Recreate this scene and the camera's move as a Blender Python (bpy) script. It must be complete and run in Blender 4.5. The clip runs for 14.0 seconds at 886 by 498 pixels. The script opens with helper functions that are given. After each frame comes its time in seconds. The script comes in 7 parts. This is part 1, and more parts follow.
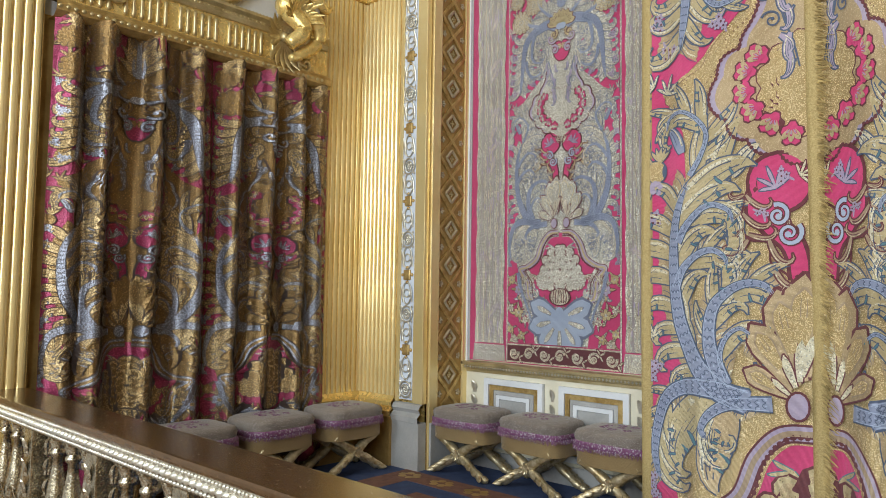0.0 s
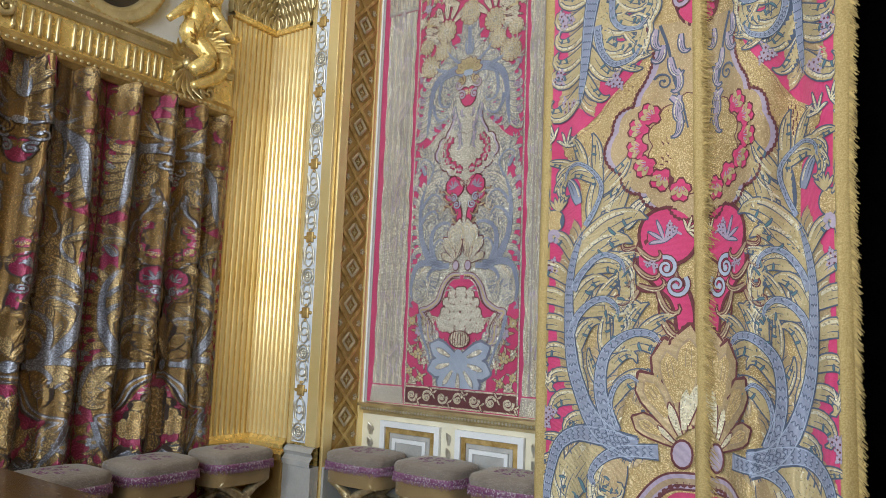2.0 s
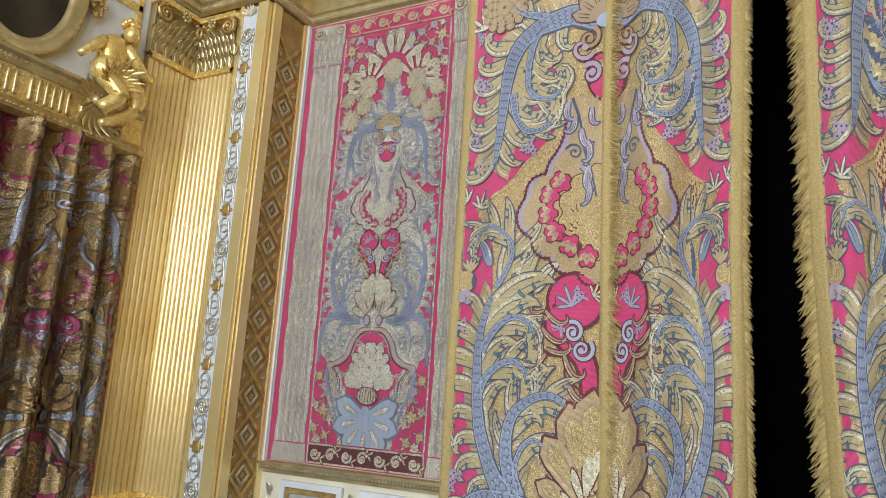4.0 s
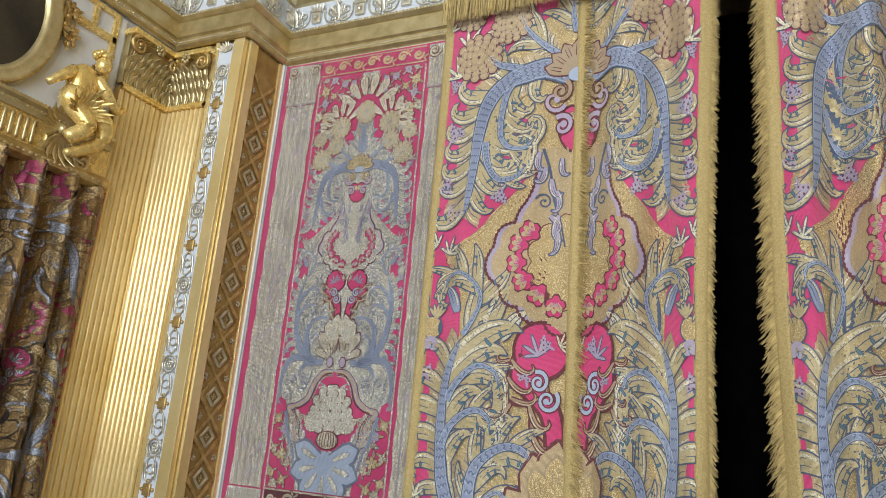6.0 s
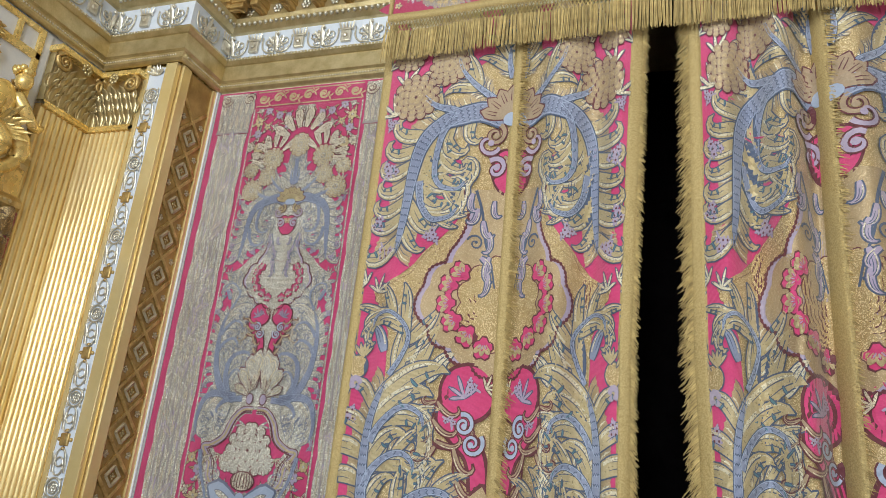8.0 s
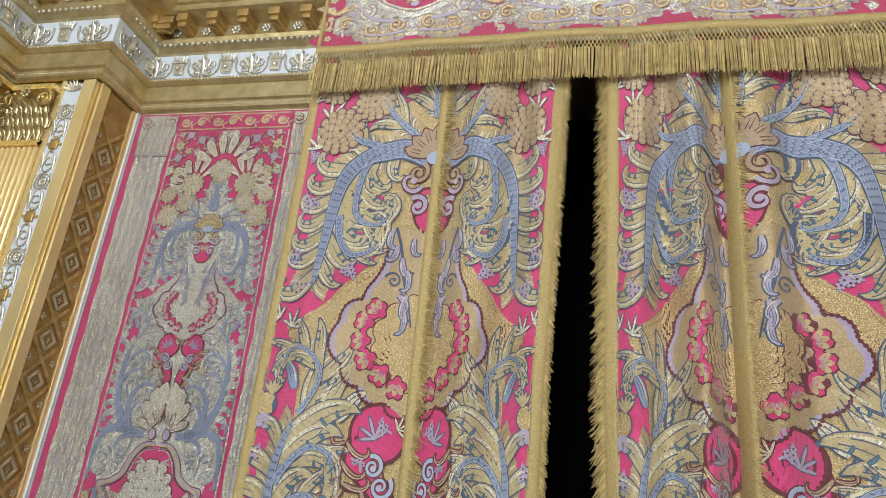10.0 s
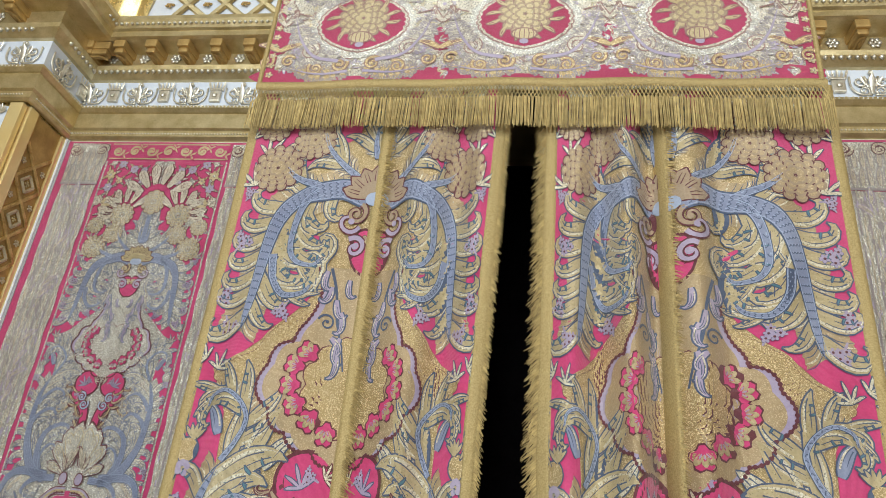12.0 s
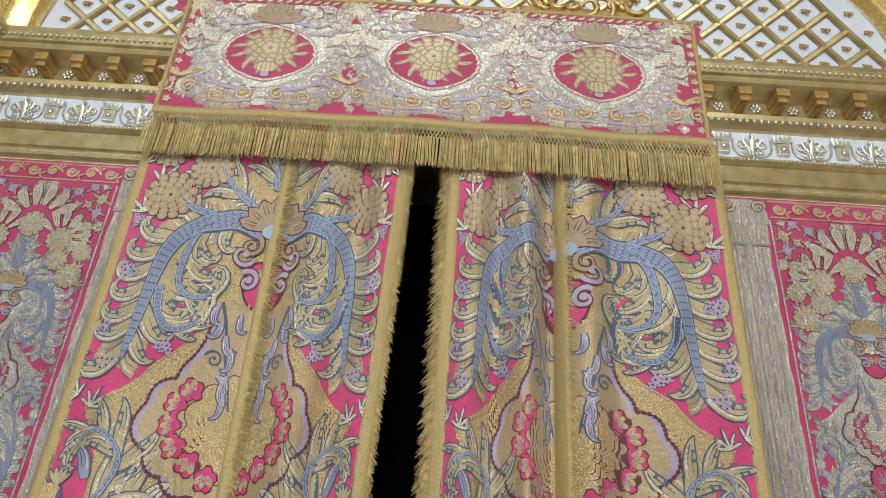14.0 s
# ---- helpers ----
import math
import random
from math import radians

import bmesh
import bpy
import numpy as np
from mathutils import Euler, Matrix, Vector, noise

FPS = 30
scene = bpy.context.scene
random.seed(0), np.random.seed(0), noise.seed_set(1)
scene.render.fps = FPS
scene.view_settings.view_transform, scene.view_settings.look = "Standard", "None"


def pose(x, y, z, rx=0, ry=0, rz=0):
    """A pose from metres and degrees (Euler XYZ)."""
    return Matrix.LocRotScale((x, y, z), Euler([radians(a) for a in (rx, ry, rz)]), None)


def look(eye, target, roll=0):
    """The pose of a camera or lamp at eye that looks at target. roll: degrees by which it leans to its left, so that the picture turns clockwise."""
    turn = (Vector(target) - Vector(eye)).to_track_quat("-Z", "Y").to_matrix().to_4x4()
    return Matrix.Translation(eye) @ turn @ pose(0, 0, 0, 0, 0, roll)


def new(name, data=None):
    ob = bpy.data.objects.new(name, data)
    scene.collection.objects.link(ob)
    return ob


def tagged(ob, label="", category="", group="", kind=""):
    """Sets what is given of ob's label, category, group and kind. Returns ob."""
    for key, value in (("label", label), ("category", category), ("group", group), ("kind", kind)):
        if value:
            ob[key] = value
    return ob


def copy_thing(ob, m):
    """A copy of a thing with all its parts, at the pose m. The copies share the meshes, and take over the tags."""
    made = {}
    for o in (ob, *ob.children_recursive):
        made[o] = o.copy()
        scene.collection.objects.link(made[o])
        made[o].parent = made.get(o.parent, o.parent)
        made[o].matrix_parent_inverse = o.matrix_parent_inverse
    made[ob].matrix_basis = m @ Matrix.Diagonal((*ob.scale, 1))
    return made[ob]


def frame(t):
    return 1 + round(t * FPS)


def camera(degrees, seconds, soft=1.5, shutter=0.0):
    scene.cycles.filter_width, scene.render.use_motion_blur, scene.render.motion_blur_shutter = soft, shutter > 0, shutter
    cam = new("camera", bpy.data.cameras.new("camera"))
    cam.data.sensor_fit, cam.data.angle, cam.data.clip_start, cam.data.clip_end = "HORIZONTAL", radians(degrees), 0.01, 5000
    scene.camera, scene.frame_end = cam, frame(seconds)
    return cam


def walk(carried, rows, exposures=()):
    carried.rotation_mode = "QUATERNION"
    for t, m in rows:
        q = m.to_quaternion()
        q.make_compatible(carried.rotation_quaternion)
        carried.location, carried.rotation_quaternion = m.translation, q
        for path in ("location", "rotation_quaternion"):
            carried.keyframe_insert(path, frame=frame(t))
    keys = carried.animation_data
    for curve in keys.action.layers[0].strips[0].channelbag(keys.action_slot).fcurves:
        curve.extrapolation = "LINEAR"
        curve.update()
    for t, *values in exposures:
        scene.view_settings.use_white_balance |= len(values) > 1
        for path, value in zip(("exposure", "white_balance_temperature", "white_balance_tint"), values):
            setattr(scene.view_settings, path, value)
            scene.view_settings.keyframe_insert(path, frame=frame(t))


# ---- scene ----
cam = camera(63.80, 14.0, soft=0.85)
PATH = [
    (0.0, -0.001, 0.000, 1.550, 93.64, -0.83, 42.31),
    (0.5, -0.005, 0.015, 1.555, 94.92, -1.27, 39.83),
    (1.0, -0.006, 0.027, 1.561, 95.45, -1.65, 37.62),
    (1.5, -0.006, 0.034, 1.566, 96.07, -1.94, 35.82),
    (2.0, -0.005, 0.038, 1.572, 96.86, -2.18, 34.50),
    (2.5, -0.003, 0.043, 1.578, 98.13, -2.43, 31.76),
    (3.0, 0.001, 0.053, 1.583, 99.40, -2.76, 29.67),
    (5.5, -0.012, 0.067, 1.620, 104.00, -4.53, 25.40),
    (6.0, -0.014, 0.070, 1.624, 104.89, -4.73, 24.38),
    (6.5, -0.016, 0.075, 1.627, 105.60, -4.75, 23.02),
    (7.0, -0.018, 0.081, 1.629, 106.15, -4.75, 21.57),
    (7.5, -0.022, 0.086, 1.632, 107.23, -5.06, 19.84),
    (8.0, -0.025, 0.089, 1.637, 108.41, -5.25, 18.32),
    (10.5, 0.007, 0.125, 1.672, 112.44, -5.44, 10.68),
    (11.0, 0.006, 0.130, 1.681, 113.19, -5.37, 9.53),
    (11.5, 0.008, 0.135, 1.691, 114.15, -5.15, 8.18),
    (12.0, 0.010, 0.137, 1.701, 115.23, -5.07, 6.84),
    (12.5, 0.009, 0.138, 1.710, 116.21, -5.03, 5.41),
    (13.0, 0.011, 0.143, 1.718, 117.40, -4.53, 3.01),
    (13.5, 0.020, 0.152, 1.725, 118.26, -3.83, 0.76),
    (14.0, 0.028, 0.166, 1.727, 118.78, -3.63, -1.05),
]
walk(cam, [(r[0], pose(*r[1:])) for r in PATH], exposures=((0.0, 0.0), (12.0, 0.0), (14.0, -0.12)))

# ---------------------------------------------------------------- light
# Daylight comes from three tall windows in the wall opposite the bed.
world = bpy.data.worlds.new("sky")
world.use_nodes = True
scene.world = world
wn = world.node_tree.nodes
sky = wn.new("ShaderNodeTexSky")
sky.sky_type = "NISHITA"
sky.sun_disc = False
sky.sun_elevation = radians(40)
sky.sun_rotation = radians(200)
world.node_tree.links.new(sky.outputs[0], wn["Background"].inputs[0])
wn["Background"].inputs[1].default_value = 0.1

ROOM_L, ROOM_R, ROOM_B, ROOM_TOP = -4.62, 4.9, -5.2, 8.4
WINDOWS_X = (-3.0, -0.1, 2.8)
for wx in WINDOWS_X:
    lamp = bpy.data.lights.new("window_light", "AREA")
    lamp.shape, lamp.size, lamp.size_y = "RECTANGLE", 1.5, 5.0
    lamp.energy = 300
    lamp.color = (0.84, 0.94, 1.0)
    lo = new("window_light", lamp)
    lo.matrix_world = look((wx, ROOM_B - 0.02, 4.0), (wx, 0.0, 3.9))

scene.view_settings.exposure = 0.0

# ---------------------------------------------------------------- materials
def material(name, rough=0.5, metal=0.0):
    m = bpy.data.materials.new(name)
    m.use_nodes = True
    b = m.node_tree.nodes["Principled BSDF"]
    b.inputs["Roughness"].default_value = rough
    b.inputs["Metallic"].default_value = metal
    return m, m.node_tree.nodes, m.node_tree.links, b


def mixed(name, ca, cb, scale=8.0, rough=0.5, metal=0.0, bump=0.1, bump_scale=60.0, stretch=(1, 1, 1), fine=0.35, cc=None, cc_at=0.68, cc_scale=160.0, per_piece=0.0):
    """Two colours at a large scale, fine grain, relief, and an optional third colour as small flecks."""
    m, n, l, b = material(name, rough, metal)
    co = n.new("ShaderNodeTexCoord")
    mp = n.new("ShaderNodeMapping")
    mp.inputs["Scale"].default_value = stretch
    l.new(co.outputs["Object"], mp.inputs[0])
    big = n.new("ShaderNodeTexNoise")
    big.inputs["Scale"].default_value, big.inputs["Detail"].default_value = scale, 5
    l.new(mp.outputs[0], big.inputs["Vector"])
    small = n.new("ShaderNodeTexNoise")
    small.inputs["Scale"].default_value, small.inputs["Detail"].default_value = bump_scale, 3
    l.new(mp.outputs[0], small.inputs["Vector"])
    add = n.new("ShaderNodeMath")
    add.operation = "MULTIPLY_ADD"
    l.new(small.outputs[0], add.inputs[0])
    add.inputs[1].default_value = fine
    l.new(big.outputs[0], add.inputs[2])
    ramp = n.new("ShaderNodeValToRGB")
    ramp.color_ramp.elements[0].position, ramp.color_ramp.elements[1].position = 0.35 + fine * 0.35, 0.65 + fine * 0.6
    ramp.color_ramp.elements[0].color, ramp.color_ramp.elements[1].color = (*ca, 1), (*cb, 1)
    l.new(add.outputs[0], ramp.inputs[0])
    out = ramp.outputs[0]
    if cc:
        fl = n.new("ShaderNodeTexNoise")
        fl.inputs["Scale"].default_value, fl.inputs["Detail"].default_value = cc_scale, 2
        l.new(mp.outputs[0], fl.inputs["Vector"])
        fr = n.new("ShaderNodeValToRGB")
        fr.color_ramp.elements[0].position, fr.color_ramp.elements[1].position = cc_at - 0.06, cc_at + 0.04
        l.new(fl.outputs[0], fr.inputs[0])
        mx = n.new("ShaderNodeMixRGB")
        l.new(fr.outputs[0], mx.inputs[0])
        l.new(out, mx.inputs[1])
        mx.inputs[2].default_value = (*cc, 1)
        out = mx.outputs[0]
    if per_piece:
        info = n.new("ShaderNodeNewGeometry")
        hs = n.new("ShaderNodeHueSaturation")
        mr = n.new("ShaderNodeMapRange")
        mr.inputs[3].default_value, mr.inputs[4].default_value = 1 - per_piece, 1 + per_piece
        l.new(info.outputs["Random Per Island"], mr.inputs[0])
        l.new(mr.outputs[0], hs.inputs["Value"])
        l.new(out, hs.inputs["Color"])
        out = hs.outputs[0]
    l.new(out, b.inputs["Base Color"])
    rr = n.new("ShaderNodeMapRange")
    rr.inputs[3].default_value, rr.inputs[4].default_value = max(rough - 0.1, 0.05), min(rough + 0.12, 1)
    l.new(small.outputs[0], rr.inputs[0])
    l.new(rr.outputs[0], b.inputs["Roughness"])
    if bump:
        bp = n.new("ShaderNodeBump")
        bp.inputs["Strength"].default_value, bp.inputs["Distance"].default_value = bump, 0.004
        l.new(small.outputs[0], bp.inputs["Height"])
        l.new(bp.outputs[0], b.inputs["Normal"])
    return m


def cloth(name, ca, cb, fleck=None, rough=0.45, metal=0.35, weave=900.0, bump=0.5, sheen=0.2, fleck_at=0.62):
    """Silk brocade: woven ribs, slow change of tone, flecks of metal thread."""
    m = mixed(name, ca, cb, scale=3.5, rough=rough, metal=metal, bump=0, bump_scale=120, fine=0.5, cc=fleck, cc_at=fleck_at, cc_scale=220)
    n, l = m.node_tree.nodes, m.node_tree.links
    b = n["Principled BSDF"]
    b.inputs["Sheen Weight"].default_value = sheen
    co = n.new("ShaderNodeTexCoord")
    w1 = n.new("ShaderNodeTexWave")
    w1.bands_direction = "Z"
    w1.inputs["Scale"].default_value, w1.inputs["Distortion"].default_value = weave / 10, 1.5
    l.new(co.outputs["Object"], w1.inputs["Vector"])
    cr = n.new("ShaderNodeTexNoise")
    cr.inputs["Scale"].default_value, cr.inputs["Detail"].default_value = 14, 4
    l.new(co.outputs["Object"], cr.inputs["Vector"])
    ad = n.new("ShaderNodeMath")
    ad.operation = "MULTIPLY_ADD"
    l.new(cr.outputs[0], ad.inputs[0])
    ad.inputs[1].default_value = 3.0
    l.new(w1.outputs["Fac"], ad.inputs[2])
    bp = n.new("ShaderNodeBump")
    bp.inputs["Strength"].default_value, bp.inputs["Distance"].default_value = bump, 0.003
    l.new(ad.outputs[0], bp.inputs["Height"])
    l.new(bp.outputs[0], b.inputs["Normal"])
    return m


GILT = mixed("gilded_wood", (0.80, 0.55, 0.17), (0.93, 0.72, 0.30), scale=5, rough=0.26, metal=0.5, bump=0.04, bump_scale=25)
GILT_REED = mixed("burnished_gilding", (0.84, 0.62, 0.25), (0.96, 0.78, 0.42), scale=1.2, rough=0.2, metal=0.45, bump=0.0, fine=0.1)
GILT_PALE = mixed("pale_gilding", (0.50, 0.39, 0.19), (0.70, 0.58, 0.33), scale=9, rough=0.32, metal=0.7, bump=0.3, bump_scale=90)
GILT_WORN = mixed("worn_gilding", (0.42, 0.26, 0.08), (0.72, 0.52, 0.22), scale=14, rough=0.42, metal=0.7, bump=0.35, bump_scale=70)
GILT_DARK = mixed("dull_gold_paint", (0.36, 0.22, 0.07), (0.55, 0.36, 0.13), scale=7, rough=0.5, metal=0.4, bump=0.2)
WHITE = mixed("white_paint", (0.70, 0.71, 0.74), (0.80, 0.81, 0.83), scale=4, rough=0.5, bump=0.06)
CREAM = mixed("cream_paint", (0.72, 0.66, 0.50), (0.80, 0.75, 0.60), scale=4, rough=0.5, bump=0.06)
# Unseen walls and ceiling, dulled in colour to cut the bounce light.
OCHRE = mixed("unseen_dull_gold", (0.26, 0.17, 0.07), (0.36, 0.25, 0.11), scale=3, rough=0.6, bump=0.1)
STUCCO = mixed("unseen_dull_stucco", (0.42, 0.36, 0.27), (0.52, 0.46, 0.36), scale=2, rough=0.7, bump=0.1)
# Near black without specular: the shade inside the bed, put into the colour.
DARK = mixed("bed_shade_black", (0.003, 0.0025, 0.0025), (0.006, 0.005, 0.005), scale=6, rough=0.95, bump=0.0)
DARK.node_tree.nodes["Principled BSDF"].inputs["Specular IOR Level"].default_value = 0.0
CANVAS = mixed("dark_canvas", (0.008, 0.007, 0.006), (0.05, 0.035, 0.02), scale=3, rough=0.35, bump=0.1)
WOOD = mixed("oak_parquet", (0.16, 0.08, 0.03), (0.28, 0.16, 0.07), scale=6, rough=0.35, stretch=(1, 6, 1), per_piece=0.2)
RUG = mixed("blue_carpet", (0.03, 0.05, 0.13), (0.05, 0.08, 0.18), scale=12, rough=0.95, bump=0.5, bump_scale=150)
RUG_BAND = mixed("rust_carpet_band", (0.16, 0.07, 0.05), (0.24, 0.12, 0.08), scale=20, rough=0.95, bump=0.5, bump_scale=150)
RAIL = mixed("gilt_rail_top", (0.075, 0.038, 0.014), (0.14, 0.075, 0.03), scale=4, rough=0.22, metal=0.3, bump=0.05)

C_GOLD = cloth("gold_brocade_ground", (0.44, 0.295, 0.12), (0.60, 0.43, 0.20), (0.92, 0.75, 0.45), rough=0.32, metal=0.5, fleck_at=0.57)
C_MEDAL = cloth("bronze_gold_satin", (0.40, 0.285, 0.15), (0.54, 0.40, 0.235), (0.66, 0.52, 0.33), rough=0.34, metal=0.5, bump=0.4)
C_PINK = cloth("rose_silk", (0.50, 0.028, 0.12), (0.64, 0.06, 0.19), None, rough=0.5, metal=0.0, sheen=0.35)
C_CREAM = cloth("cream_gold_silk", (0.50, 0.39, 0.20), (0.68, 0.56, 0.33), (0.84, 0.76, 0.55), rough=0.3, metal=0.5, fleck_at=0.70)
C_PALE = cloth("pale_gold_satin", (0.66, 0.58, 0.40), (0.84, 0.77, 0.58), (0.95, 0.92, 0.8), rough=0.28, metal=0.5)
C_BLUE = cloth("blue_grey_silk", (0.21, 0.235, 0.34), (0.32, 0.35, 0.47), None, metal=0.15)
C_LINE = cloth("slate_blue_thread", (0.055, 0.075, 0.13), (0.10, 0.13, 0.20), None, metal=0.1)
C_BROWN = cloth("plum_brown_thread", (0.10, 0.02, 0.03), (0.17, 0.045, 0.05), None, metal=0.1)
C_LILAC = cloth("lilac_silk", (0.36, 0.29, 0.42), (0.50, 0.42, 0.52), None, metal=0.2)
C_TAN = cloth("tan_silk", (0.34, 0.235, 0.145), (0.48, 0.36, 0.24), None, metal=0.25)
C_SILVER = cloth("silver_thread", (0.54, 0.50, 0.42), (0.78, 0.74, 0.64), (0.97, 0.95, 0.88), rough=0.25, metal=0.55)
C_ASH = cloth("ash_lilac_thread", (0.30, 0.25, 0.25), (0.42, 0.36, 0.36), None, metal=0.3)
C_PLUM = cloth("faded_plum_thread", (0.26, 0.12, 0.11), (0.36, 0.2, 0.17), None, metal=0.2)
C_PEARL = cloth("pearl_silver_silk", (0.50, 0.43, 0.33), (0.70, 0.62, 0.49), (0.95, 0.92, 0.84), rough=0.28, metal=0.6)
C_SLATE = cloth("slate_lilac_thread", (0.13, 0.14, 0.21), (0.22, 0.24, 0.33), None, metal=0.2)
C_SKY = cloth("pale_blue_silk", (0.34, 0.40, 0.54), (0.46, 0.52, 0.64), None, metal=0.2, rough=0.36)
C_TEAL = cloth("teal_thread", (0.06, 0.16, 0.20), (0.12, 0.25, 0.30), None, metal=0.1)
BRAID = mixed("gold_braid", (0.34, 0.24, 0.09), (0.52, 0.39, 0.17), scale=160, rough=0.55, metal=0.35, bump=0.8, bump_scale=320)
FRINGE = mixed("gold_bullion_fringe", (0.30, 0.205, 0.075), (0.50, 0.37, 0.15), scale=30, rough=0.6, metal=0.3, bump=0.5, bump_scale=200, per_piece=0.3)

# ---------------------------------------------------------------- mesh helpers
def link_mesh(name, verts, faces, mats, mat_index=None, smooth=False):
    me = bpy.data.meshes.new(name)
    me.from_pydata([tuple(v) for v in verts], [], faces)
    for mt in mats if isinstance(mats, (list, tuple)) else [mats]:
        me.materials.append(mt)
    if mat_index is not None:
        me.polygons.foreach_set("material_index", mat_index)
    if smooth:
        me.polygons.foreach_set("use_smooth", [True] * len(me.polygons))
    me.update()
    return new(name, me)


def part(name, bm, mat, parent=None, label="", smooth=False):
    me = bpy.data.meshes.new(name)
    bmesh.ops.recalc_face_normals(bm, faces=bm.faces)
    bm.to_mesh(me)
    bm.free()
    for mt in mat if isinstance(mat, (list, tuple)) else [mat]:
        me.materials.append(mt)
    if smooth:
        me.polygons.foreach_set("use_smooth", [True] * len(me.polygons))
    ob = new(name, me)
    if parent:
        ob.parent = parent
    if label:
        ob["label"] = label
    return ob


def empty(name, m, label, category, group="", kind=""):
    ob = new(name)
    ob.matrix_world = m
    return tagged(ob, label, category, group, kind)


def box(bm, x0, y0, z0, x1, y1, z1, bevel=0.0):
    vs = [bm.verts.new(p) for p in ((x0, y0, z0), (x1, y0, z0), (x1, y1, z0), (x0, y1, z0), (x0, y0, z1), (x1, y0, z1), (x1, y1, z1), (x0, y1, z1))]
    fs = [bm.faces.new([vs[i] for i in f]) for f in ((0, 3, 2, 1), (4, 5, 6, 7), (0, 1, 5, 4), (1, 2, 6, 5), (2, 3, 7, 6), (3, 0, 4, 7))]
    if bevel:
        es = list({e for f in fs for e in f.edges})
        bmesh.ops.bevel(bm, geom=es, offset=bevel, segments=2, affect="EDGES", profile=0.6)
    return bm


def slab(name, x0, y0, z0, x1, y1, z1, mat, parent=None, bevel=0.0, label=""):
    return part(name, box(bmesh.new(), x0, y0, z0, x1, y1, z1, bevel), mat, parent, label)


def sweep(bm, profile, path, closed=False):
    """profile: (out, z) pairs; path: plan points (x, y). 'out' is measured to the right of the way along the path, with mitred corners."""
    rows, n = [], len(path)
    for i, p in enumerate(path):
        p = Vector(p)
        dirs = []
        if i > 0 or closed:
            dirs.append((p - Vector(path[i - 1])).normalized())
        if i < n - 1 or closed:
            dirs.append((Vector(path[(i + 1) % n]) - p).normalized())
        nn = [Vector((d.y, -d.x)) for d in dirs]
        m = sum(nn, Vector((0, 0))).normalized()
        m = m / max(m.dot(nn[0]), 0.3)
        rows.append([bm.verts.new((p.x + m.x * o, p.y + m.y * o, z)) for o, z in profile])
    for a, b in zip(rows, rows[1:] + ([rows[0]] if closed else [])):
        for i in range(len(profile) - 1):
            bm.faces.new((a[i], b[i], b[i + 1], a[i + 1]))
    return bm


def lathe(bm, profile, at=(0, 0, 0), seg=14, squash=1.0):
    rings = []
    for r, z in profile:
        rings.append([bm.verts.new((at[0] + r * math.cos(2 * math.pi * k / seg), at[1] + squash * r * math.sin(2 * math.pi * k / seg), at[2] + z)) for k in range(seg)])
    for a, b in zip(rings, rings[1:]):
        for k in range(seg):
            bm.faces.new((a[k], a[(k + 1) % seg], b[(k + 1) % seg], b[k]))
    bm.faces.new(rings[0][::-1])
    bm.faces.new(rings[-1])
    return bm


def spline(ctrl, n=12):
    """Points along a smooth curve through the control points."""
    c = [Vector(p) for p in ctrl]
    c = [c[0] * 2 - c[1]] + c + [c[-1] * 2 - c[-2]]
    out = []
    for i in range(1, len(c) - 2):
        for k in range(n):
            t = k / n
            a, b, d, e = c[i - 1], c[i], c[i + 1], c[i + 2]
            out.append(0.5 * (2 * b + (d - a) * t + (2 * a - 5 * b + 4 * d - e) * t * t + (3 * b - a - 3 * d + e) * t ** 3))
    out.append(c[-2])
    return out


def tube(bm, pts, radii, seg=6):
    """A round bar along 3D points."""
    pts = [Vector(p) for p in pts]
    rings = []
    for i, p in enumerate(pts):
        d = (pts[min(i + 1, len(pts) - 1)] - pts[max(i - 1, 0)]).normalized()
        side = d.cross(Vector((0.31, 0.17, 0.93))).normalized()
        up = side.cross(d)
        r = radii[i] if isinstance(radii, (list, tuple)) else radii
        rings.append([bm.verts.new(p + (side * math.cos(2 * math.pi * k / seg) + up * math.sin(2 * math.pi * k / seg)) * r) for k in range(seg)])
    for a, b in zip(rings, rings[1:]):
        for k in range(seg):
            bm.faces.new((a[k], a[(k + 1) % seg], b[(k + 1) % seg], b[k]))
    bm.faces.new(rings[0][::-1])
    bm.faces.new(rings[-1])
    return bm


# ---------------------------------------------------------------- the room
FLOOR_Z = 0.19
BACK_Y, BACK_R_Y, FRONT_Y, PIL_Y = 4.5, 4.41, 4.04, 4.0
REVEAL_X, CORNER_X = -3.835, -4.575


def structure(ob, label, category):
    return tagged(ob, label, category, kind="structure")


structure(slab("floor", ROOM_L - 0.3, ROOM_B - 0.3, -0.1, ROOM_R + 0.3, 1.18, 0.0, WOOD), "worn oak parquet floor before the balustrade", "floor")
structure(slab("floor_platform", ROOM_L - 0.3, 1.18, -0.1, ROOM_R + 0.3, 4.8, FLOOR_Z, WOOD), "raised platform floor behind the balustrade", "floor")
structure(slab("wall_left", ROOM_L - 0.3, ROOM_B - 0.3, 0, ROOM_L, 4.04, ROOM_TOP, WHITE), "white painted side wall with gilding", "wall")
structure(slab("wall_right", ROOM_R, ROOM_B - 0.3, 0, ROOM_R + 0.3, 4.8, ROOM_TOP, OCHRE), "unseen side wall, dull gold to cut bounce light", "wall")
structure(slab("wall_alcove_left", REVEAL_X, BACK_Y, FLOOR_Z, -0.55, 4.8, ROOM_TOP, CREAM), "back wall of the bed alcove", "wall")
structure(slab("wall_alcove_right", -0.55, BACK_R_Y, FLOOR_Z, 3.6, 4.8, ROOM_TOP, CREAM), "back wall of the bed alcove", "wall")
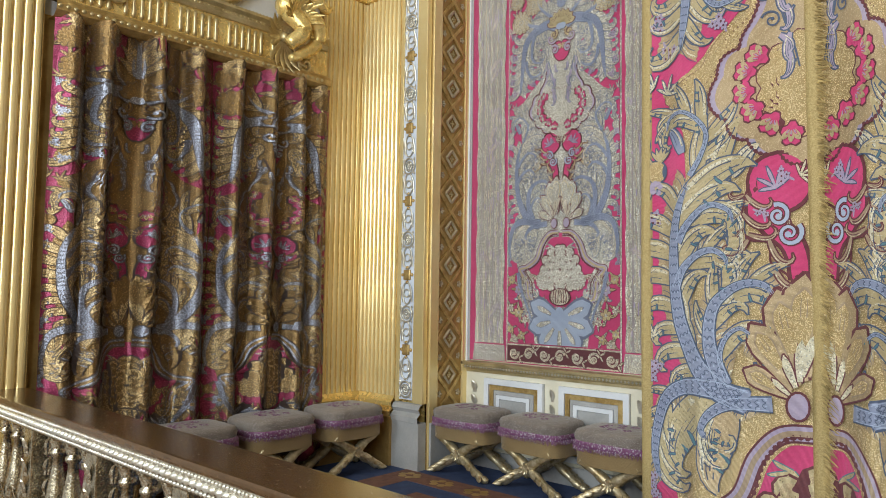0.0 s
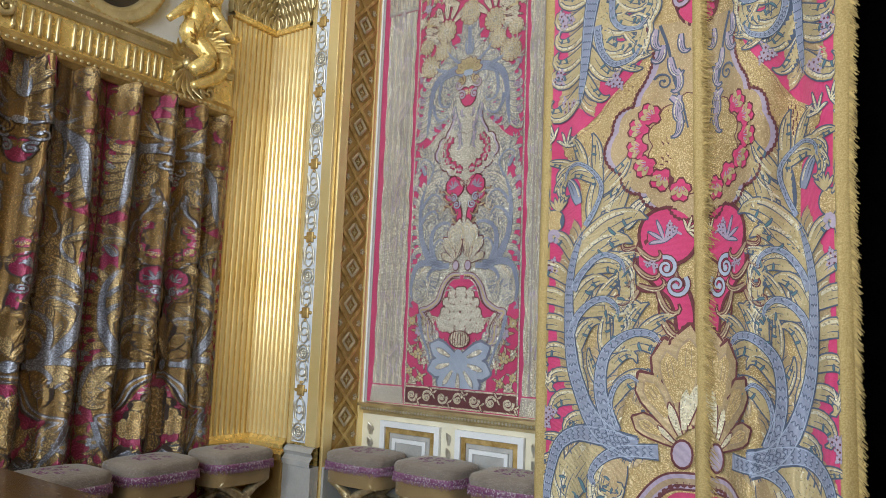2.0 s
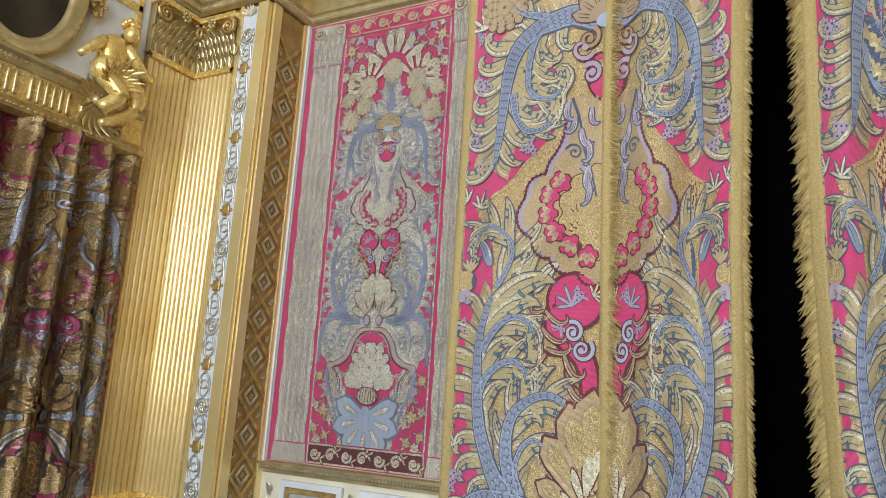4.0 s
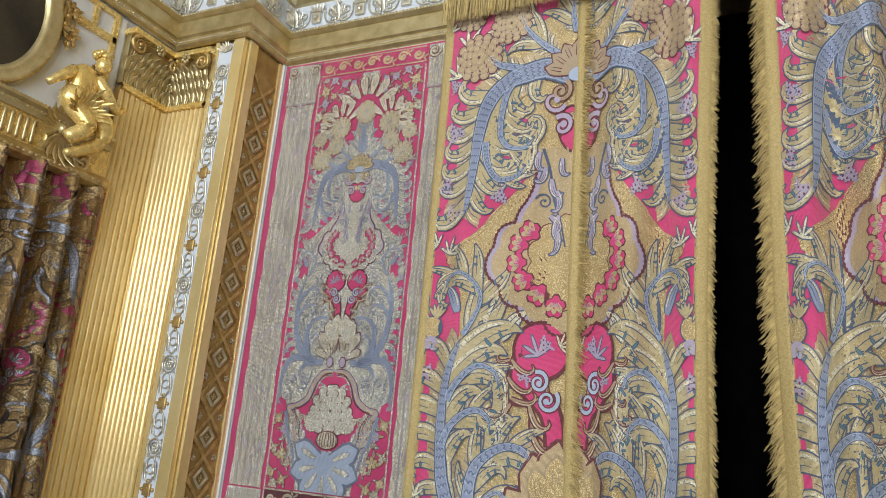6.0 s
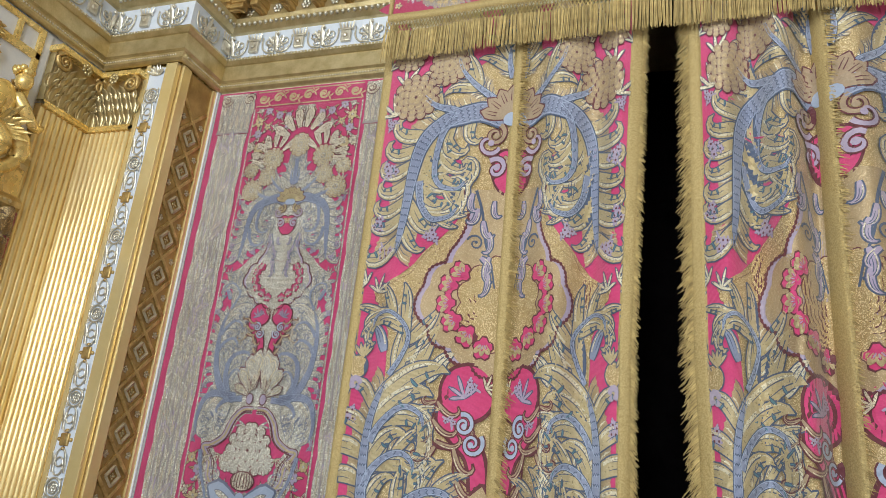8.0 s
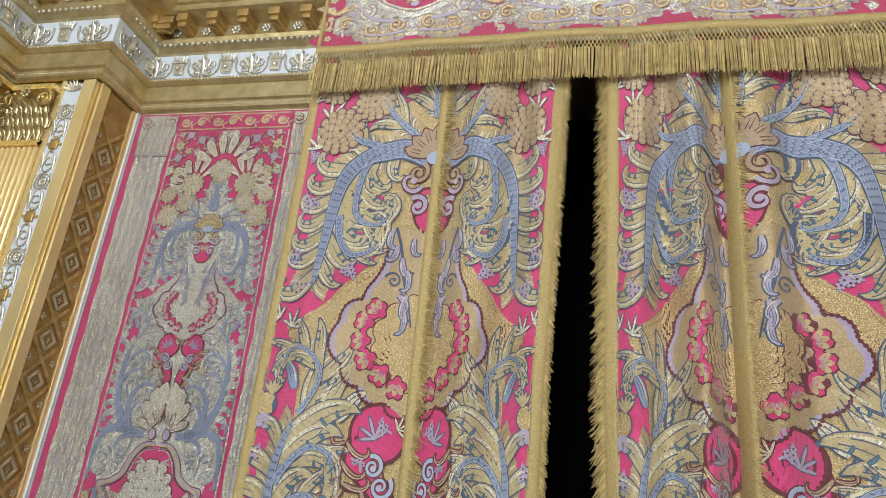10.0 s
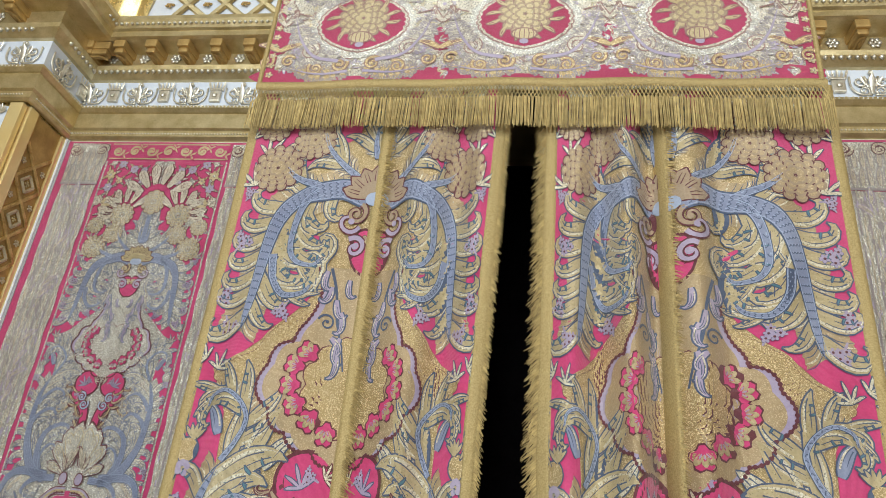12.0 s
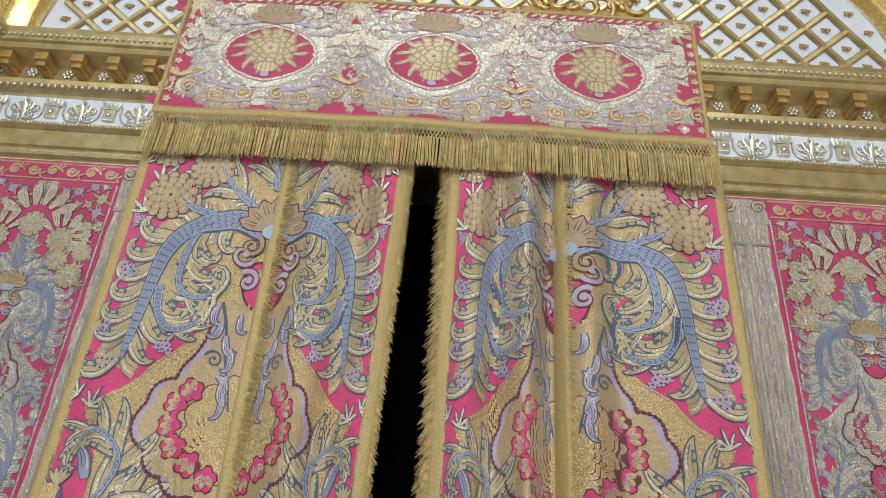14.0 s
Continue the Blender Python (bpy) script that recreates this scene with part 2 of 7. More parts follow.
structure(slab("wall_pier_left", ROOM_L - 0.3, FRONT_Y, FLOOR_Z, REVEAL_X, 4.8, ROOM_TOP, GILT), "gilded pier flanking the bed alcove", "wall")
structure(slab("wall_pier_right", 3.6, FRONT_Y, FLOOR_Z, ROOM_R, 4.8, ROOM_TOP, GILT), "gilded pier flanking the bed alcove", "wall")
structure(slab("ceiling", ROOM_L - 0.3, ROOM_B - 0.3, ROOM_TOP, ROOM_R + 0.3, 4.8, ROOM_TOP + 0.2, STUCCO), "unseen ceiling, dulled to cut bounce light", "ceiling")
bm = bmesh.new()
xs = [ROOM_L - 0.3]
for wx in WINDOWS_X:
    xs += [wx - 0.75, wx + 0.75]
xs.append(ROOM_R + 0.3)
for a, b in zip(xs[0::2], xs[1::2]):
    box(bm, a, ROOM_B - 0.3, 1.5, b, ROOM_B, 6.5)
box(bm, xs[0], ROOM_B - 0.3, 0, xs[-1], ROOM_B, 1.5)
box(bm, xs[0], ROOM_B - 0.3, 6.5, xs[-1], ROOM_B, ROOM_TOP)
structure(part("wall_windows", bm, OCHRE), "unseen dull gold wall with three tall windows opposite the bed", "wall")

# ---------------------------------------------------------------- woven pattern
class Weave:
    """Collects the flat shapes of one brocade design in (u, v), half a width; each has a colour role and a layer."""

    def __init__(self):
        self.items, self.motif, self.idx = [], "brocade_motif", 0

    def put(self, role, layer, verts, faces):
        self.items.append(((self.motif, self.idx), role, layer, verts, faces))

    def strip(self, role, layer, left, right, cuts=1):
        vs, fs, k = [], [], cuts + 1
        for a, b in zip(left, right):
            for j in range(k):
                t = j / cuts
                vs.append((a[0] + (b[0] - a[0]) * t, a[1] + (b[1] - a[1]) * t))
        for i in range(len(left) - 1):
            for j in range(cuts):
                fs.append((i * k + j, i * k + j + 1, (i + 1) * k + j + 1, (i + 1) * k + j))
        self.put(role, layer, vs, fs)

    def ribbon(self, role, layer, pts, w0, w1, taper=0.0):
        left, right, n = [], [], len(pts)
        for i, p in enumerate(pts):
            d = (pts[min(i + 1, n - 1)] - pts[max(i - 1, 0)]).normalized()
            t = i / (n - 1)
            w = (w0 + (w1 - w0) * t) / 2
            if taper and t > 1 - taper:
                w *= max((1 - t) / taper, 0.05)
            left.append((p.x - d.y * w, p.y + d.x * w))
            right.append((p.x + d.y * w, p.y - d.x * w))
        self.strip(role, layer, left, right, 4 if max(w0, w1) > 0.05 else 1)

    def blob(self, role, layer, c, rx, ry, n=20, lobes=0, depth=0.12, turn=0.0, rings=2):
        vs, fs = [c], []
        for r in range(1, rings + 1):
            for k in range(n):
                a = 2 * math.pi * k / n
                q = 1 + (depth * (abs(math.sin(lobes * a / 2)) - 0.5) if lobes else 0)
                x, y = rx * q * math.cos(a) * r / rings, ry * q * math.sin(a) * r / rings
                vs.append((c[0] + x * math.cos(turn) - y * math.sin(turn), c[1] + x * math.sin(turn) + y * math.cos(turn)))
        for k in range(n):
            fs.append((0, 1 + k, 1 + (k + 1) % n))
            for r in range(rings - 1):
                a, b = 1 + r * n, 1 + (r + 1) * n
                fs.append((a + k, b + k, b + (k + 1) % n, a + (k + 1) % n))
        self.put(role, layer, vs, fs)

    def leaflet(self, base, ang, length, width, curl, role="leaf", line="line", veins=2, layer=2, tip=2.4):
        n = 6
        pts, p, a = [], Vector(base), ang
        for i in range(n + 1):
            pts.append(p.copy())
            p += Vector((math.cos(a), math.sin(a))) * length / n
            a += curl / n * (0.15 + 2.1 * (i / n) ** 1.3)

        def band(grow, lay, rl, off=0.0, cut=n + 1):
            left, right = [], []
            for i, q in enumerate(pts[:cut]):
                d = (pts[min(i + 1, n)] - pts[max(i - 1, 0)]).normalized()
                s = i / n
                w = width * (0.42 + 1.0 * s) * (1 - s ** tip) + grow
                nn = Vector((-d.y, d.x))
                q2 = q + d * grow * (1 if i == n else 0)
                left.append(q2 + nn * w)
                right.append(q2 - nn * w)
            self.strip(rl, lay, left, right, 2)
        band(width * 0.11 + 0.0045, layer, line)
        band(0.0, layer + 1, role)
        for k in range(veins):
            f = (k + 1) / (veins + 1) * 1.7 - 0.85
            vp = []
            for i in range(3, n):
                d = (pts[min(i + 1, n)] - pts[max(i - 1, 0)]).normalized()
                s = i / n
                w = width * (0.42 + 1.0 * s) * (1 - s ** tip)
                vp.append(pts[i] + Vector((-d.y, d.x)) * w * f)
            self.ribbon(line, layer + 2, vp, 0.007, 0.003)

    def plume(self, ctrl, length, count=9, stem=0.05, role="leaf", both=True, inner=1.0, outer=1.0, end_curl=1.0, beads=True, seed=1):
        """A feathery acanthus: a tapering beaded stem with leaflets that curl away on both sides."""
        rnd = random.Random(seed)
        self.idx += 1
        pts = spline(ctrl, 10)
        n = len(pts)
        for side, gain in ((1, inner), (-1, outer)):
            if gain <= 0:
                continue
            for k in range(count):
                s = (k + 0.6) / count
                i = min(int(s * (n - 1)), n - 2)
                d = (pts[i + 1] - pts[i]).normalized()
                a = math.atan2(d.y, d.x) + side * (0.95 - 0.35 * s)
                ln = length * gain * 0.86 * (0.55 + 0.75 * math.sin(math.pi * min(s * 0.9 + 0.12, 1))) * rnd.uniform(0.85, 1.15)
                bend = side * rnd.uniform(2.0, 3.2)
                if k % 2 == 0:
                    self.leaflet(pts[i], a + side * 0.75, ln * 0.62, ln * 0.11, bend * 1.2, role="teal" if role == "leaf" else role, veins=0, layer=1.7)
                self.leaflet(pts[i], a + side * 0.34, ln * 0.82, ln * 0.15, bend * 1.1, role=role, veins=1, layer=2)
                self.leaflet(pts[i], a - side * 0.12, ln * 1.04, ln * 0.20, bend, role=role, veins=2, layer=2.5 + (k % 2) * 0.3)
        self.leaflet(pts[-3], math.atan2(*(pts[-1] - pts[-4]).yx), length * 0.9, length * 0.16, end_curl, role=role, layer=3)
        self.ribbon("line", 5.2, pts, stem * 1.35, stem * 0.3)
        self.ribbon("stem", 5.8, pts, stem, stem * 0.2)
        if beads:
            dist = 0.0
            for i in range(1, n - 2):
                dist += (pts[i] - pts[i - 1]).length
                if dist > min(stem * 0.5, 0.055):
                    dist = 0
                    d = (pts[i + 1] - pts[i]).normalized()
                    w = stem * (1 - 0.8 * i / n) * 0.52
                    nn = Vector((-d.y, d.x))
                    m = pts[i] + d * stem * 0.22
                    self.ribbon("line", 6.4, [pts[i] - nn * w, m, pts[i] + nn * w], 0.007, 0.007)
            for off in (-0.17, 0.17):
                q = []
                for i in range(int(n * 0.75)):
                    d = (pts[i + 1] - pts[i]).normalized()
                    q.append(pts[i] + Vector((-d.y, d.x)) * off * stem * (1 - 0.8 * i / n))
                self.ribbon("line", 6.4, q, 0.007, 0.004)

    def flower(self, c, r, petals=6, role="lilac", eye="leaf", turn=0.0, line="brown"):
        for k in range(petals):
            a = turn + 2 * math.pi * k / petals
            q = (c[0] + r * 0.58 * math.cos(a), c[1] + r * 0.58 * math.sin(a))
            self.blob(line, 3.4, q, r * 0.47, r * 0.38, 8, turn=a, rings=1)
            self.blob(role, 4, q, r * 0.40, r * 0.31, 8, turn=a, rings=1)
        self.blob(eye, 4.6, c, r * 0.26, r * 0.26, 8, rings=1)

    def sprig(self, c, size, ang, role="lilac", seed=0):
        rnd = random.Random(seed)
        self.idx += 1
        tip = Vector(c) + Vector((math.cos(ang), math.sin(ang))) * size
        mid = (Vector(c) + tip) / 2 + Vector((-math.sin(ang), math.cos(ang))) * size * 0.15
        self.ribbon("line", 3, spline([c, mid, tip], 4), 0.012, 0.006)
        for k in range(4):
            s = 0.25 + 0.2 * k
            p = Vector(c).lerp(tip, s)
            self.leaflet(p, ang + (1 if k % 2 else -1) * 0.9, size * 0.38, size * 0.09, rnd.uniform(-0.6, 0.6), role=rnd.choice(("leaf", "stem")), veins=1, layer=3)
        self.flower(tip, size * 0.26, 5, role)

    def scroll(self, c, r, turns=1.3, start=0.0, role="brown", w=0.022, hand=1, fill=None):
        pts = []
        n = int(14 * turns) + 4
        for i in range(n):
            t = i / (n - 1)
            a = start + hand * t * turns * 2 * math.pi
            pts.append(Vector((c[0] + r * (1 - 0.85 * t) * math.cos(a), c[1] + r * (1 - 0.85 * t) * math.sin(a))))
        if fill:
            self.ribbon("brown", 4.4, pts, w * 1.6, w * 0.9)
            self.ribbon(fill, 5.0, pts, w, w * 0.4)
        else:
            self.ribbon(role, 5.0, pts, w, w * 0.5)
        self.blob(fill or role, 5.2, pts[-1], w * 0.75, w * 0.75, 8, rings=1)

    def lobe(self, base, ang, length, width, curl, role="leaf", line="line", accent="teal", layer=2.0, lines=2, own=True):
        """A comma-shaped acanthus lobe: it swells, then hooks back on itself to a round end, with dark veins, a bright edge and a tinted hollow."""
        if own:
            self.idx += 1
        n = 11
        pts, p, a = [], Vector(base), ang
        for i in range(n + 1):
            pts.append(p.copy())
            p += Vector((math.cos(a), math.sin(a))) * length / n
            a += curl / n * (0.12 + 2.9 * (i / n) ** 2.1)
        dirs = [(pts[min(i + 1, n)] - pts[max(i - 1, 0)]).normalized() for i in range(n + 1)]
        side = 1 if curl > 0 else -1

        def half(i):
            s = i / n
            return width * (0.55 + 0.75 * math.sin(math.pi * min(s * 1.05, 1)) ** 0.8) * (1 - s ** 7) ** 0.5 * (1 - 0.35 * s)

        for grow, lay, rl in ((0.0085, layer, line), (0.0, layer + 0.5, role)):
            left, right = [], []
            for i in range(n + 1):
                nn = Vector((-dirs[i].y, dirs[i].x))
                q = pts[i] + dirs[i] * grow * (1 if i == n else 0)
                left.append(q + nn * (half(i) + grow))
                right.append(q - nn * (half(i) + grow))
            self.strip(rl, lay, left, right, 2)

        def along(f, i0, i1):
            return [pts[i] + Vector((-dirs[i].y, dirs[i].x)) * half(i) * f for i in range(i0, i1)]
        self.ribbon("pale", layer + 0.9, along(-side * 0.62, 2, n), width * 0.40, width * 0.25, 0.4)
        for k in range(lines):
            f = -0.75 + 1.5 * (k + 0.5) / lines
            self.ribbon(line, layer + 1.1, along(f, 3 + k % 2, n - 1 - (k + 1) % 2), 0.003, 0.0075 if length > 0.2 else 0.005)
        if accent:
            for k in range(2):
                i = n - 3 - 2 * k
                nn = Vector((-dirs[i].y, dirs[i].x)) * side
                q = pts[i] + nn * half(i) * 1.15
                self.leaflet(q, math.atan2(-nn.y, -nn.x) - side * 0.5, half(i) * 0.9, half(i) * 0.13, side * 0.8, role=accent, line=line, veins=0, layer=layer + 1.3)

    def feather(self, ctrl, w0, w1, cols=3, name="feather_stem"):
        """A broad stem covered in overlapping blue scales."""
        keep, self.motif = self.motif, name
        self.idx += 1
        pts = spline(ctrl, 12)
        n = len(pts)
        self.ribbon("line", 4.2, pts, w0 * 1.14 + 0.006, w1 + 0.008, 0.1)
        self.ribbon("stem", 4.7, pts, w0, w1, 0.1)
        dist, row, step = 0.0, 0, max(w0 / cols * 0.95, 0.022)
        for i in range(1, n - 2):
            dist += (pts[i] - pts[i - 1]).length
            if dist < step:
                continue
            dist, row = 0.0, row + 1
            d = (pts[i + 1] - pts[i - 1]).normalized()
            nn = Vector((-d.y, d.x))
            w = w0 + (w1 - w0) * i / n
            for c in range(cols):
                f = ((c + 0.5 + 0.25 * (1 if row % 2 else -1)) / cols - 0.5) * w * 0.92
                g = w / cols * 0.42
                q = pts[i] + nn * f
                self.ribbon("line", 5.3, [q - nn * g - d * g * 0.3, q - nn * g * 0.5 + d * g * 0.75, q + d * g * 1.1, q + nn * g * 0.5 + d * g * 0.8, q + nn * g - d * g * 0.3], 0.0048, 0.0048)
                self.ribbon("sky", 5.2, [q - d * g * 0.7, q + d * g * 0.2], g * 0.5, g * 0.35)
        for e in (-0.5, 0.5):
            self.ribbon("sky", 5.5, [p + Vector((-(b - a).y, (b - a).x)).normalized() * e * 0.9 * (w0 + (w1 - w0) * i / n) for i, (a, p, b) in enumerate(zip(pts[:-2], pts[1:-1], pts[2:]))], 0.005, 0.003)
        self.motif = keep
        return pts

    def frond(self, ctrl, w0, w1, left=(), right=(), cols=3, mass=0.95, barbs=30):
        """A feathered stem with hooked lobes. left and right as seen with the seam on the right: (place along the stem, length, angle off the stem, curl)."""
        pts = spline(ctrl, 12)
        n = len(pts)
        self.idx += 1
        keep, self.motif = self.motif, self.motif + "_web"
        for sd, lobes in ((-1, left), (1, right)):
            if not lobes:
                continue
            ss, ls = [a[0] for a in lobes], [a[1] for a in lobes]
            edge = []
            for i in range(n):
                d = (pts[min(i + 1, n - 1)] - pts[max(i - 1, 0)]).normalized()
                s = i / (n - 1)
                wd = np.interp(s, ss, ls) * mass * min(1, s * 7 + 0.1) * (1 - 0.10 * abs(math.sin(i * 1.9)))
                edge.append(pts[i] + (Vector((-d.y, d.x)) * sd * 0.8 + d * 0.35) * wd)
            self.strip("medal", 1.2, pts, edge, 3)
            for k in range(barbs):
                i = min(int((k + 0.5) / barbs * (n - 1)), n - 2)
                d = (pts[i + 1] - pts[i]).normalized()
                e = edge[min(i + 2, n - 1)]
                m = (pts[i] + e) / 2 + d * (e - pts[i]).length * 0.16
                self.ribbon("line" if k % 3 else "pale", 1.6, spline([pts[i], m, e], 3), 0.004, 0.006 if k % 3 else 0.016, 0.3)
        self.motif = keep
        for sd, lobes in ((-1, left), (1, right)):
            for k, (s, ln, off, curl) in enumerate(lobes):
                i = min(int(s * (n - 1)), n - 2)
                d = (pts[i + 1] - pts[i]).normalized()
                self.lobe(pts[i], math.atan2(d.y, d.x) + sd * off, ln * 2.3, ln * 0.27, sd * curl * (1.6 if curl > 0 else 1.0), layer=2.0 + 0.2 * k)
        self.feather(ctrl, w0, w1, cols)

    def beaded(self, ctrl, role="brown", w=0.011, r=0.0125, layer=3.4, n=16):
        """A dark cord edged with small round beads."""
        pts = spline(ctrl, n)
        self.ribbon(role, layer, pts, w, w)
        dist = 0.0
        for i in range(1, len(pts)):
            dist += (pts[i] - pts[i - 1]).length
            if dist > r * 2.0:
                dist = 0.0
                self.blob(role, layer + 0.2, tuple(pts[i]), r, r, 7, rings=1)

    def blossom_head(self, c, r, role="tan", line="brown"):
        """A full flower of overlapping scalloped petals."""
        self.idx += 1
        for ring, cnt in ((1.0, 13), (0.76, 11), (0.52, 8), (0.28, 5)):
            for k in range(cnt):
                a = 2 * math.pi * (k + 0.5 * (ring < 0.8)) / cnt
                q = (c[0] + r * ring * 0.75 * math.cos(a), c[1] + r * ring * 0.75 * math.sin(a))
                self.blob(line, 4 + (1 - ring) * 2, q, r * 0.21, r * 0.215, 9, turn=a, rings=1)
                self.blob(role, 4.35 + (1 - ring) * 2, q, r * 0.17, r * 0.175, 9, turn=a, rings=1)
                self.blob("medal", 4.7 + (1 - ring) * 2, (q[0] - r * 0.03 * math.cos(a), q[1] - r * 0.03 * math.sin(a)), r * 0.11, r * 0.12, 8, turn=a, rings=1)
        self.flower(c, r * 0.2, 6, "lilac")

    def spray(self, c, r, count=5, role="lilac", line="brown", turn=0.0):
        """A loose spray of small blossoms and leaves."""
        self.idx += 1
        for k in range(count):
            a = turn + 2.4 * k
            q = (c[0] + r * 0.62 * math.sqrt((k + 0.3) / count) * math.cos(a), c[1] + r * 0.62 * math.sqrt((k + 0.3) / count) * math.sin(a))
            self.flower(q, r * 0.36, 5, role, "brown", a, line="line")
        for k in range(3):
            a = turn + 1.0 + 2.1 * k
            self.leaflet(c, a, r * 1.0, r * 0.06, 0.5, role=role, line=role, veins=0, layer=3)

    def leaf_sprig(self, c, size, ang, role="pale", line="line"):
        """Three toothed pale leaves on a stalk."""
        self.idx += 1
        for k in range(5):
            a = ang + (k - 2) * 0.62
            self.leaflet(c, a, size * (1 - 0.16 * abs(k - 2)), size * 0.075, 0.25 * (k - 2), role=role, line=line, veins=0, layer=3, tip=3.5)

    def fan(self, c, r, petals, span, up=math.pi / 2, role="pale", line="brown", eye="lilac"):
        for k in range(petals):
            a = up - span / 2 + span * (k + 0.5) / petals
            w = r * span / petals * 0.52
            self.leaflet(c, a, r * 1.05, w * 0.75, 0.0, role=line, line=line, veins=0, layer=5, tip=7)
            self.leaflet((c[0] + 0.02 * math.cos(a), c[1] + 0.02 * math.sin(a)), a, r * 0.96, w * 0.58, 0.0, role=role, line=role, veins=0, layer=6.4, tip=7)
            self.leaflet((c[0] + 0.3 * r * math.cos(a), c[1] + 0.3 * r * math.sin(a)), a, r * 0.5, w * 0.2, 0.0, role=eye, line=line, veins=0, layer=7.4, tip=5)


PINK_EDGE = ((-2.0, 0.45), (-1.5, 0.5), (-1.0, 0.72), (-0.4, 0.86), (0.2, 0.72), (0.7, 0.78), (1.2, 0.74), (1.6, 0.76), (1.78, 0.86), (1.90, 0.80), (2.02, 0.66), (2.16, 0.50), (2.30, 0.36),
             (2.46, 0.29), (2.70, 0.30), (2.80, 0.52), (3.0, 0.70), (3.15, 0.62), (3.3, 0.5), (3.5, 0.2), (4.8, 0.02))


def brocade_design():
    w = Weave()
    # ground: rose silk towards the selvedge
    w.motif = "rose_ground"
    vs = np.linspace(-2.0, 4.75, 160)
    ub = np.interp(vs, [a for a, b in PINK_EDGE], [b for a, b in PINK_EDGE])
    w.strip("pink", 0.0, [(u, v) for u, v in zip(ub, vs)], [(1.0, v) for v in vs], 12)
    # trellis band of gold scales between the rose ground and the medallion
    w.motif = "scalloped_band"
    band = [(0.87, 1.79), (0.74, 1.87), (0.61, 1.95), (0.55, 2.05), (0.45, 2.14), (0.33, 2.23), (0.29, 2.36), (0.31, 2.50)]
    w.ribbon("gold", 0.9, spline(band, 12), 0.17, 0.05)
    pts = spline(band, 14)
    for row in (-0.07, -0.025, 0.02):
        for i in range(2, len(pts) - 2, 3):
            d = (pts[i + 1] - pts[i - 1]).normalized()
            f = 1 - 0.6 * i / len(pts)
            q = pts[i] + Vector((-d.y, d.x)) * row * -1.3 * f
            w.blob("brown", 1.15 + row, tuple(q), 0.037 * f, 0.037 * f, 9, rings=1)
            w.blob("gold", 1.25 + row, tuple(q), 0.034 * f, 0.034 * f, 9, rings=1)
    # scalloped medallion: satin field, beaded cord, gold heart and a ring of blossoms
    w.motif = "medallion"
    cusps = [(0.33, 2.53), (0.35, 2.15), (0.40, 2.04), (0.54, 1.90), (0.49, 1.64), (0.36, 1.51), (0.19, 1.43), (0.06, 1.35)]
    swell = (-0.16, 0.10, 0.24, 0.30, 0.22, 0.24, 0.2)
    cord = []
    for (p, q), sw in zip(zip(cusps, cusps[1:]), swell):
        p, q = Vector(p), Vector(q)
        out = Vector((-(q - p).y, (q - p).x))
        cord += [p + (q - p) * t + out * sw * 4 * t * (1 - t) for t in np.linspace(0, 0.92, 9)]
    cord.append(Vector(cusps[-1]))
    w.strip("lilac", 1.7, [(0.0, p.y) for p in cord], [tuple(p) for p in cord], 18)
    w.strip("medal", 2.1, [(0.0, p.y) for p in cord], [(max(p.x - 0.042, 0.0), p.y) for p in cord], 18)
    w.beaded(cord, layer=2.8, n=3)
    heart = (0.04, 1.79)
    w.blob("brown", 2.55, heart, 0.262, 0.285, 44, 11, 0.14, rings=8)
    w.blob("gold", 2.7, heart, 0.255, 0.278, 44, 11, 0.14, rings=8)
    w.motif = "ring_blossom"
    for c, a in (((0.30, 1.98), 2.5), ((0.37, 1.90), 2.9), ((0.38, 1.78), 3.2), ((0.33, 1.67), 3.6), ((0.23, 1.59), 4.2), ((0.12, 1.52), 4.6)):
        w.idx += 1
        a = math.pi - a
        w.blob("brown", 3.0, c, 0.070, 0.066, 15, 5, 0.3, turn=a, rings=1)
        w.blob("pink", 3.4, c, 0.060, 0.056, 15, 5, 0.3, turn=a, rings=1)
        w.fan((c[0] - 0.035 * math.cos(a), c[1] - 0.035 * math.sin(a)), 0.058, 3, 1.9, a, "leaf", "pink", "lilac")
    # lilac tendrils that fall beside the seam into the medallion
    w.motif = "lilac_tendril"
    for c, ang, ln, cu in (((0.26, 2.50), 5.04, 0.16, -2.6), ((0.22, 2.40), 4.74, 0.15, 2.6), ((0.18, 2.32), 4.64, 0.17, -2.4), ((0.14, 2.24), 4.34, 0.17, 2.4), ((0.18, 2.08), 3.74, 0.16, 2.8), ((0.12, 2.08), 5.04, 0.19, -1.8), ((0.12, 1.97), 4.64, 0.16, 1.6), ((0.11, 2.45), 4.84, 0.15, -2.2)):
        w.lobe(c, ang, ln, ln * 0.10, cu * 1.4, role="lilac", line="line", accent=None, layer=3.2, lines=2)
    w.idx += 1
    w.ribbon("line", 3.2, spline([(0.24, 2.52), (0.19, 2.37), (0.16, 2.19), (0.10, 2.01), (0.07, 1.88)], 10), 0.02, 0.01)
    w.scroll((0.22, 2.17), 0.055, 1.3, 0.3, role="line", w=0.014)
    w.motif = "rose_teardrop"
    w.blob("brown", 2.4, (0.04, 2.64), 0.115, 0.17, 18, turn=-0.25)
    w.blob("pink", 2.8, (0.04, 2.64), 0.10, 0.15, 18, turn=-0.25)
    w.scroll((0.12, 2.67), 0.075, 1.2, 0.9, fill="lilac", w=0.034)
    w.flower((0.04, 2.71), 0.05, 6, "tan")
    w.scroll((0.14, 2.91), 0.075, 1.3, 2.0, fill="tan", w=0.03)
    w.scroll((0.18, 2.85), 0.085, 0.9, 3.6, fill="lilac", w=0.03)
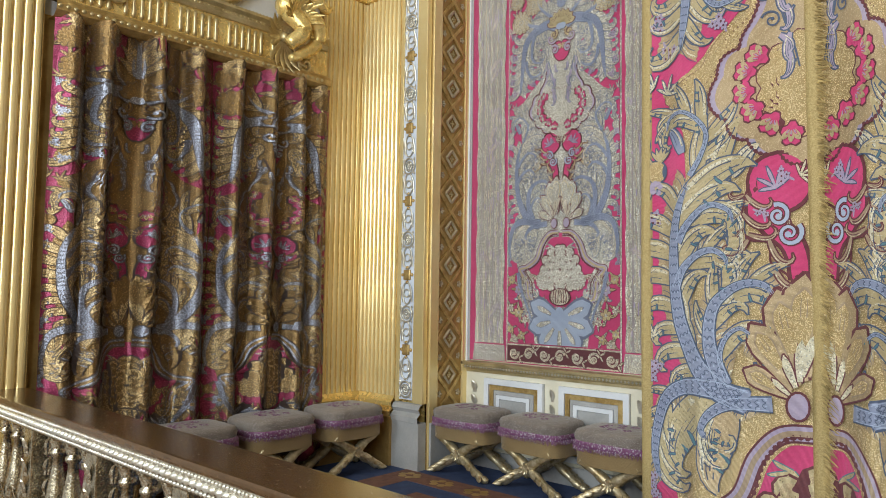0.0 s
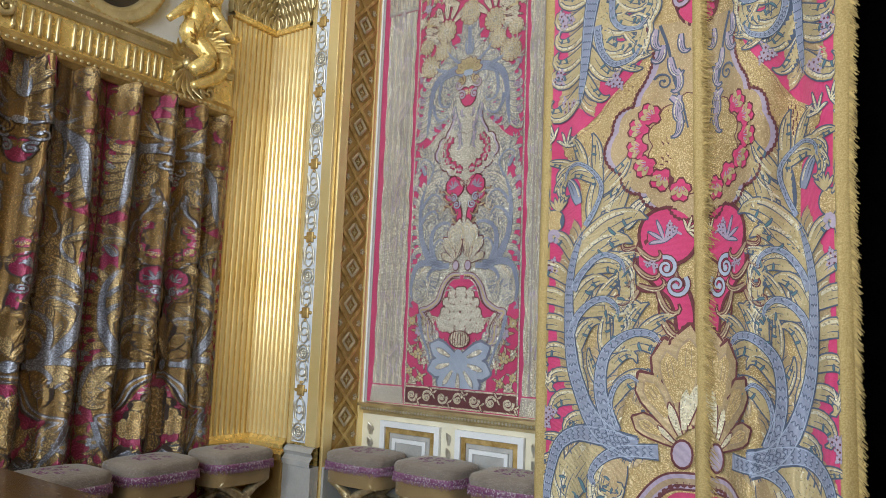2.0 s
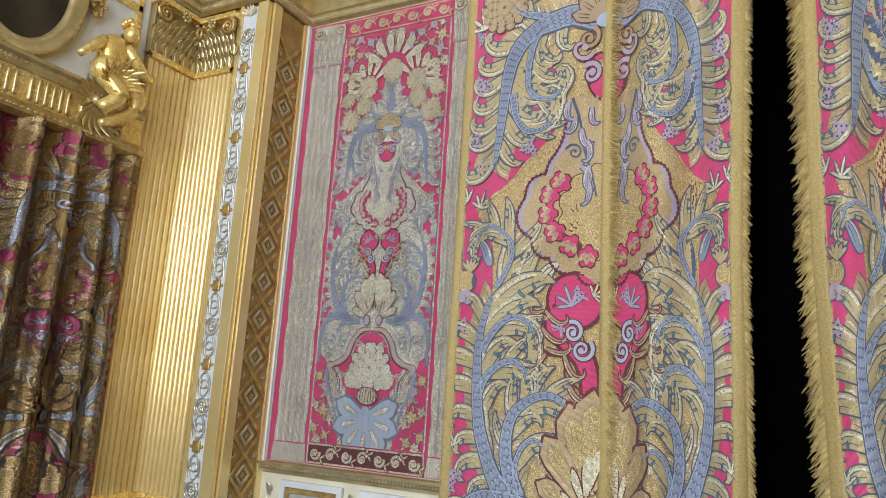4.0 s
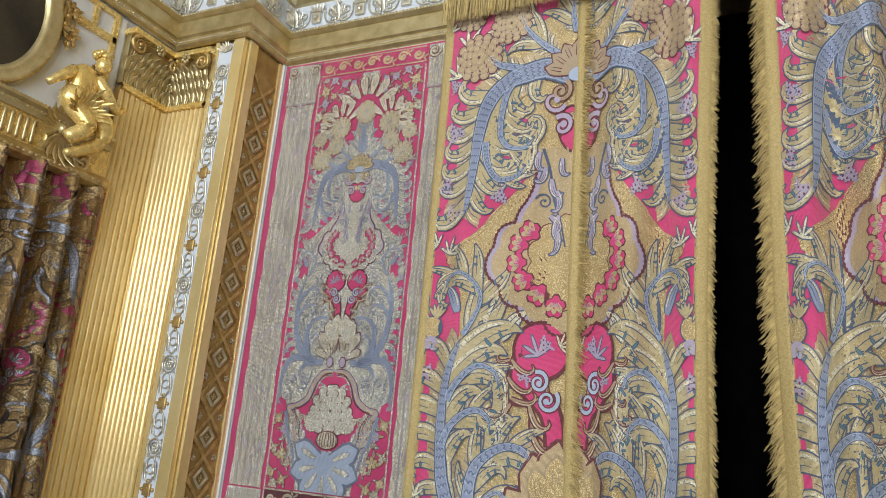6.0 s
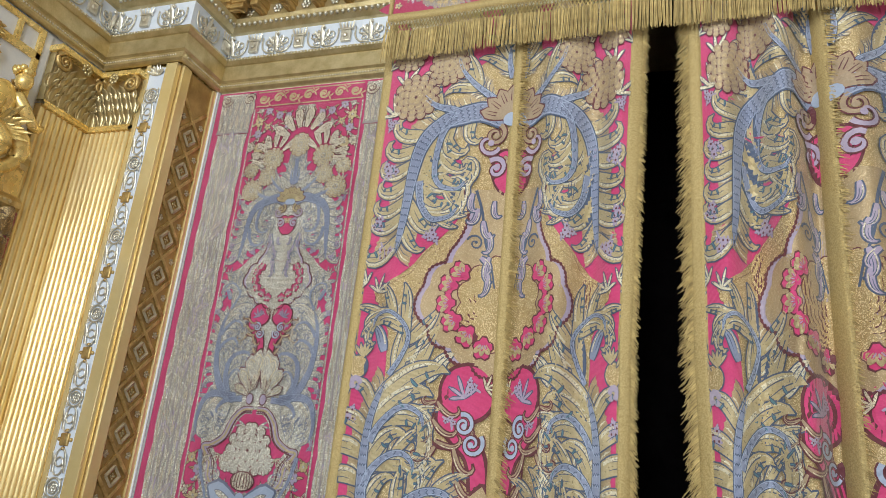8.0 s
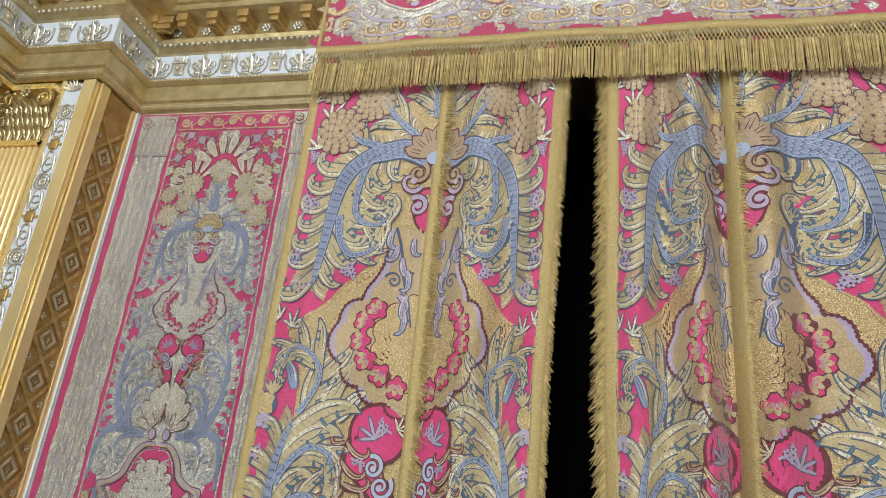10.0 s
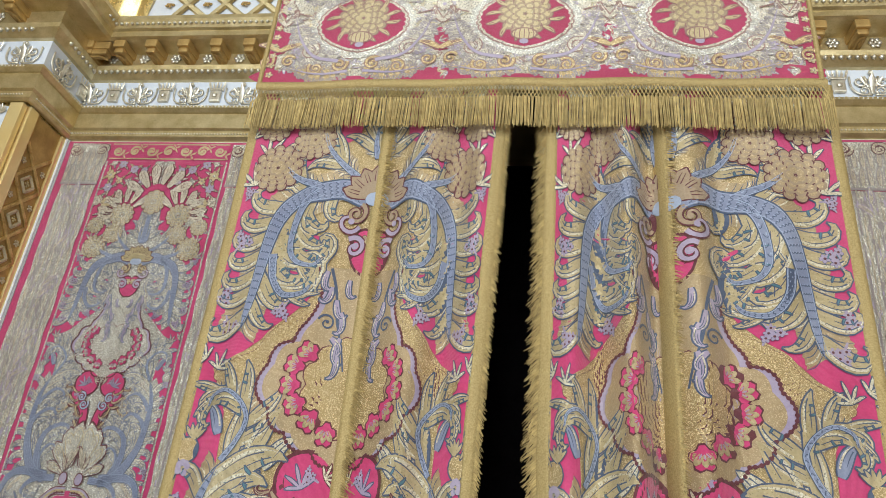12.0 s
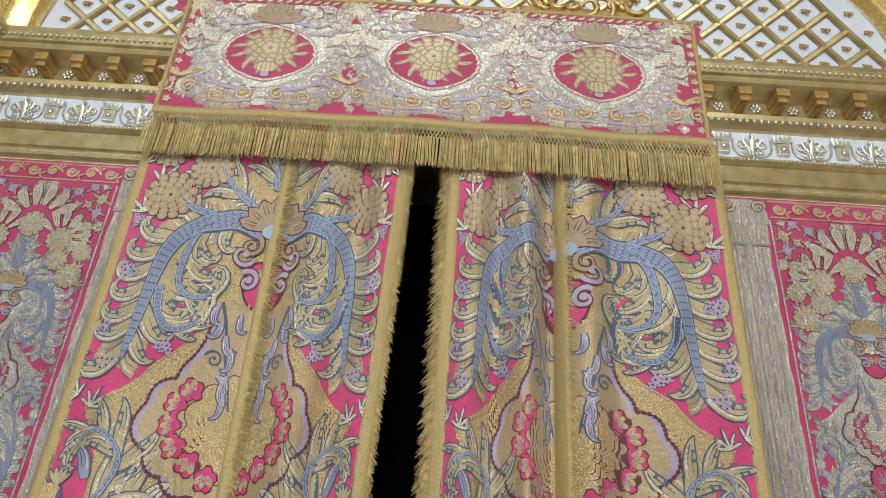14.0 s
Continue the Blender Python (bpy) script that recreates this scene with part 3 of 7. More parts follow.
    # rose heart with blue scrolls, and the brown tendrils round it
    w.motif = "rose_heart"
    for g, lay, rl in ((0.022, 2.0, "brown"), (0.0, 2.5, "pink")):
        w.blob(rl, lay, (0.19, 1.26), 0.16 + g, 0.155 + g, 26, turn=0.3, rings=3)
        w.blob(rl, lay - 0.02, (0.25, 1.14), 0.12 + g, 0.10 + g, 22, turn=-0.8, rings=3)
        w.ribbon(rl, lay - 0.05, spline([(0.30, 1.13), (0.23, 1.03), (0.14, 0.94), (0.10, 0.84), (0.09, 0.73)], 8), 0.12 + 2 * g, 0.08 + 2 * g)
    w.motif = "blossom_spray"
    w.leaf_sprig((0.21, 1.23), 0.13, 1.2, "lilac", "line")
    w.spray((0.17, 1.29), 0.06, 4, "lilac", turn=0.3)
    w.spray((0.28, 1.10), 0.05, 3, "lilac", turn=1.3)
    w.motif = "blue_scroll"
    for c, r, st in (((0.20, 1.08), 0.062, 1.2), ((0.14, 0.98), 0.068, 2.4)):
        w.idx += 1
        w.scroll(c, r, 1.5, st, fill="sky", w=0.024)
    w.leaf_sprig((0.08, 1.29), 0.10, 2.6, "pale", "brown")
    w.motif = "brown_tendril"
    for c, ang, ln, cu in (((0.37, 1.20), 4.04, 0.20, -2.8), ((0.39, 1.10), 4.04, 0.22, -2.8), ((0.36, 0.98), 3.54, 0.20, -2.6), ((0.25, 0.95), 4.44, 0.24, -3.0), ((0.23, 0.81), 4.34, 0.24, -3.2), ((0.36, 0.95), 5.34, 0.24, 3.4), ((0.40, 1.10), 5.64, 0.12, 2.8),
                           ((0.38, 1.20), 5.94, 0.13, 2.8), ((0.39, 1.02), 5.34, 0.12, 2.8), ((0.15, 0.71), 5.34, 0.16, -3.0), ((0.21, 0.98), 2.74, 0.14, -3.0)):
        w.lobe(c, ang, ln, ln * 0.055, cu * 1.5, role="tan", line="brown", accent=None, layer=3.0, lines=1)
    w.idx += 1
    w.ribbon("brown", 2.9, spline([(0.35, 1.26), (0.38, 1.17), (0.40, 1.03), (0.35, 0.95), (0.25, 0.93), (0.24, 0.82), (0.16, 0.76), (0.09, 0.68)], 8), 0.014, 0.012)
    # great acanthus rising from the lower joint
    w.motif = "acanthus_leaf"
    w.frond([(0.38, 0.06), (0.53, 0.10), (0.66, 0.22), (0.74, 0.36), (0.80, 0.52), (0.83, 0.76), (0.83, 0.97), (0.80, 1.14), (0.73, 1.31)], 0.13, 0.03,
            left=((0.24, 0.13, 0.9, 2.6), (0.34, 0.15, 1.0, 2.8), (0.44, 0.13, 1.0, 2.8), (0.53, 0.14, 1.0, 2.9), (0.61, 0.16, 1.1, 3.0), (0.69, 0.17, 1.1, 3.0), (0.78, 0.16, 1.0, 2.8), (0.88, 0.14, 0.8, 2.4)),
            right=((0.32, 0.13, 0.3, -0.8), (0.42, 0.15, 0.35, -1.2), (0.52, 0.15, 0.5, 1.4), (0.64, 0.18, 0.5, 1.6), (0.80, 0.22, 0.6, 1.2), (0.90, 0.24, 0.5, 1.0)))
    w.motif = "curled_acanthus"
    w.frond([(0.51, 0.14), (0.58, 0.29), (0.60, 0.43), (0.57, 0.58), (0.48, 0.67), (0.37, 0.71), (0.28, 0.70), (0.23, 0.65)], 0.085, 0.02,
            left=((0.25, 0.10, 0.5, -0.8), (0.42, 0.12, 0.5, -0.8), (0.58, 0.12, 0.5, -0.9), (0.74, 0.10, 0.6, -0.9)),
            right=((0.30, 0.14, 0.5, 2.0), (0.45, 0.19, 0.5, 2.4), (0.60, 0.18, 0.5, 2.6), (0.74, 0.14, 0.5, 2.6), (0.9, 0.16, 0.3, 3.4)), cols=2)
    w.frond([(0.49, 0.15), (0.54, 0.29), (0.50, 0.41), (0.42, 0.46), (0.35, 0.43)], 0.03, 0.012,
            right=((0.25, 0.15, 0.5, 2.6), (0.45, 0.16, 0.5, 2.8), (0.62, 0.14, 0.4, 2.8), (0.85, 0.17, 0.1, 3.6)), cols=1, barbs=16)
    w.frond([(0.80, 0.95), (0.75, 1.04), (0.66, 1.13), (0.57, 1.16), (0.48, 1.12), (0.45, 1.05)], 0.045, 0.015,
            left=((0.3, 0.09, 0.6, -0.6), (0.5, 0.09, 0.6, -0.6), (0.7, 0.08, 0.6, -0.6)),
            right=((0.25, 0.15, 0.5, 2.4), (0.42, 0.16, 0.5, 2.6), (0.60, 0.15, 0.4, 3.0), (0.85, 0.19, 0.1, 3.8)), cols=1)
    w.frond([(0.82, 0.67), (0.77, 0.79), (0.68, 0.87), (0.58, 0.90), (0.51, 0.86), (0.49, 0.81)], 0.05, 0.015,
            left=((0.3, 0.10, 0.6, -0.6), (0.5, 0.10, 0.6, -0.6), (0.7, 0.09, 0.6, -0.6)),
            right=((0.25, 0.16, 0.5, 2.4), (0.42, 0.17, 0.5, 2.6), (0.60, 0.14, 0.4, 3.0), (0.85, 0.16, 0.1, 3.8)), cols=1)
    # the head of the acanthus, curling over towards the selvedge
    w.frond([(0.72, 1.34), (0.65, 1.45), (0.61, 1.57), (0.67, 1.67), (0.77, 1.73), (0.86, 1.70), (0.88, 1.63)], 0.03, 0.012,
            left=((0.2, 0.11, 0.4, 1.2), (0.4, 0.12, 0.5, 1.6), (0.6, 0.12, 0.4, 1.8), (0.8, 0.11, 0.3, 2.4)),
            right=((0.15, 0.12, 0.6, -0.8), (0.3, 0.13, 0.7, -0.8), (0.45, 0.12, 0.7, -0.7), (0.6, 0.10, 0.7, -0.7), (0.75, 0.09, 0.7, -0.7), (0.9, 0.06, 0.6, -0.6)), cols=1, barbs=34)
    w.lobe((0.67, 1.34), 1.64, 0.36, 0.05, 0.50, accent=None)
    w.lobe((0.56, 1.35), 1.94, 0.34, 0.05, 0.60, accent=None)
    w.lobe((0.46, 1.32), 2.24, 0.24, 0.04, 0.70, role="pale", accent=None)
    w.lobe((0.77, 1.48), 1.24, 0.22, 0.03, -1.60, role="stem", accent=None)
    # drooping plumes below the joint
    w.motif = "drooping_acanthus"
    w.frond([(0.37, 0.06), (0.57, 0.11), (0.76, 0.11), (0.89, 0.03), (0.95, -0.13), (0.97, -0.30), (0.93, -0.46)], 0.11, 0.03,
            left=((0.5, 0.16, 0.5, 1.6), (0.65, 0.18, 0.4, 1.6), (0.8, 0.16, 0.4, 1.8)),
            right=((0.3, 0.07, 0.7, -0.8), (0.45, 0.08, 0.8, -0.8), (0.58, 0.07, 0.8, -0.8), (0.7, 0.07, 0.8, -0.8), (0.84, 0.07, 0.8, -0.8)))
    w.frond([(0.24, 0.06), (0.47, 0.04), (0.59, -0.02), (0.65, -0.11), (0.62, -0.17)], 0.075, 0.02,
            left=((0.3, 0.14, 0.6, 1.8), (0.45, 0.16, 0.6, 2.0), (0.6, 0.16, 0.5, 2.4), (0.85, 0.12, 0.3, 3.2)), cols=2)
    w.lobe((0.59, 0.07), -0.76, 0.55, 0.10, -1.90, role="leaf", layer=2.0, lines=6)
    w.lobe((0.47, -0.01), -1.06, 0.50, 0.09, -1.60, role="medal", layer=1.9, lines=5)
    w.motif = "palmette"
    for c, a, ln in (((0.15, 0.12), 0.45, 0.27), ((0.12, 0.16), 0.95, 0.40), ((0.10, 0.19), 1.35, 0.50), ((0.09, 0.22), 1.62, 0.54)):
        w.idx += 1
        w.leaflet(c, a, ln, ln * 0.20, 0.0, role="medal", line="brown", veins=0, layer=4.4, tip=7)
        w.leaflet((c[0] + 0.3 * ln * math.cos(a), c[1] + 0.3 * ln * math.sin(a)), a, ln * 0.55, ln * 0.11, 0.0, role="gold", line="tan", veins=2, layer=6, tip=6)
        w.leaflet(c, a + 0.25, ln * 0.45, ln * 0.06, 0.2, role="pale", line="brown", veins=0, layer=6.6, tip=4)
    w.blob("brown", 7.0, (0.11, 0.06), 0.062, 0.082, 14)
    w.blob("lilac", 7.6, (0.11, 0.06), 0.05, 0.068, 14)
    # upper plumes falling outwards from the shell
    w.motif = "falling_acanthus"
    w.frond([(0.07, 3.03), (0.25, 3.08), (0.42, 3.04), (0.58, 2.97), (0.67, 2.84), (0.71, 2.66), (0.73, 2.46), (0.75, 2.27), (0.78, 2.09)], 0.15, 0.03,
            left=((0.16, 0.13, 1.0, 2.6), (0.27, 0.17, 0.8, 2.6), (0.38, 0.20, 0.7, 2.6), (0.50, 0.22, 0.6, 2.4), (0.62, 0.20, 0.5, 2.2), (0.74, 0.16, 0.5, 1.6), (0.86, 0.12, 0.5, 1.4)),
            right=((0.30, 0.14, 0.8, 2.4), (0.42, 0.17, 0.8, 2.7), (0.50, 0.16, 0.8, 2.7), (0.58, 0.16, 0.8, 2.7), (0.66, 0.15, 0.8, 2.7), (0.74, 0.15, 0.8, 2.7), (0.82, 0.15, 0.8, 2.7), (0.92, 0.18, 0.5, 3.2)), cols=4, mass=1.3, barbs=44)
    w.frond([(0.38, 3.06), (0.49, 2.97), (0.54, 2.83), (0.55, 2.65), (0.49, 2.55), (0.38, 2.53), (0.32, 2.58)], 0.06, 0.012,
            left=((0.2, 0.13, 0.8, 2.4), (0.36, 0.15, 0.7, 2.6), (0.5, 0.15, 0.6, 2.8), (0.64, 0.14, 0.5, 3.0), (0.86, 0.14, 0.3, 3.6)),
            right=((0.4, 0.09, 0.5, -0.6), (0.55, 0.10, 0.5, -0.6), (0.7, 0.08, 0.6, -0.6)), cols=1)
    w.frond([(0.66, 2.60), (0.63, 2.44), (0.54, 2.33), (0.42, 2.34), (0.36, 2.40)], 0.05, 0.015,
            left=((0.25, 0.14, 0.7, 2.4), (0.45, 0.15, 0.6, 2.8), (0.8, 0.17, 0.3, 3.8)), right=((0.4, 0.07, 0.5, -0.6), (0.6, 0.07, 0.5, -0.6), (0.8, 0.06, 0.6, -0.6)), cols=2)
    w.frond([(0.40, 3.08), (0.57, 3.14), (0.67, 3.21), (0.72, 3.27)], 0.05, 0.012, left=((0.3, 0.10, 0.7, -0.8), (0.6, 0.10, 0.6, -0.8), (0.85, 0.09, 0.4, -0.8)), right=((0.3, 0.11, 0.7, 1.8), (0.6, 0.12, 0.6, 2.0), (0.85, 0.10, 0.4, 2.0)), cols=1)
    w.frond([(0.16, 3.17), (0.30, 3.28), (0.40, 3.39), (0.45, 3.51)], 0.045, 0.012, left=((0.3, 0.12, 0.6, 0.8), (0.6, 0.14, 0.6, 0.8), (0.85, 0.12, 0.4, 0.8)), right=((0.3, 0.14, 0.6, -0.8), (0.6, 0.14, 0.6, -0.8), (0.85, 0.12, 0.4, -0.8)), cols=1)
    w.frond([(0.04, 3.32), (0.07, 3.43), (0.07, 3.56)], 0.045, 0.012, left=((0.3, 0.12, 0.6, 0.8), (0.7, 0.12, 0.5, 0.8)), right=((0.3, 0.12, 0.6, -0.8), (0.7, 0.12, 0.5, -0.8)), cols=1)
    w.motif = "shell"
    c = (0.03, 3.03)
    for k in range(7):
        a = math.pi / 2 - 1.35 + 0.45 * k
        w.idx += 1
        w.leaflet(c, a, 0.23, 0.042, 0.0, role="tan", line="brown", veins=2, layer=5.6, tip=7)
    w.blob("sky", 7.6, (c[0], c[1] - 0.02), 0.06, 0.05, 12)
    # flower heads, fruit and sprigs on the rose ground
    w.motif = "flower_head"
    for c, rr in (((0.76, 3.23), 0.20), ((0.52, 3.45), 0.17), ((0.84, 3.58), 0.15)):
        w.blossom_head(c, rr)
    w.motif = "fruit"
    for c, up in (((1.07, 1.56), 1), ((0.96, 1.39), -1)):
        w.motif = "fruit"
        w.idx += 1
        w.blob("line", 3.4, c, 0.078, 0.076, 16, rings=1)
        w.blob("gold", 4.0, c, 0.068, 0.066, 16, rings=1)
        for k in range(5):
            w.leaflet((c[0] - 0.03, c[1] - up * 0.06), up * (-1.57 + 0.4 * (k - 2)) , 0.09, 0.014, 0.4, role="leaf", line="line", veins=0, layer=4)
        w.motif = "berry_cluster"
        for k in range(7):
            w.blob("lilac", 5, (c[0] + 0.028 * math.cos(k * 1.4), c[1] + up * 0.10 + 0.03 * math.sin(k * 1.4)), 0.019, 0.019, 7, rings=1)
    w.motif = "leaf_sprig"
    for c, sz, an in (((0.86, 3.33), 0.17, 2.2), ((0.91, 3.10), 0.18, 1.4), ((0.88, 1.86), 0.12, 1.9), ((1.06, 1.82), 0.11, 1.3), ((1.07, 1.74), 0.11, -1.4), ((0.97, 1.92), 0.11, 0.6), ((0.98, 0.39), 0.10, 1.2), ((1.01, 0.37), 0.09, 1.0), ((1.01, 3.48), 0.12, 1.6)):
        w.leaf_sprig(c, sz, an)
    w.motif = "blossom_spray"
    for i, (c, r) in enumerate((((0.90, 2.69), 0.085), ((0.94, 2.31), 0.08), ((0.86, 2.12), 0.08), ((0.52, 2.22), 0.075), ((0.93, 3.04), 0.06), ((0.98, 1.09), 0.075), ((0.98, 0.21), 0.07), ((1.01, 0.17), 0.07), ((1.00, -0.45), 0.07), ((0.97, -0.53), 0.06), ((1.11, 1.67), 0.04))):
        w.spray(c, r, 5, "lilac", turn=i)
    # pointed cartouche with a basket of blossoms, and the lower palmette
    w.motif = "basket_cartouche"
    line = [(0.04, -0.08), (0.20, -0.10), (0.34, -0.24), (0.44, -0.46), (0.62, -0.58), (0.76, -0.62), (0.62, -0.80), (0.58, -1.02), (0.38, -1.20), (0.30, -1.40), (0.14, -1.40), (0.02, -1.28)]
    pts = spline(line, 10)
    w.strip("pink", 0.6, [(0.0, p.y) for p in pts], [(p.x, p.y) for p in pts], 8)
    for g, lay, rl in ((0.10, 2.4, "brown"), (0.075, 2.8, "lilac"), (0.03, 3.2, "tan")):
        w.ribbon(rl, lay, pts, g, g)
    w.beaded([(a * 0.86, b * 0.98 - 0.02) for a, b in line], "brown", layer=3.0, w=0.010, r=0.016)
    w.ribbon("gold", 2.2, [p * 0.93 for p in pts], 0.13, 0.13)
    w.motif = "basket_blossom"
    w.blossom_head((0.0, -0.62), 0.40, "leaf")
    w.blossom_head((0.30, -0.78), 0.16, "leaf")
    w.motif = "basket"
    w.blob("brown", 6.6, (0.0, -1.02), 0.20, 0.13, 16)
    w.blob("pale", 7.0, (0.0, -1.02), 0.18, 0.115, 16)
    for k in range(4):
        w.ribbon("brown", 7.5, spline([(0.03 + 0.04 * k, -1.11), (0.03 + 0.045 * k, -1.02), (0.02 + 0.04 * k, -0.92)], 3), 0.012, 0.012)
    w.motif = "leaf_sprig"
    w.leaf_sprig((0.14, -0.28), 0.16, -0.9, "leaf", "teal")
    w.leaf_sprig((0.46, -0.70), 0.14, -1.2, "pale", "brown")
    w.leaf_sprig((0.30, -1.12), 0.14, 1.0, "pale", "brown")
    w.motif = "lower_palmette"
    w.fan((0.0, -1.34), 0.56, 7, 4.6, -math.pi / 2, "sky", "line", "leaf")
    w.blob("sky", 9.0, (0.0, -1.30), 0.09, 0.14, 12)
    w.motif = "silver_acanthus"
    w.frond([(0.80, -0.66), (0.72, -0.95), (0.60, -1.20), (0.50, -1.48)], 0.05, 0.02, left=((0.2, 0.16, 0.7, 2.4), (0.4, 0.17, 0.8, 2.6), (0.6, 0.17, 0.8, 2.6), (0.8, 0.15, 0.7, 2.8)), right=((0.3, 0.10, 0.6, 1.4), (0.6, 0.10, 0.6, 1.4)), cols=1)
    # crown of feathers over three blossoms at the head of the design
    w.motif = "feather_crown"
    for c, r, cnt, up, span in (((0.0, 4.02), 0.58, 6, 1.57, 2.6), ((0.46, 3.78), 0.42, 7, 1.1, 3.2)):
        for k in range(cnt):
            a = up - span / 2 + span * (k + 0.5) / cnt
            w.idx += 1
            b0 = (c[0] + r * 0.45 * math.cos(a), c[1] + r * 0.45 * math.sin(a))
            w.leaflet(b0, a, r * 0.62, r * 0.13, 0.1, role="pale", line="brown", veins=2, layer=3.6, tip=6)
    w.motif = "flower_head"
    w.blossom_head((0.0, 3.98), 0.22, "tan")
    w.blossom_head((0.46, 3.76), 0.21, "tan")
    w.motif = "rose_ground"
    w.blob("pink", 3.0, (0.0, 4.22), 0.17, 0.07, 14, rings=1)
    w.motif = "pale_plume"
    w.frond([(0.0, 3.30), (0.01, 3.50), (0.02, 3.78)], 0.07, 0.02, left=((0.3, 0.14, 0.5, -0.6), (0.6, 0.14, 0.5, -0.6)), right=((0.3, 0.14, 0.5, -0.6), (0.6, 0.14, 0.5, -0.6), (0.9, 0.12, 0.3, -0.6)), cols=2)
    # blossoms crowding the rose ground at the head and foot of the design
    rnd = random.Random(91)
    w.motif = "blossom"
    spots = []
    for k in range(400):
        cu, cv = rnd.uniform(0.08, 0.95), rnd.choice((rnd.uniform(3.62, 4.66), rnd.uniform(-1.75, -0.7)))
        if all((cu - a) ** 2 + (cv - b) ** 2 > 0.024 for a, b in spots) and len(spots) < 44 and not (cv < 0 and cu < 0.62) and not (cv < 4.25 and cu < 0.55):
            spots.append((cu, cv))
            w.idx += 1
            r = rnd.uniform(0.055, 0.095)
            a = rnd.uniform(0, 6.28)
            for j in range(4):
                w.leaflet((cu, cv), a + 1.57 * j, r * 1.9, r * 0.3, rnd.uniform(-1, 1), role=rnd.choice(("pale", "leaf", "tan")), line="brown", veins=1, layer=2.2)
            w.flower((cu, cv), r, rnd.choice((5, 6, 7)), rnd.choice(("pale", "tan", "leaf", "lilac")), turn=a)
    return w


DESIGN = brocade_design()
PAL_BED = dict(medal=C_MEDAL, leaf=C_CREAM, line=C_LINE, stem=C_BLUE, pink=C_PINK, gold=C_GOLD, pale=C_PALE, brown=C_BROWN, lilac=C_LILAC, tan=C_TAN, teal=C_TEAL, sky=C_SKY)


def weave_on(design, place, parent, palette, vmin, vmax, lift=0.0016, base=0.003):
    """Lays the design on a cloth: place(u, v, h) gives the point h above it. One mesh a motif."""
    by = {}
    mats = list(dict.fromkeys(palette.values()))
    for motif, role, layer, vs, fs in design.items:
        lo, hi = min(v[1] for v in vs), max(v[1] for v in vs)
        if hi < vmin or lo > vmax:
            continue
        d = by.setdefault(motif, ([], [], []))
        o = len(d[0])
        ok = [vmin <= v[1] <= vmax and -0.001 <= v[0] <= 1.0 for v in vs]
        h = base + lift * layer
        d[0].extend(place(min(max(v[0], 0.0), 1.0), min(max(v[1], vmin), vmax), h) for v in vs)
        mi = mats.index(palette[role])
        for f in fs:
            if any(ok[i] for i in f):
                d[1].append(tuple(o + i for i in f))
                d[2].append(mi)
    for (motif, _), (vs, fs, mi) in by.items():
        if fs:
            link_mesh(motif, vs, fs, mats, mi).parent = parent


def grid_cloth(name, place, us, vs, mat, parent, h=0.0, thick=0.008):
    """A cloth sheet with a front and a back."""
    verts, faces = [], []
    nu, nv = len(us), len(vs)
    for hh in (h, h - thick):
        for v in vs:
            for u in us:
                verts.append(place(u, v, hh))
    for j in range(nv - 1):
        for i in range(nu - 1):
            a = j * nu + i
            faces.append((a, a + 1, a + nu + 1, a + nu))
            b = a + nu * nv
            faces.append((b, b + nu, b + nu + 1, b + 1))
    ob = link_mesh(name, verts, faces, mat, smooth=True)
    ob.parent = parent
    return ob


def fringe_mesh(name, roots, parent, mat, length, width, drop, seed=3, spread=0.3, label="", even=0.0):
    """Loose strands: each root is (point, direction); drop bends them down."""
    rnd = random.Random(seed)
    verts, faces = [], []
    for p, d in roots:
        p, d = Vector(p), Vector(d)
        ln = length * rnd.uniform(0.75 + 0.2 * even, 1.15 - 0.11 * even)
        side = Vector((0, -1, 0)).cross(d).normalized() * width * rnd.uniform(0.7, 1.3)
        jit = Vector((rnd.uniform(-1, 1), rnd.uniform(-0.6, 0.2), rnd.uniform(-1, 1))) * spread
        o = len(verts)
        for s in (0, 0.35, 0.7, 1.0):
            q = p + (d + jit * s) * ln * s + Vector((0, 0, -drop * ln * s * s))
            wd = side * (1 - 0.55 * s)
            verts.extend((q - wd, q + Vector((0, -width * 0.8, 0)), q + wd))
        for k in range(3):
            a = o + 3 * k
            faces.extend(((a, a + 1, a + 4, a + 3), (a + 1, a + 2, a + 5, a + 4)))
    ob = link_mesh(name, verts, faces, mat, smooth=True)
    ob.parent = parent
    ob["kind"] = "stuff"
    if label:
        ob["label"] = label
    return ob


# ---------------------------------------------------------------- bed curtains
CURTAIN_TOP, CURTAIN_FOOT = 3.92, 0.24
JOINT_Z, SCALE_Z = 1.10, 0.72


def bump1(x, c, w):
    return math.exp(-((x - c) / w) ** 2)


def fold_a(x, z):
    s = (0.85 + 0.5 * (3.9 - z) / 3.6) * (1 - 0.4 * min(max((z - 3.2) / 0.6, 0), 1))
    return 2.94 + s * (0.02 * bump1(x, -0.70, 0.08) - 0.05 * bump1(x, -0.57, 0.09) + 0.03 * bump1(x, -0.42, 0.06) - 0.045 * bump1(x, -0.30, 0.07) - 0.025 * bump1(x, -1.12, 0.20)
                       + 0.006 * math.sin(x * 23 + z * 1.1) + 0.004 * math.sin(x * 41 - z * 2.3))


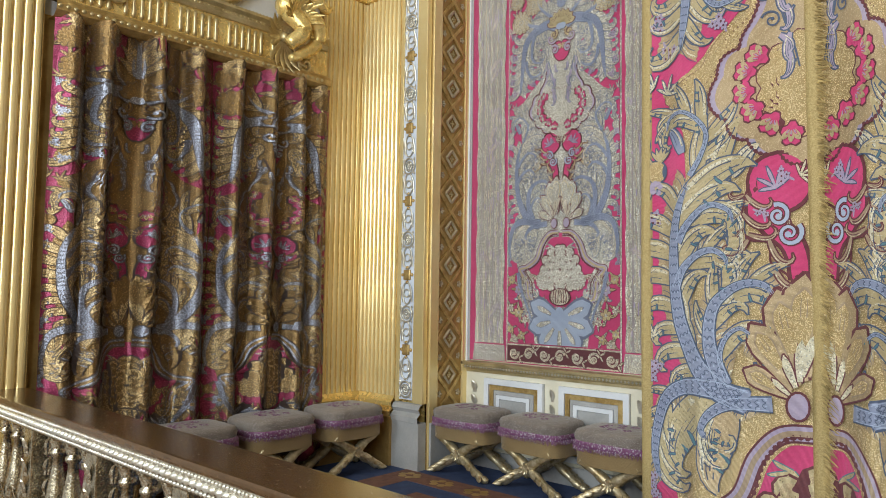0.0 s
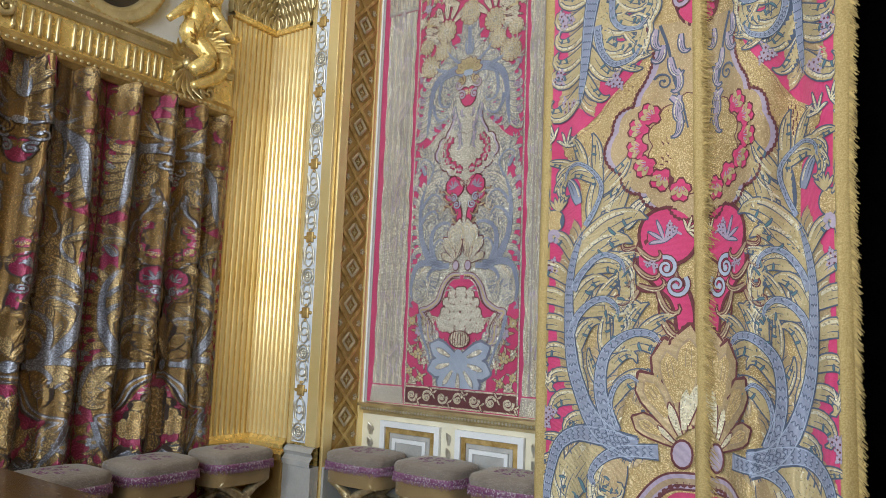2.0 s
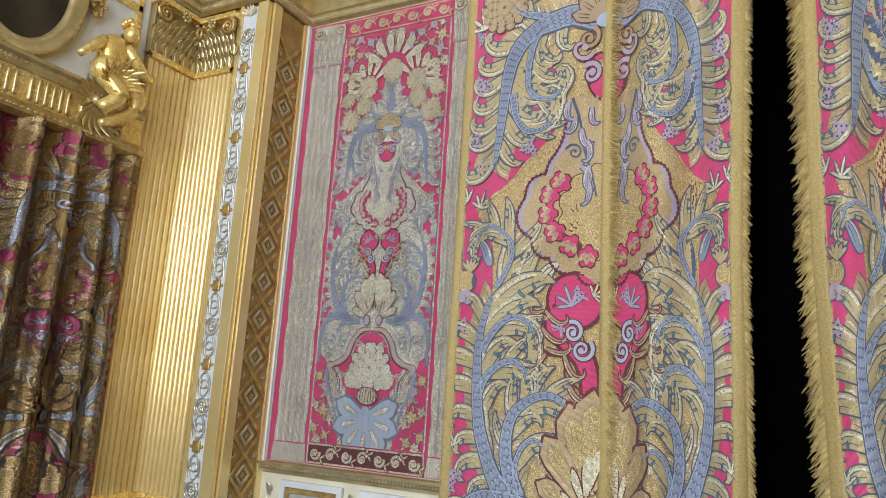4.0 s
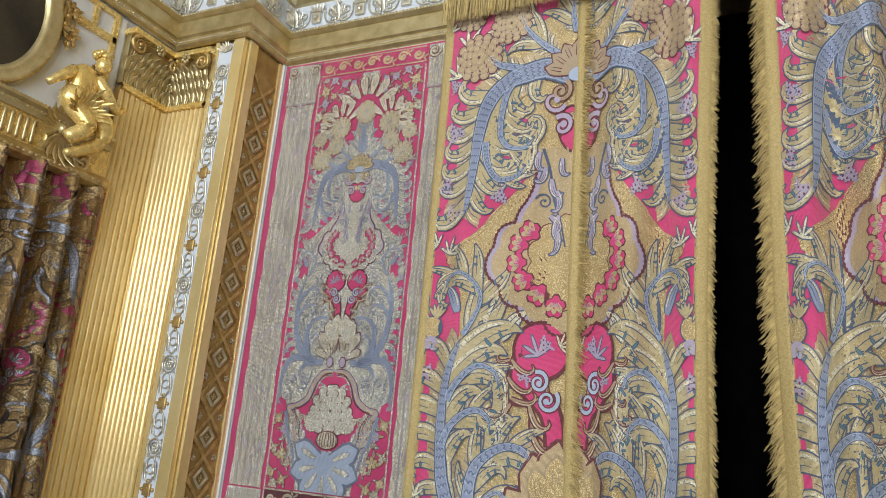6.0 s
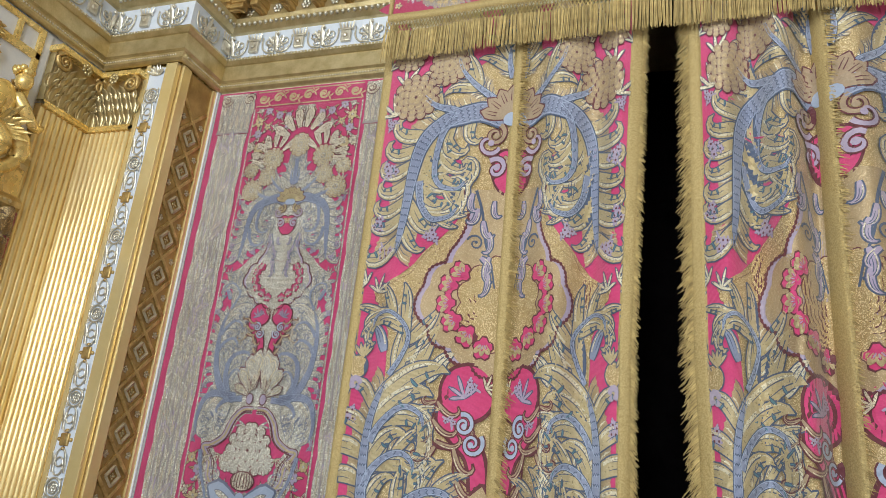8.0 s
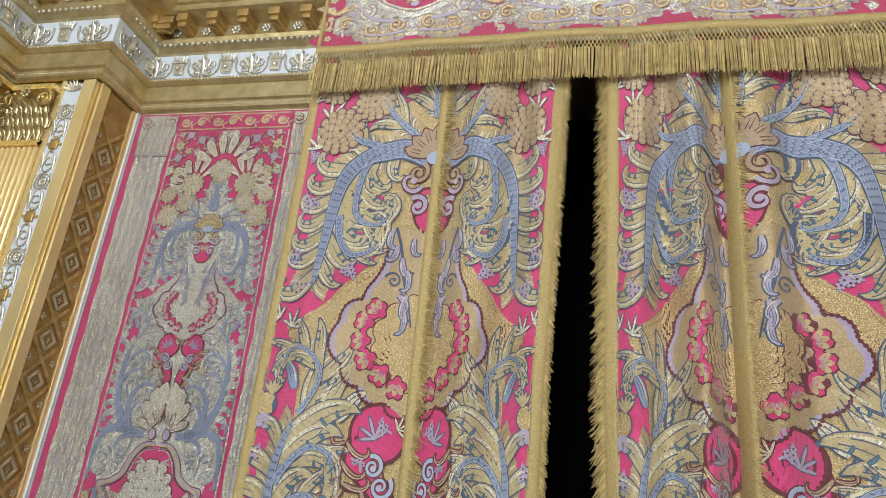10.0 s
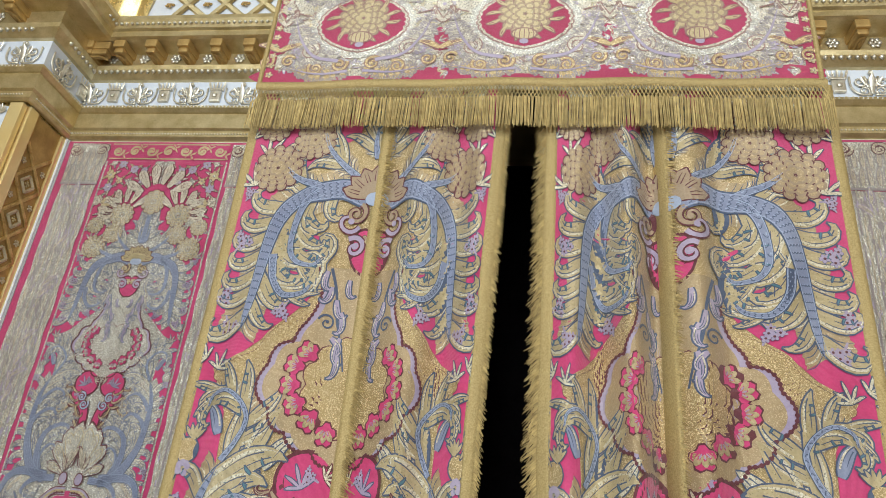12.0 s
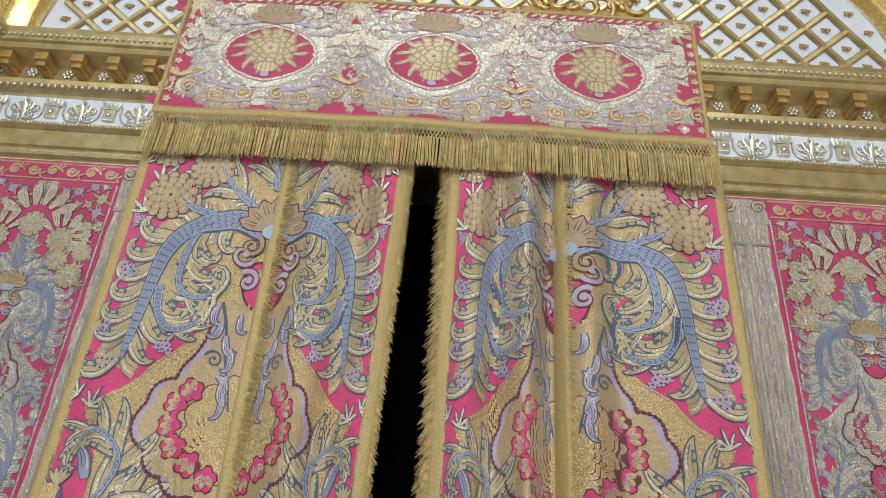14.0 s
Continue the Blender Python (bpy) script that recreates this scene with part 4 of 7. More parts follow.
def fold_b(x, z):
    s = (0.95 + 0.4 * (3.9 - z) / 3.6) * (1 - 0.5 * min(max((z - 3.2) / 0.6, 0), 1))
    return 2.94 + s * (-0.05 * bump1(x, 0.12, 0.08) + 0.03 * bump1(x, 0.23, 0.05) - 0.085 * bump1(x, 0.35, 0.075) + 0.07 * bump1(x, 0.455, 0.05) - 0.05 * bump1(x, 0.60, 0.09)
                       + 0.03 * bump1(x, 0.75, 0.07) - 0.02 * bump1(x, 0.98, 0.15) + 0.006 * math.sin(x * 21 + z * 1.3) + 0.004 * math.sin(x * 37 - z * 2.1))


def inner_a(z):
    return -0.285 + 0.04 * min(max((z - 2.2) / 1.4, 0), 1)


def inner_b(z):
    return 0.035 + 0.03 * min(max((2.2 - z) / 1.0, 0), 1)


SIDES = (("a", -0.765, -1.435, inner_a, fold_a), ("b", 0.505, 1.235, inner_b, fold_b))
for tag_ab, seam, outer, inner, fold in SIDES:
    cur = empty("bed_curtain", pose(seam, 2.94, CURTAIN_FOOT), "gold and rose silk brocade bed curtain with woven plumes, hanging parted" if tag_ab == "a" else
                "gold and rose brocade bed curtain with a deep fold and fringe", "curtain", "bed curtains")
    inv = cur.matrix_world.inverted()

    def at_z(x, z, h, fold=fold, inv=inv):
        return inv @ Vector((x, fold(x, z) - h, z))

    def place_out(u, v, h, seam=seam, outer=outer, at_z=at_z):
        return at_z(seam + (outer - seam) * u, JOINT_Z + SCALE_Z * v, h)

    def place_in(u, v, h, seam=seam, inner=inner, at_z=at_z):
        z = JOINT_Z + SCALE_Z * v
        return at_z(seam + (inner(z) - seam) * u, z, h)

    v0, v1 = (CURTAIN_FOOT - JOINT_Z) / SCALE_Z, (CURTAIN_TOP - JOINT_Z) / SCALE_Z
    vs = np.linspace(v0, v1, 60)
    us = np.linspace(0, 1, 64)
    grid_cloth("cloth", place_out, us, vs, C_GOLD, cur)
    grid_cloth("cloth", place_in, us, vs, C_GOLD, cur)
    weave_on(DESIGN, place_out, cur, PAL_BED, v0, v1)
    weave_on(DESIGN, place_in, cur, PAL_BED, v0, v1)
    zs = np.linspace(CURTAIN_FOOT, CURTAIN_TOP, 60)
    sgn = 1 if tag_ab == "a" else -1
    # braids: down the seam, the outer edge and the opening
    for name, xf, wd, lift in (("seam_braid", lambda z: seam, 0.030, 0.018), ("edge_braid", lambda z: outer - sgn * 0.018, 0.026, 0.008), ("opening_braid", lambda z: inner(z) + sgn * 0.022, 0.030, 0.010)):
        verts, faces = [], []
        prof = ((-1, -0.004), (-0.9, 0.6), (-0.3, 1), (0.3, 1), (0.9, 0.6), (1, -0.004))
        for z in zs:
            for a, hh in prof:
                x = xf(z) + a * wd
                verts.append(inv @ Vector((x, fold(x, z) - lift * hh, z)))
        k = len(prof)
        for j in range(len(zs) - 1):
            for i in range(k - 1):
                faces.append((j * k + i, j * k + i + 1, (j + 1) * k + i + 1, (j + 1) * k + i))
        ob = link_mesh(name, verts, faces, BRAID, smooth=True)
        ob.parent = cur
    rnd = random.Random(8)
    roots = []
    for k in range(1500):
        z = CURTAIN_FOOT + (CURTAIN_TOP - CURTAIN_FOOT) * k / 1500
        x = inner(z) + sgn * 0.045
        roots.append((inv @ Vector((x, fold(x, z) - rnd.uniform(0.0, 0.012), z)), (sgn * 0.75, -0.1, -0.6)))
    fringe_mesh("opening_fringe", roots, cur, FRINGE, 0.028 if tag_ab == "a" else 0.055, 0.0022, 0.35, 5, 0.3, "loose gold thread fringe")
    roots = []
    for k in range(1100):
        z = CURTAIN_FOOT + (CURTAIN_TOP - CURTAIN_FOOT) * k / 1100
        x = seam + rnd.uniform(0.005, 0.025)
        roots.append((inv @ Vector((x, fold(x, z) - 0.018, z)), (1, -0.35, -0.3)))
    fringe_mesh("seam_fringe", roots, cur, FRINGE, 0.035, 0.0022, 0.3, 6, 0.4, "short gold thread fringe")

# ---------------------------------------------------------------- valance and bed
def valance_design():
    w = Weave()
    w.motif = "red_ground"
    for k in range(3):
        c = -1.01 + 0.87 * k
        w.motif = "medallion"
        w.idx += 1
        for lay, role, g in ((1.0, "leaf", 0.06), (1.6, "brown", 0.022), (2.2, "pale", 0.014), (2.8, "pink", 0.0)):
            pts_l, pts_r = [], []
            for i in range(33):
                t = -1 + 2 * i / 32
                q = (0.225 + g) * (1 - abs(t) ** 2.2) ** 0.8 + 0.012 * abs(math.sin(t * 16))
                pts_l.append((c - q, 4.40 + (0.185 + g) * t))
                pts_r.append((c + q, 4.40 + (0.185 + g) * t))
            w.strip(role, lay, pts_l, pts_r, 6)
        w.motif = "valance_blossom"
        w.blossom_head((c, 4.43), 0.155, "cream")
        w.motif = "vase"
        w.idx += 1
        w.blob("brown", 6.2, (c, 4.295), 0.072, 0.042, 14, rings=1)
        w.blob("tan", 6.6, (c, 4.295), 0.062, 0.034, 14, rings=1)
        for j in range(5):
            w.ribbon("brown", 7.0, spline([(c - 0.045 + 0.0225 * j, 4.265), (c - 0.05 + 0.025 * j, 4.295), (c - 0.04 + 0.02 * j, 4.325)], 3), 0.005, 0.005)
        w.blob("stem", 6.2, (c, 4.245), 0.025, 0.018, 8, rings=1)
        w.motif = "valance_leaf"
        for j in range(12):
            a = 2 * math.pi * (j + 0.5) / 12
            w.idx += 1
            w.leaflet((c + 0.135 * math.cos(a), 4.42 + 0.10 * math.sin(a)), a + 0.3, 0.075, 0.013, 0.8 if j % 2 else -0.8, "tan", "brown", 1, 4)
        w.motif = "valance_palmette"
        for j in range(7):
            a = math.pi / 2 + (j - 3) * 0.42
            w.idx += 1
            w.leaflet((c, 4.62), a, 0.15, 0.024, 0.0, "cream", "brown", 1, 5, tip=7)
        # cloud scrolls that frame the silver ground
        w.motif = "cloud_scroll"
        for s in (-1, 1):
            w.idx += 1
            for q, rr, st in (((c + s * 0.20, 4.69), 0.06, 0.0), ((c + s * 0.285, 4.66), 0.05, 0.6), ((c + s * 0.335, 4.60), 0.045, 1.0)):
                w.scroll(q, rr, 0.9, math.pi / 2 + s * st, "brown", 0.008, -s)
            w.ribbon("brown", 2.4, spline([(c + s * 0.30, 4.46), (c + s * 0.40, 4.50), (c + s * 0.42, 4.58)], 6), 0.008, 0.008)
        w.motif = "silver_foliage"
        for s in (-1, 1):
            w.plume([(c + s * 0.10, 4.14), (c + s * 0.24, 4.18), (c + s * 0.33, 4.30), (c + s * 0.38, 4.44)], 0.085, 8, 0.02, "pale", seed=40 + k, beads=False)
            w.plume([(c + s * 0.10, 4.62), (c + s * 0.24, 4.60), (c + s * 0.34, 4.66), (c + s * 0.38, 4.74)], 0.08, 7, 0.016, "pale", seed=50 + k, beads=False)
            w.scroll((c + s * 0.27, 4.22), 0.05, 1.2, 1.0, fill="pale", w=0.02, hand=s)
            w.sprig((c + s * 0.30, 4.14), 0.09, math.pi / 2 - s * 0.5, "lilac", 60 + k)
            w.motif = "gold_scrollwork"
            w.scroll((c + s * 0.09, 4.12), 0.045, 1.5, 0.4, fill="gold", w=0.016, hand=s)
            w.scroll((c + s * 0.22, 4.10), 0.042, 1.5, 2.4, fill="gold", w=0.015, hand=-s)
            w.plume([(c + s * 0.04, 4.07), (c + s * 0.2, 4.06), (c + s * 0.36, 4.10)], 0.06, 8, 0.015, "gold", seed=70 + k, beads=False)
            w.motif = "silver_foliage"
    w.motif = "red_ground"
    for c in (-1.445, -0.575, 0.295, 1.165):
        w.idx += 1
        w.blob("pink", 0.4, (c, 4.74), 0.15, 0.09, 18, 6, 0.2, rings=4)
        w.blob("pink", 0.5, (c, 4.28), 0.06, 0.08, 14, 5, 0.2, rings=3)
        w.blob("pink", 0.4, (c, 4.05), 0.13, 0.045, 14, 5, 0.2, rings=3)
        for j in range(9):
            w.leaflet((c, 4.74), 2 * math.pi * j / 9, 0.11, 0.014, 0.8, "tan", "brown", 1, 3)
        w.flower((c, 4.74), 0.05, 6, "pale")
        w.flower((c, 4.52), 0.045, 7, "pale", "stem")
        for s in (-1, 1):
            w.leaflet((c, 4.40), math.pi / 2 + s * 0.7, 0.12, 0.02, -s * 1.2, "pale", "brown", 2, 3)
            w.leaflet((c, 4.22), math.pi / 2 + s * 1.0, 0.13, 0.022, s * 1.0, "gold", "brown", 2, 3)
            w.scroll((c + s * 0.06, 4.15), 0.04, 1.3, 0.5, fill="gold", w=0.014, hand=s)
    rnd = random.Random(12)
    w.motif = "ground_foliage"
    for k in range(520):
        c = (rnd.uniform(-1.42, 1.2), rnd.uniform(4.06, 4.78))
        a = rnd.uniform(0, 6.28)
        for j in range(3):
            w.leaflet(c, a + j * 0.7, rnd.uniform(0.03, 0.055), 0.006, rnd.uniform(-1.5, 1.5), rnd.choice(("leaf", "pale")), rnd.choice(("tan", "lilac", "lilac", "tan", "brown")), 0, 0.5)
    w.motif = "red_border"
    for x0, x1 in ((-1.50, -1.455), (1.205, 1.26)):
        w.strip("pink", 0.7, [(x0, z) for z in np.linspace(4.02, 4.80, 20)], [(x1, z) for z in np.linspace(4.02, 4.80, 20)], 1)
    for z0, z1 in ((4.765, 4.805), (4.015, 4.04)):
        w.strip("pink", 0.7, [(x, z0) for x in np.linspace(-1.5, 1.26, 60)], [(x, z1) for x in np.linspace(-1.5, 1.26, 60)], 1)
    for x0 in (-1.475, 1.235):
        for k in range(12):
            w.flower((x0, 4.06 + 0.064 * k), 0.022, 5, "tan")
    for k in range(52):
        w.leaflet((-1.46 + 0.0525 * k, 4.775), 0.4, 0.045, 0.009, 1.0, "tan", "brown", 0, 3)
    return w


VAL_Y = 2.88


def val_pt(u, v, h):
    return Vector((u * 0.957, VAL_Y + 0.006 * math.sin(u * 9.0 + 0.6) * (4.9 - v) - h, 1.70 + (v + 0.02 * math.sin((u + 1.52) * 1.1) - 0.012 - 1.70) * 0.957))


valance = empty("valance", pose(0, 0, 0), "pale gold brocade valance with three red medallions above the curtains", "valance")
grid_cloth("cloth", val_pt, np.linspace(-1.515, 1.275, 120), np.linspace(3.95, 4.82, 16), C_PEARL, valance)


def weave_plain(design, place, parent, palette, lift=0.0011, base=0.003):
    by, mats = {}, list(dict.fromkeys(palette.values()))
    for motif, role, layer, vs, fs in design.items:
        d = by.setdefault(motif, ([], [], []))
        o = len(d[0])
        d[0].extend(place(v[0], v[1], base + lift * layer) for v in vs)
        d[1].extend(tuple(o + i for i in f) for f in fs)
        d[2].extend([mats.index(palette[role])] * len(fs))
    for (motif, _), (vs, fs, mi) in by.items():
        link_mesh(motif, vs, fs, mats, mi).parent = parent


C_CRIMSON = cloth("crimson_silk", (0.36, 0.02, 0.07), (0.48, 0.04, 0.12), None, rough=0.45, metal=0.05)
PAL_VAL = dict(PAL_BED, leaf=C_SILVER, gold=C_GOLD, pale=C_PEARL, line=C_ASH, stem=C_LILAC, pink=C_CRIMSON, brown=C_PLUM, tan=C_CREAM, cream=C_TAN, medal=C_CREAM)
weave_plain(valance_design(), val_pt, valance, PAL_VAL)


def band_mesh(name, a, b, z0, z1, y, bulge, mat, parent, place=None, n=60):
    verts, faces = [], []
    prof = ((0, 0), (0.1, 0.8), (0.5, 1), (0.9, 0.8), (1, 0))
    for i in range(n + 1):
        x = a + (b - a) * i / n
        for s, q in prof:
            p = val_pt(x, z0 + (z1 - z0) * s, 0.004 + bulge * q)
            verts.append(p)
    k = len(prof)
    for i in range(n):
        for j in range(k - 1):
            faces.append((i * k + j, i * k + j + 1, (i + 1) * k + j + 1, (i + 1) * k + j))
    ob = link_mesh(name, verts, faces, mat, smooth=True)
    ob.parent = parent
    return ob


band_mesh("lower_braid", -1.525, 1.285, 3.965, 4.012, VAL_Y, 0.012, BRAID, valance)
band_mesh("upper_braid", -1.525, 1.285, 4.805, 4.825, VAL_Y, 0.008, BRAID, valance)
for x0 in (-1.515, 1.265):
    verts, faces = [], []
    for i in range(21):
        z = 4.0 + 0.82 * i / 20
        for dx, hh in ((-0.012, 0.0), (-0.008, 0.012), (0.008, 0.012), (0.012, 0.0)):
            verts.append(val_pt(x0 + dx, z, hh + 0.004))
    for i in range(20):
        for j in range(3):
            faces.append((4 * i + j, 4 * i + j + 1, 4 * i + j + 5, 4 * i + j + 4))
    link_mesh("side_braid", verts, faces, BRAID, smooth=True).parent = valance
# netted heading and hanging bullion of the fringe
verts, faces = [], []
rnd = random.Random(4)
NET = 150
for k in range(-2, NET):
    for s in (1, -1):
        x0 = -1.52 + 2.8 * k / NET
        pts = [(x0 + (0.037 * t if s > 0 else 0.037 * (1 - t)), 3.967 - 0.085 * t) for t in (0, 0.25, 0.5, 0.75, 1.0)]
        o = len(verts)
        for x, z in pts:
            for dx, hh in ((-0.0028, 0.0), (0, 0.004 + 0.002 * s), (0.0028, 0.0)):
                verts.append(val_pt(min(max(x + dx, -1.53), 1.29), z, 0.008 + hh))
        for i in range(4):
            a = o + 3 * i
            faces.extend(((a, a + 1, a + 4, a + 3), (a + 1, a + 2, a + 5, a + 4)))
net = link_mesh("fringe_netting", verts, faces, FRINGE, smooth=True)
net.parent = valance
net["kind"] = "stuff"
roots = []
for k in range(1500):
    x = -1.53 + 2.82 * k / 1500
    x = round(x / 0.0168) * 0.0168 + rnd.uniform(-0.0056, 0.0056)
    roots.append((val_pt(x, 3.885 + rnd.uniform(-0.004, 0.012), 0.004 + rnd.uniform(0, 0.014)), (0.03 * math.sin(x * 37), -0.03, -1)))
fringe_mesh("bullion_fringe", roots, valance, FRINGE, 0.165, 0.0030, 0.0, 9, 0.018, "twisted gold bullion fringe", 1.0)

bed = empty("canopy_bed", pose(-0.12, 3.8, FLOOR_Z), "canopied state bed, dark inside behind its closed curtains", "bed")
inv = bed.matrix_world.inverted()


def bed_part(name, bm, mat, label="", smooth=False):
    bmesh.ops.transform(bm, matrix=inv, verts=bm.verts)
    return part(name, bm, mat, bed, label, smooth)


# Mattress and back are black so that the curtain gap stays dark.
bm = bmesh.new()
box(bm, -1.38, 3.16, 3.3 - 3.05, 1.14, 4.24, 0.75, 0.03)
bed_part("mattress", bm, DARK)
# Unseen side panels, added to keep light out of the bed.
for x0, x1 in ((-1.44, -1.41), (1.21, 1.24)):
    bed_part("side_hanging", box(bmesh.new(), x0, 2.99, 0.24, x1, 4.30, 4.3), C_GOLD)
bed_part("back_hanging", box(bmesh.new(), -1.41, 4.26, 0.24, 1.21, 4.29, 4.3), DARK, "black sheet at the bed head standing in for shade")
bed_part("tester", box(bmesh.new(), -1.47, 3.03, 4.3, 1.24, 4.39, 4.78, 0.01), C_PALE, "pale silk-covered tester frame")
for x in (-1.40, 1.18):
    bm = bmesh.new()
    lathe(bm, [(0.05, 0), (0.05, 0.2), (0.035, 0.25), (0.035, 4.0)], (x, 3.1, FLOOR_Z), 10)
    bed_part("bed_post", bm, GILT_DARK)
bed_part("curtain_rail", tube(bmesh.new(), [(-1.45, 3.0, 3.95), (1.25, 3.0, 3.95)], 0.012, 8), GILT_DARK)
# carved crest on the tester
bm = bmesh.new()
for k in range(9):
    cx = 0.38 + 0.07 * k
    r = 0.07 + 0.03 * math.sin(k * 1.7)
    pts = [Vector((cx + r * (1 - 0.8 * t) * math.cos(5 * t + k), 2.90 - 0.03 * math.sin(3 * t), 4.76 + r * (1 - 0.8 * t) * math.sin(5 * t + k))) for t in np.linspace(0, 1, 12)]
    tube(bm, pts, [0.022 - 0.015 * i / 11 for i in range(12)], 6)
box(bm, 0.30, 2.88, 4.66, 1.0, 2.95, 4.74, 0.015)
bed_part("carved_crest", bm, GILT_WORN, "carved gilded scroll crest", True)

# ---------------------------------------------------------------- silk wall hangings
PAL_WALL = dict(medal=C_SILVER, leaf=C_SILVER, line=C_SLATE, stem=C_BLUE, pink=C_PINK, gold=C_SILVER, pale=C_PEARL, brown=C_BROWN, lilac=C_LILAC, tan=C_CREAM, teal=C_SLATE, sky=C_SKY)


def wall_hanging(axis, y, mirror_to, label):
    ob = empty("wall_hanging", pose(axis, y, 1.02), label, "wall hanging", "silk wall hangings")

    def flat(x, z, h):
        return Vector((x - axis, -0.012 - h - 0.002 * math.sin(x * 7 + z * 2), z - 1.02))

    z0, z1 = 1.025, 4.62
    lo, hi = axis - 0.875, axis + 0.875
    verts, faces = [], []
    grid_cloth("rose_backing", lambda u, v, h: flat(u, v, h - 0.003), np.linspace(lo, hi, 12), np.linspace(z0, z1, 20), C_PINK, ob)
    grid_cloth("centre_cloth", lambda u, v, h: flat(u, v, h), np.linspace(axis - 0.485, axis + 0.485, 14), np.linspace(1.185, 4.44, 40), C_SILVER, ob)
    for s in (-1, 1):
        weave_on(DESIGN, lambda u, v, h, s=s: flat(axis + s * 0.485 * u, 2.06 + 0.508 * v, h), ob, PAL_WALL, -1.72, 4.68)
        # ribbed silver column at the side, with its capital and base
        c = axis + s * 0.67
        verts, faces = [], []
        rnd = random.Random(17)
        zz = np.linspace(1.17, 4.22, 70)
        o = 0
        left = [(c - 0.135 - 0.012 * abs(math.sin(z * 9)), z) for z in zz]
        right = [(c + 0.135 + 0.012 * abs(math.sin(z * 9 + 1)), z) for z in zz]
        w = Weave()
        w.strip("leaf", 0.0, left, right, 2)
        for k in range(9):
            x = c - 0.118 + 0.0295 * k
            w.strip("tan" if k % 2 else "pale", 0.8, [(x - 0.006, z) for z in zz], [(x + 0.006, z) for z in zz], 1)
        for k in range(420):
            x, z, hgt = c + rnd.uniform(-0.125, 0.125), rnd.uniform(1.2, 4.2), rnd.uniform(0.02, 0.07)
            w.strip(rnd.choice(("pale", "leaf", "tan", "lilac")), 1.6, [(x - 0.005, z), (x - 0.005, z + hgt)], [(x + 0.005, z), (x + 0.005, z + hgt)], 1)
        for k in range(36):
            z = 1.22 + 0.083 * k
            if rnd.random() < 0.5:
                w.leaflet((c, z), math.pi / 2 + rnd.uniform(-0.8, 0.8), 0.12, 0.018, rnd.uniform(-1.5, 1.5), "pale", "lilac", 1, 2.4)
        w.strip("leaf", 0.2, [(c - 0.15, 4.23), (c - 0.16, 4.60)], [(c + 0.15, 4.23), (c + 0.16, 4.60)], 2)
        for j in range(2):
            for k in range(6):
                w.leaflet((c - 0.13 + 0.052 * k + 0.02 * j, 4.26 + 0.14 * j), math.pi / 2, 0.14, 0.02, 0.6 * (k % 2 - 0.5), "pale", "tan", 1, 2)
        for q in (-1, 1):
            w.scroll((c + q * 0.11, 4.54), 0.05, 1.5, 0.0, fill="pale", w=0.022, hand=q)
        w.strip("tan", 2.0, [(c - 0.155, 4.225), (c - 0.155, 4.245)], [(c + 0.155, 4.225), (c + 0.155, 4.245)], 1)
        w.strip("leaf", 1.0, [(c - 0.165, 1.03), (c - 0.15, 1.16)], [(c + 0.165, 1.03), (c + 0.15, 1.16)], 1)
        for k in range(14):
            x = c - 0.15 + 0.023 * k
            w.strip("tan", 1.6, [(x, 1.035), (x, 1.15)], [(x + 0.008, 1.035), (x + 0.008, 1.15)], 1)
        w.items = [(("side_column", 0), r, l, v, f) for _, r, l, v, f in w.items]
        weave_plain(w, flat, ob, dict(PAL_WALL, tan=C_ASH))
        # thin lines of braid beside the centre
        w = Weave()
        w.motif = "edge_line"
        w.strip("leaf", 0.4, [(axis + s * 0.492 - 0.006, z) for z in (1.03, 4.44)], [(axis + s * 0.492 + 0.006, z) for z in (1.03, 4.44)], 1)
        weave_plain(w, flat, ob, PAL_WALL)
    # scrolled borders above and below
    for zc, tone in ((4.53, "tan"), (1.105, "pale")):
        w = Weave()
        w.motif = "scroll_border"
        w.strip("brown", 0.5, [(axis - 0.485, zc - 0.068), (axis - 0.485, zc + 0.068)], [(axis + 0.485, zc - 0.068), (axis + 0.485, zc + 0.068)], 1)
        for e in (-1, 1):
            w.strip(tone, 1.2, [(axis - 0.485, zc + e * 0.066 - 0.006), (axis - 0.485, zc + e * 0.066 + 0.006)], [(axis + 0.485, zc + e * 0.066 - 0.006), (axis + 0.485, zc + e * 0.066 + 0.006)], 1)
        for k in range(7):
            x = axis - 0.42 + 0.14 * k
            w.scroll((x, zc), 0.045, 1.5, 0.3, fill=tone, w=0.022, hand=1 if k % 2 else -1)
            for j in range(4):
                w.leaflet((x + 0.05, zc + 0.03 * (1 if k % 2 else -1)), 1.57 * j + 0.4, 0.05, 0.009, 0.9, tone, "brown", 0, 3)
        weave_plain(w, flat, ob, dict(PAL_WALL, brown=C_BROWN if zc < 2 else C_PINK, tan=C_CREAM))
    return ob


wall_hanging(-2.905, BACK_Y - 0.004, 1, "silver and rose silk brocade hanging in the alcove, ribbed side columns")
wall_hanging(2.715, BACK_R_Y - 0.004, 1, "silver and rose silk brocade hanging in the alcove, ribbed side columns")

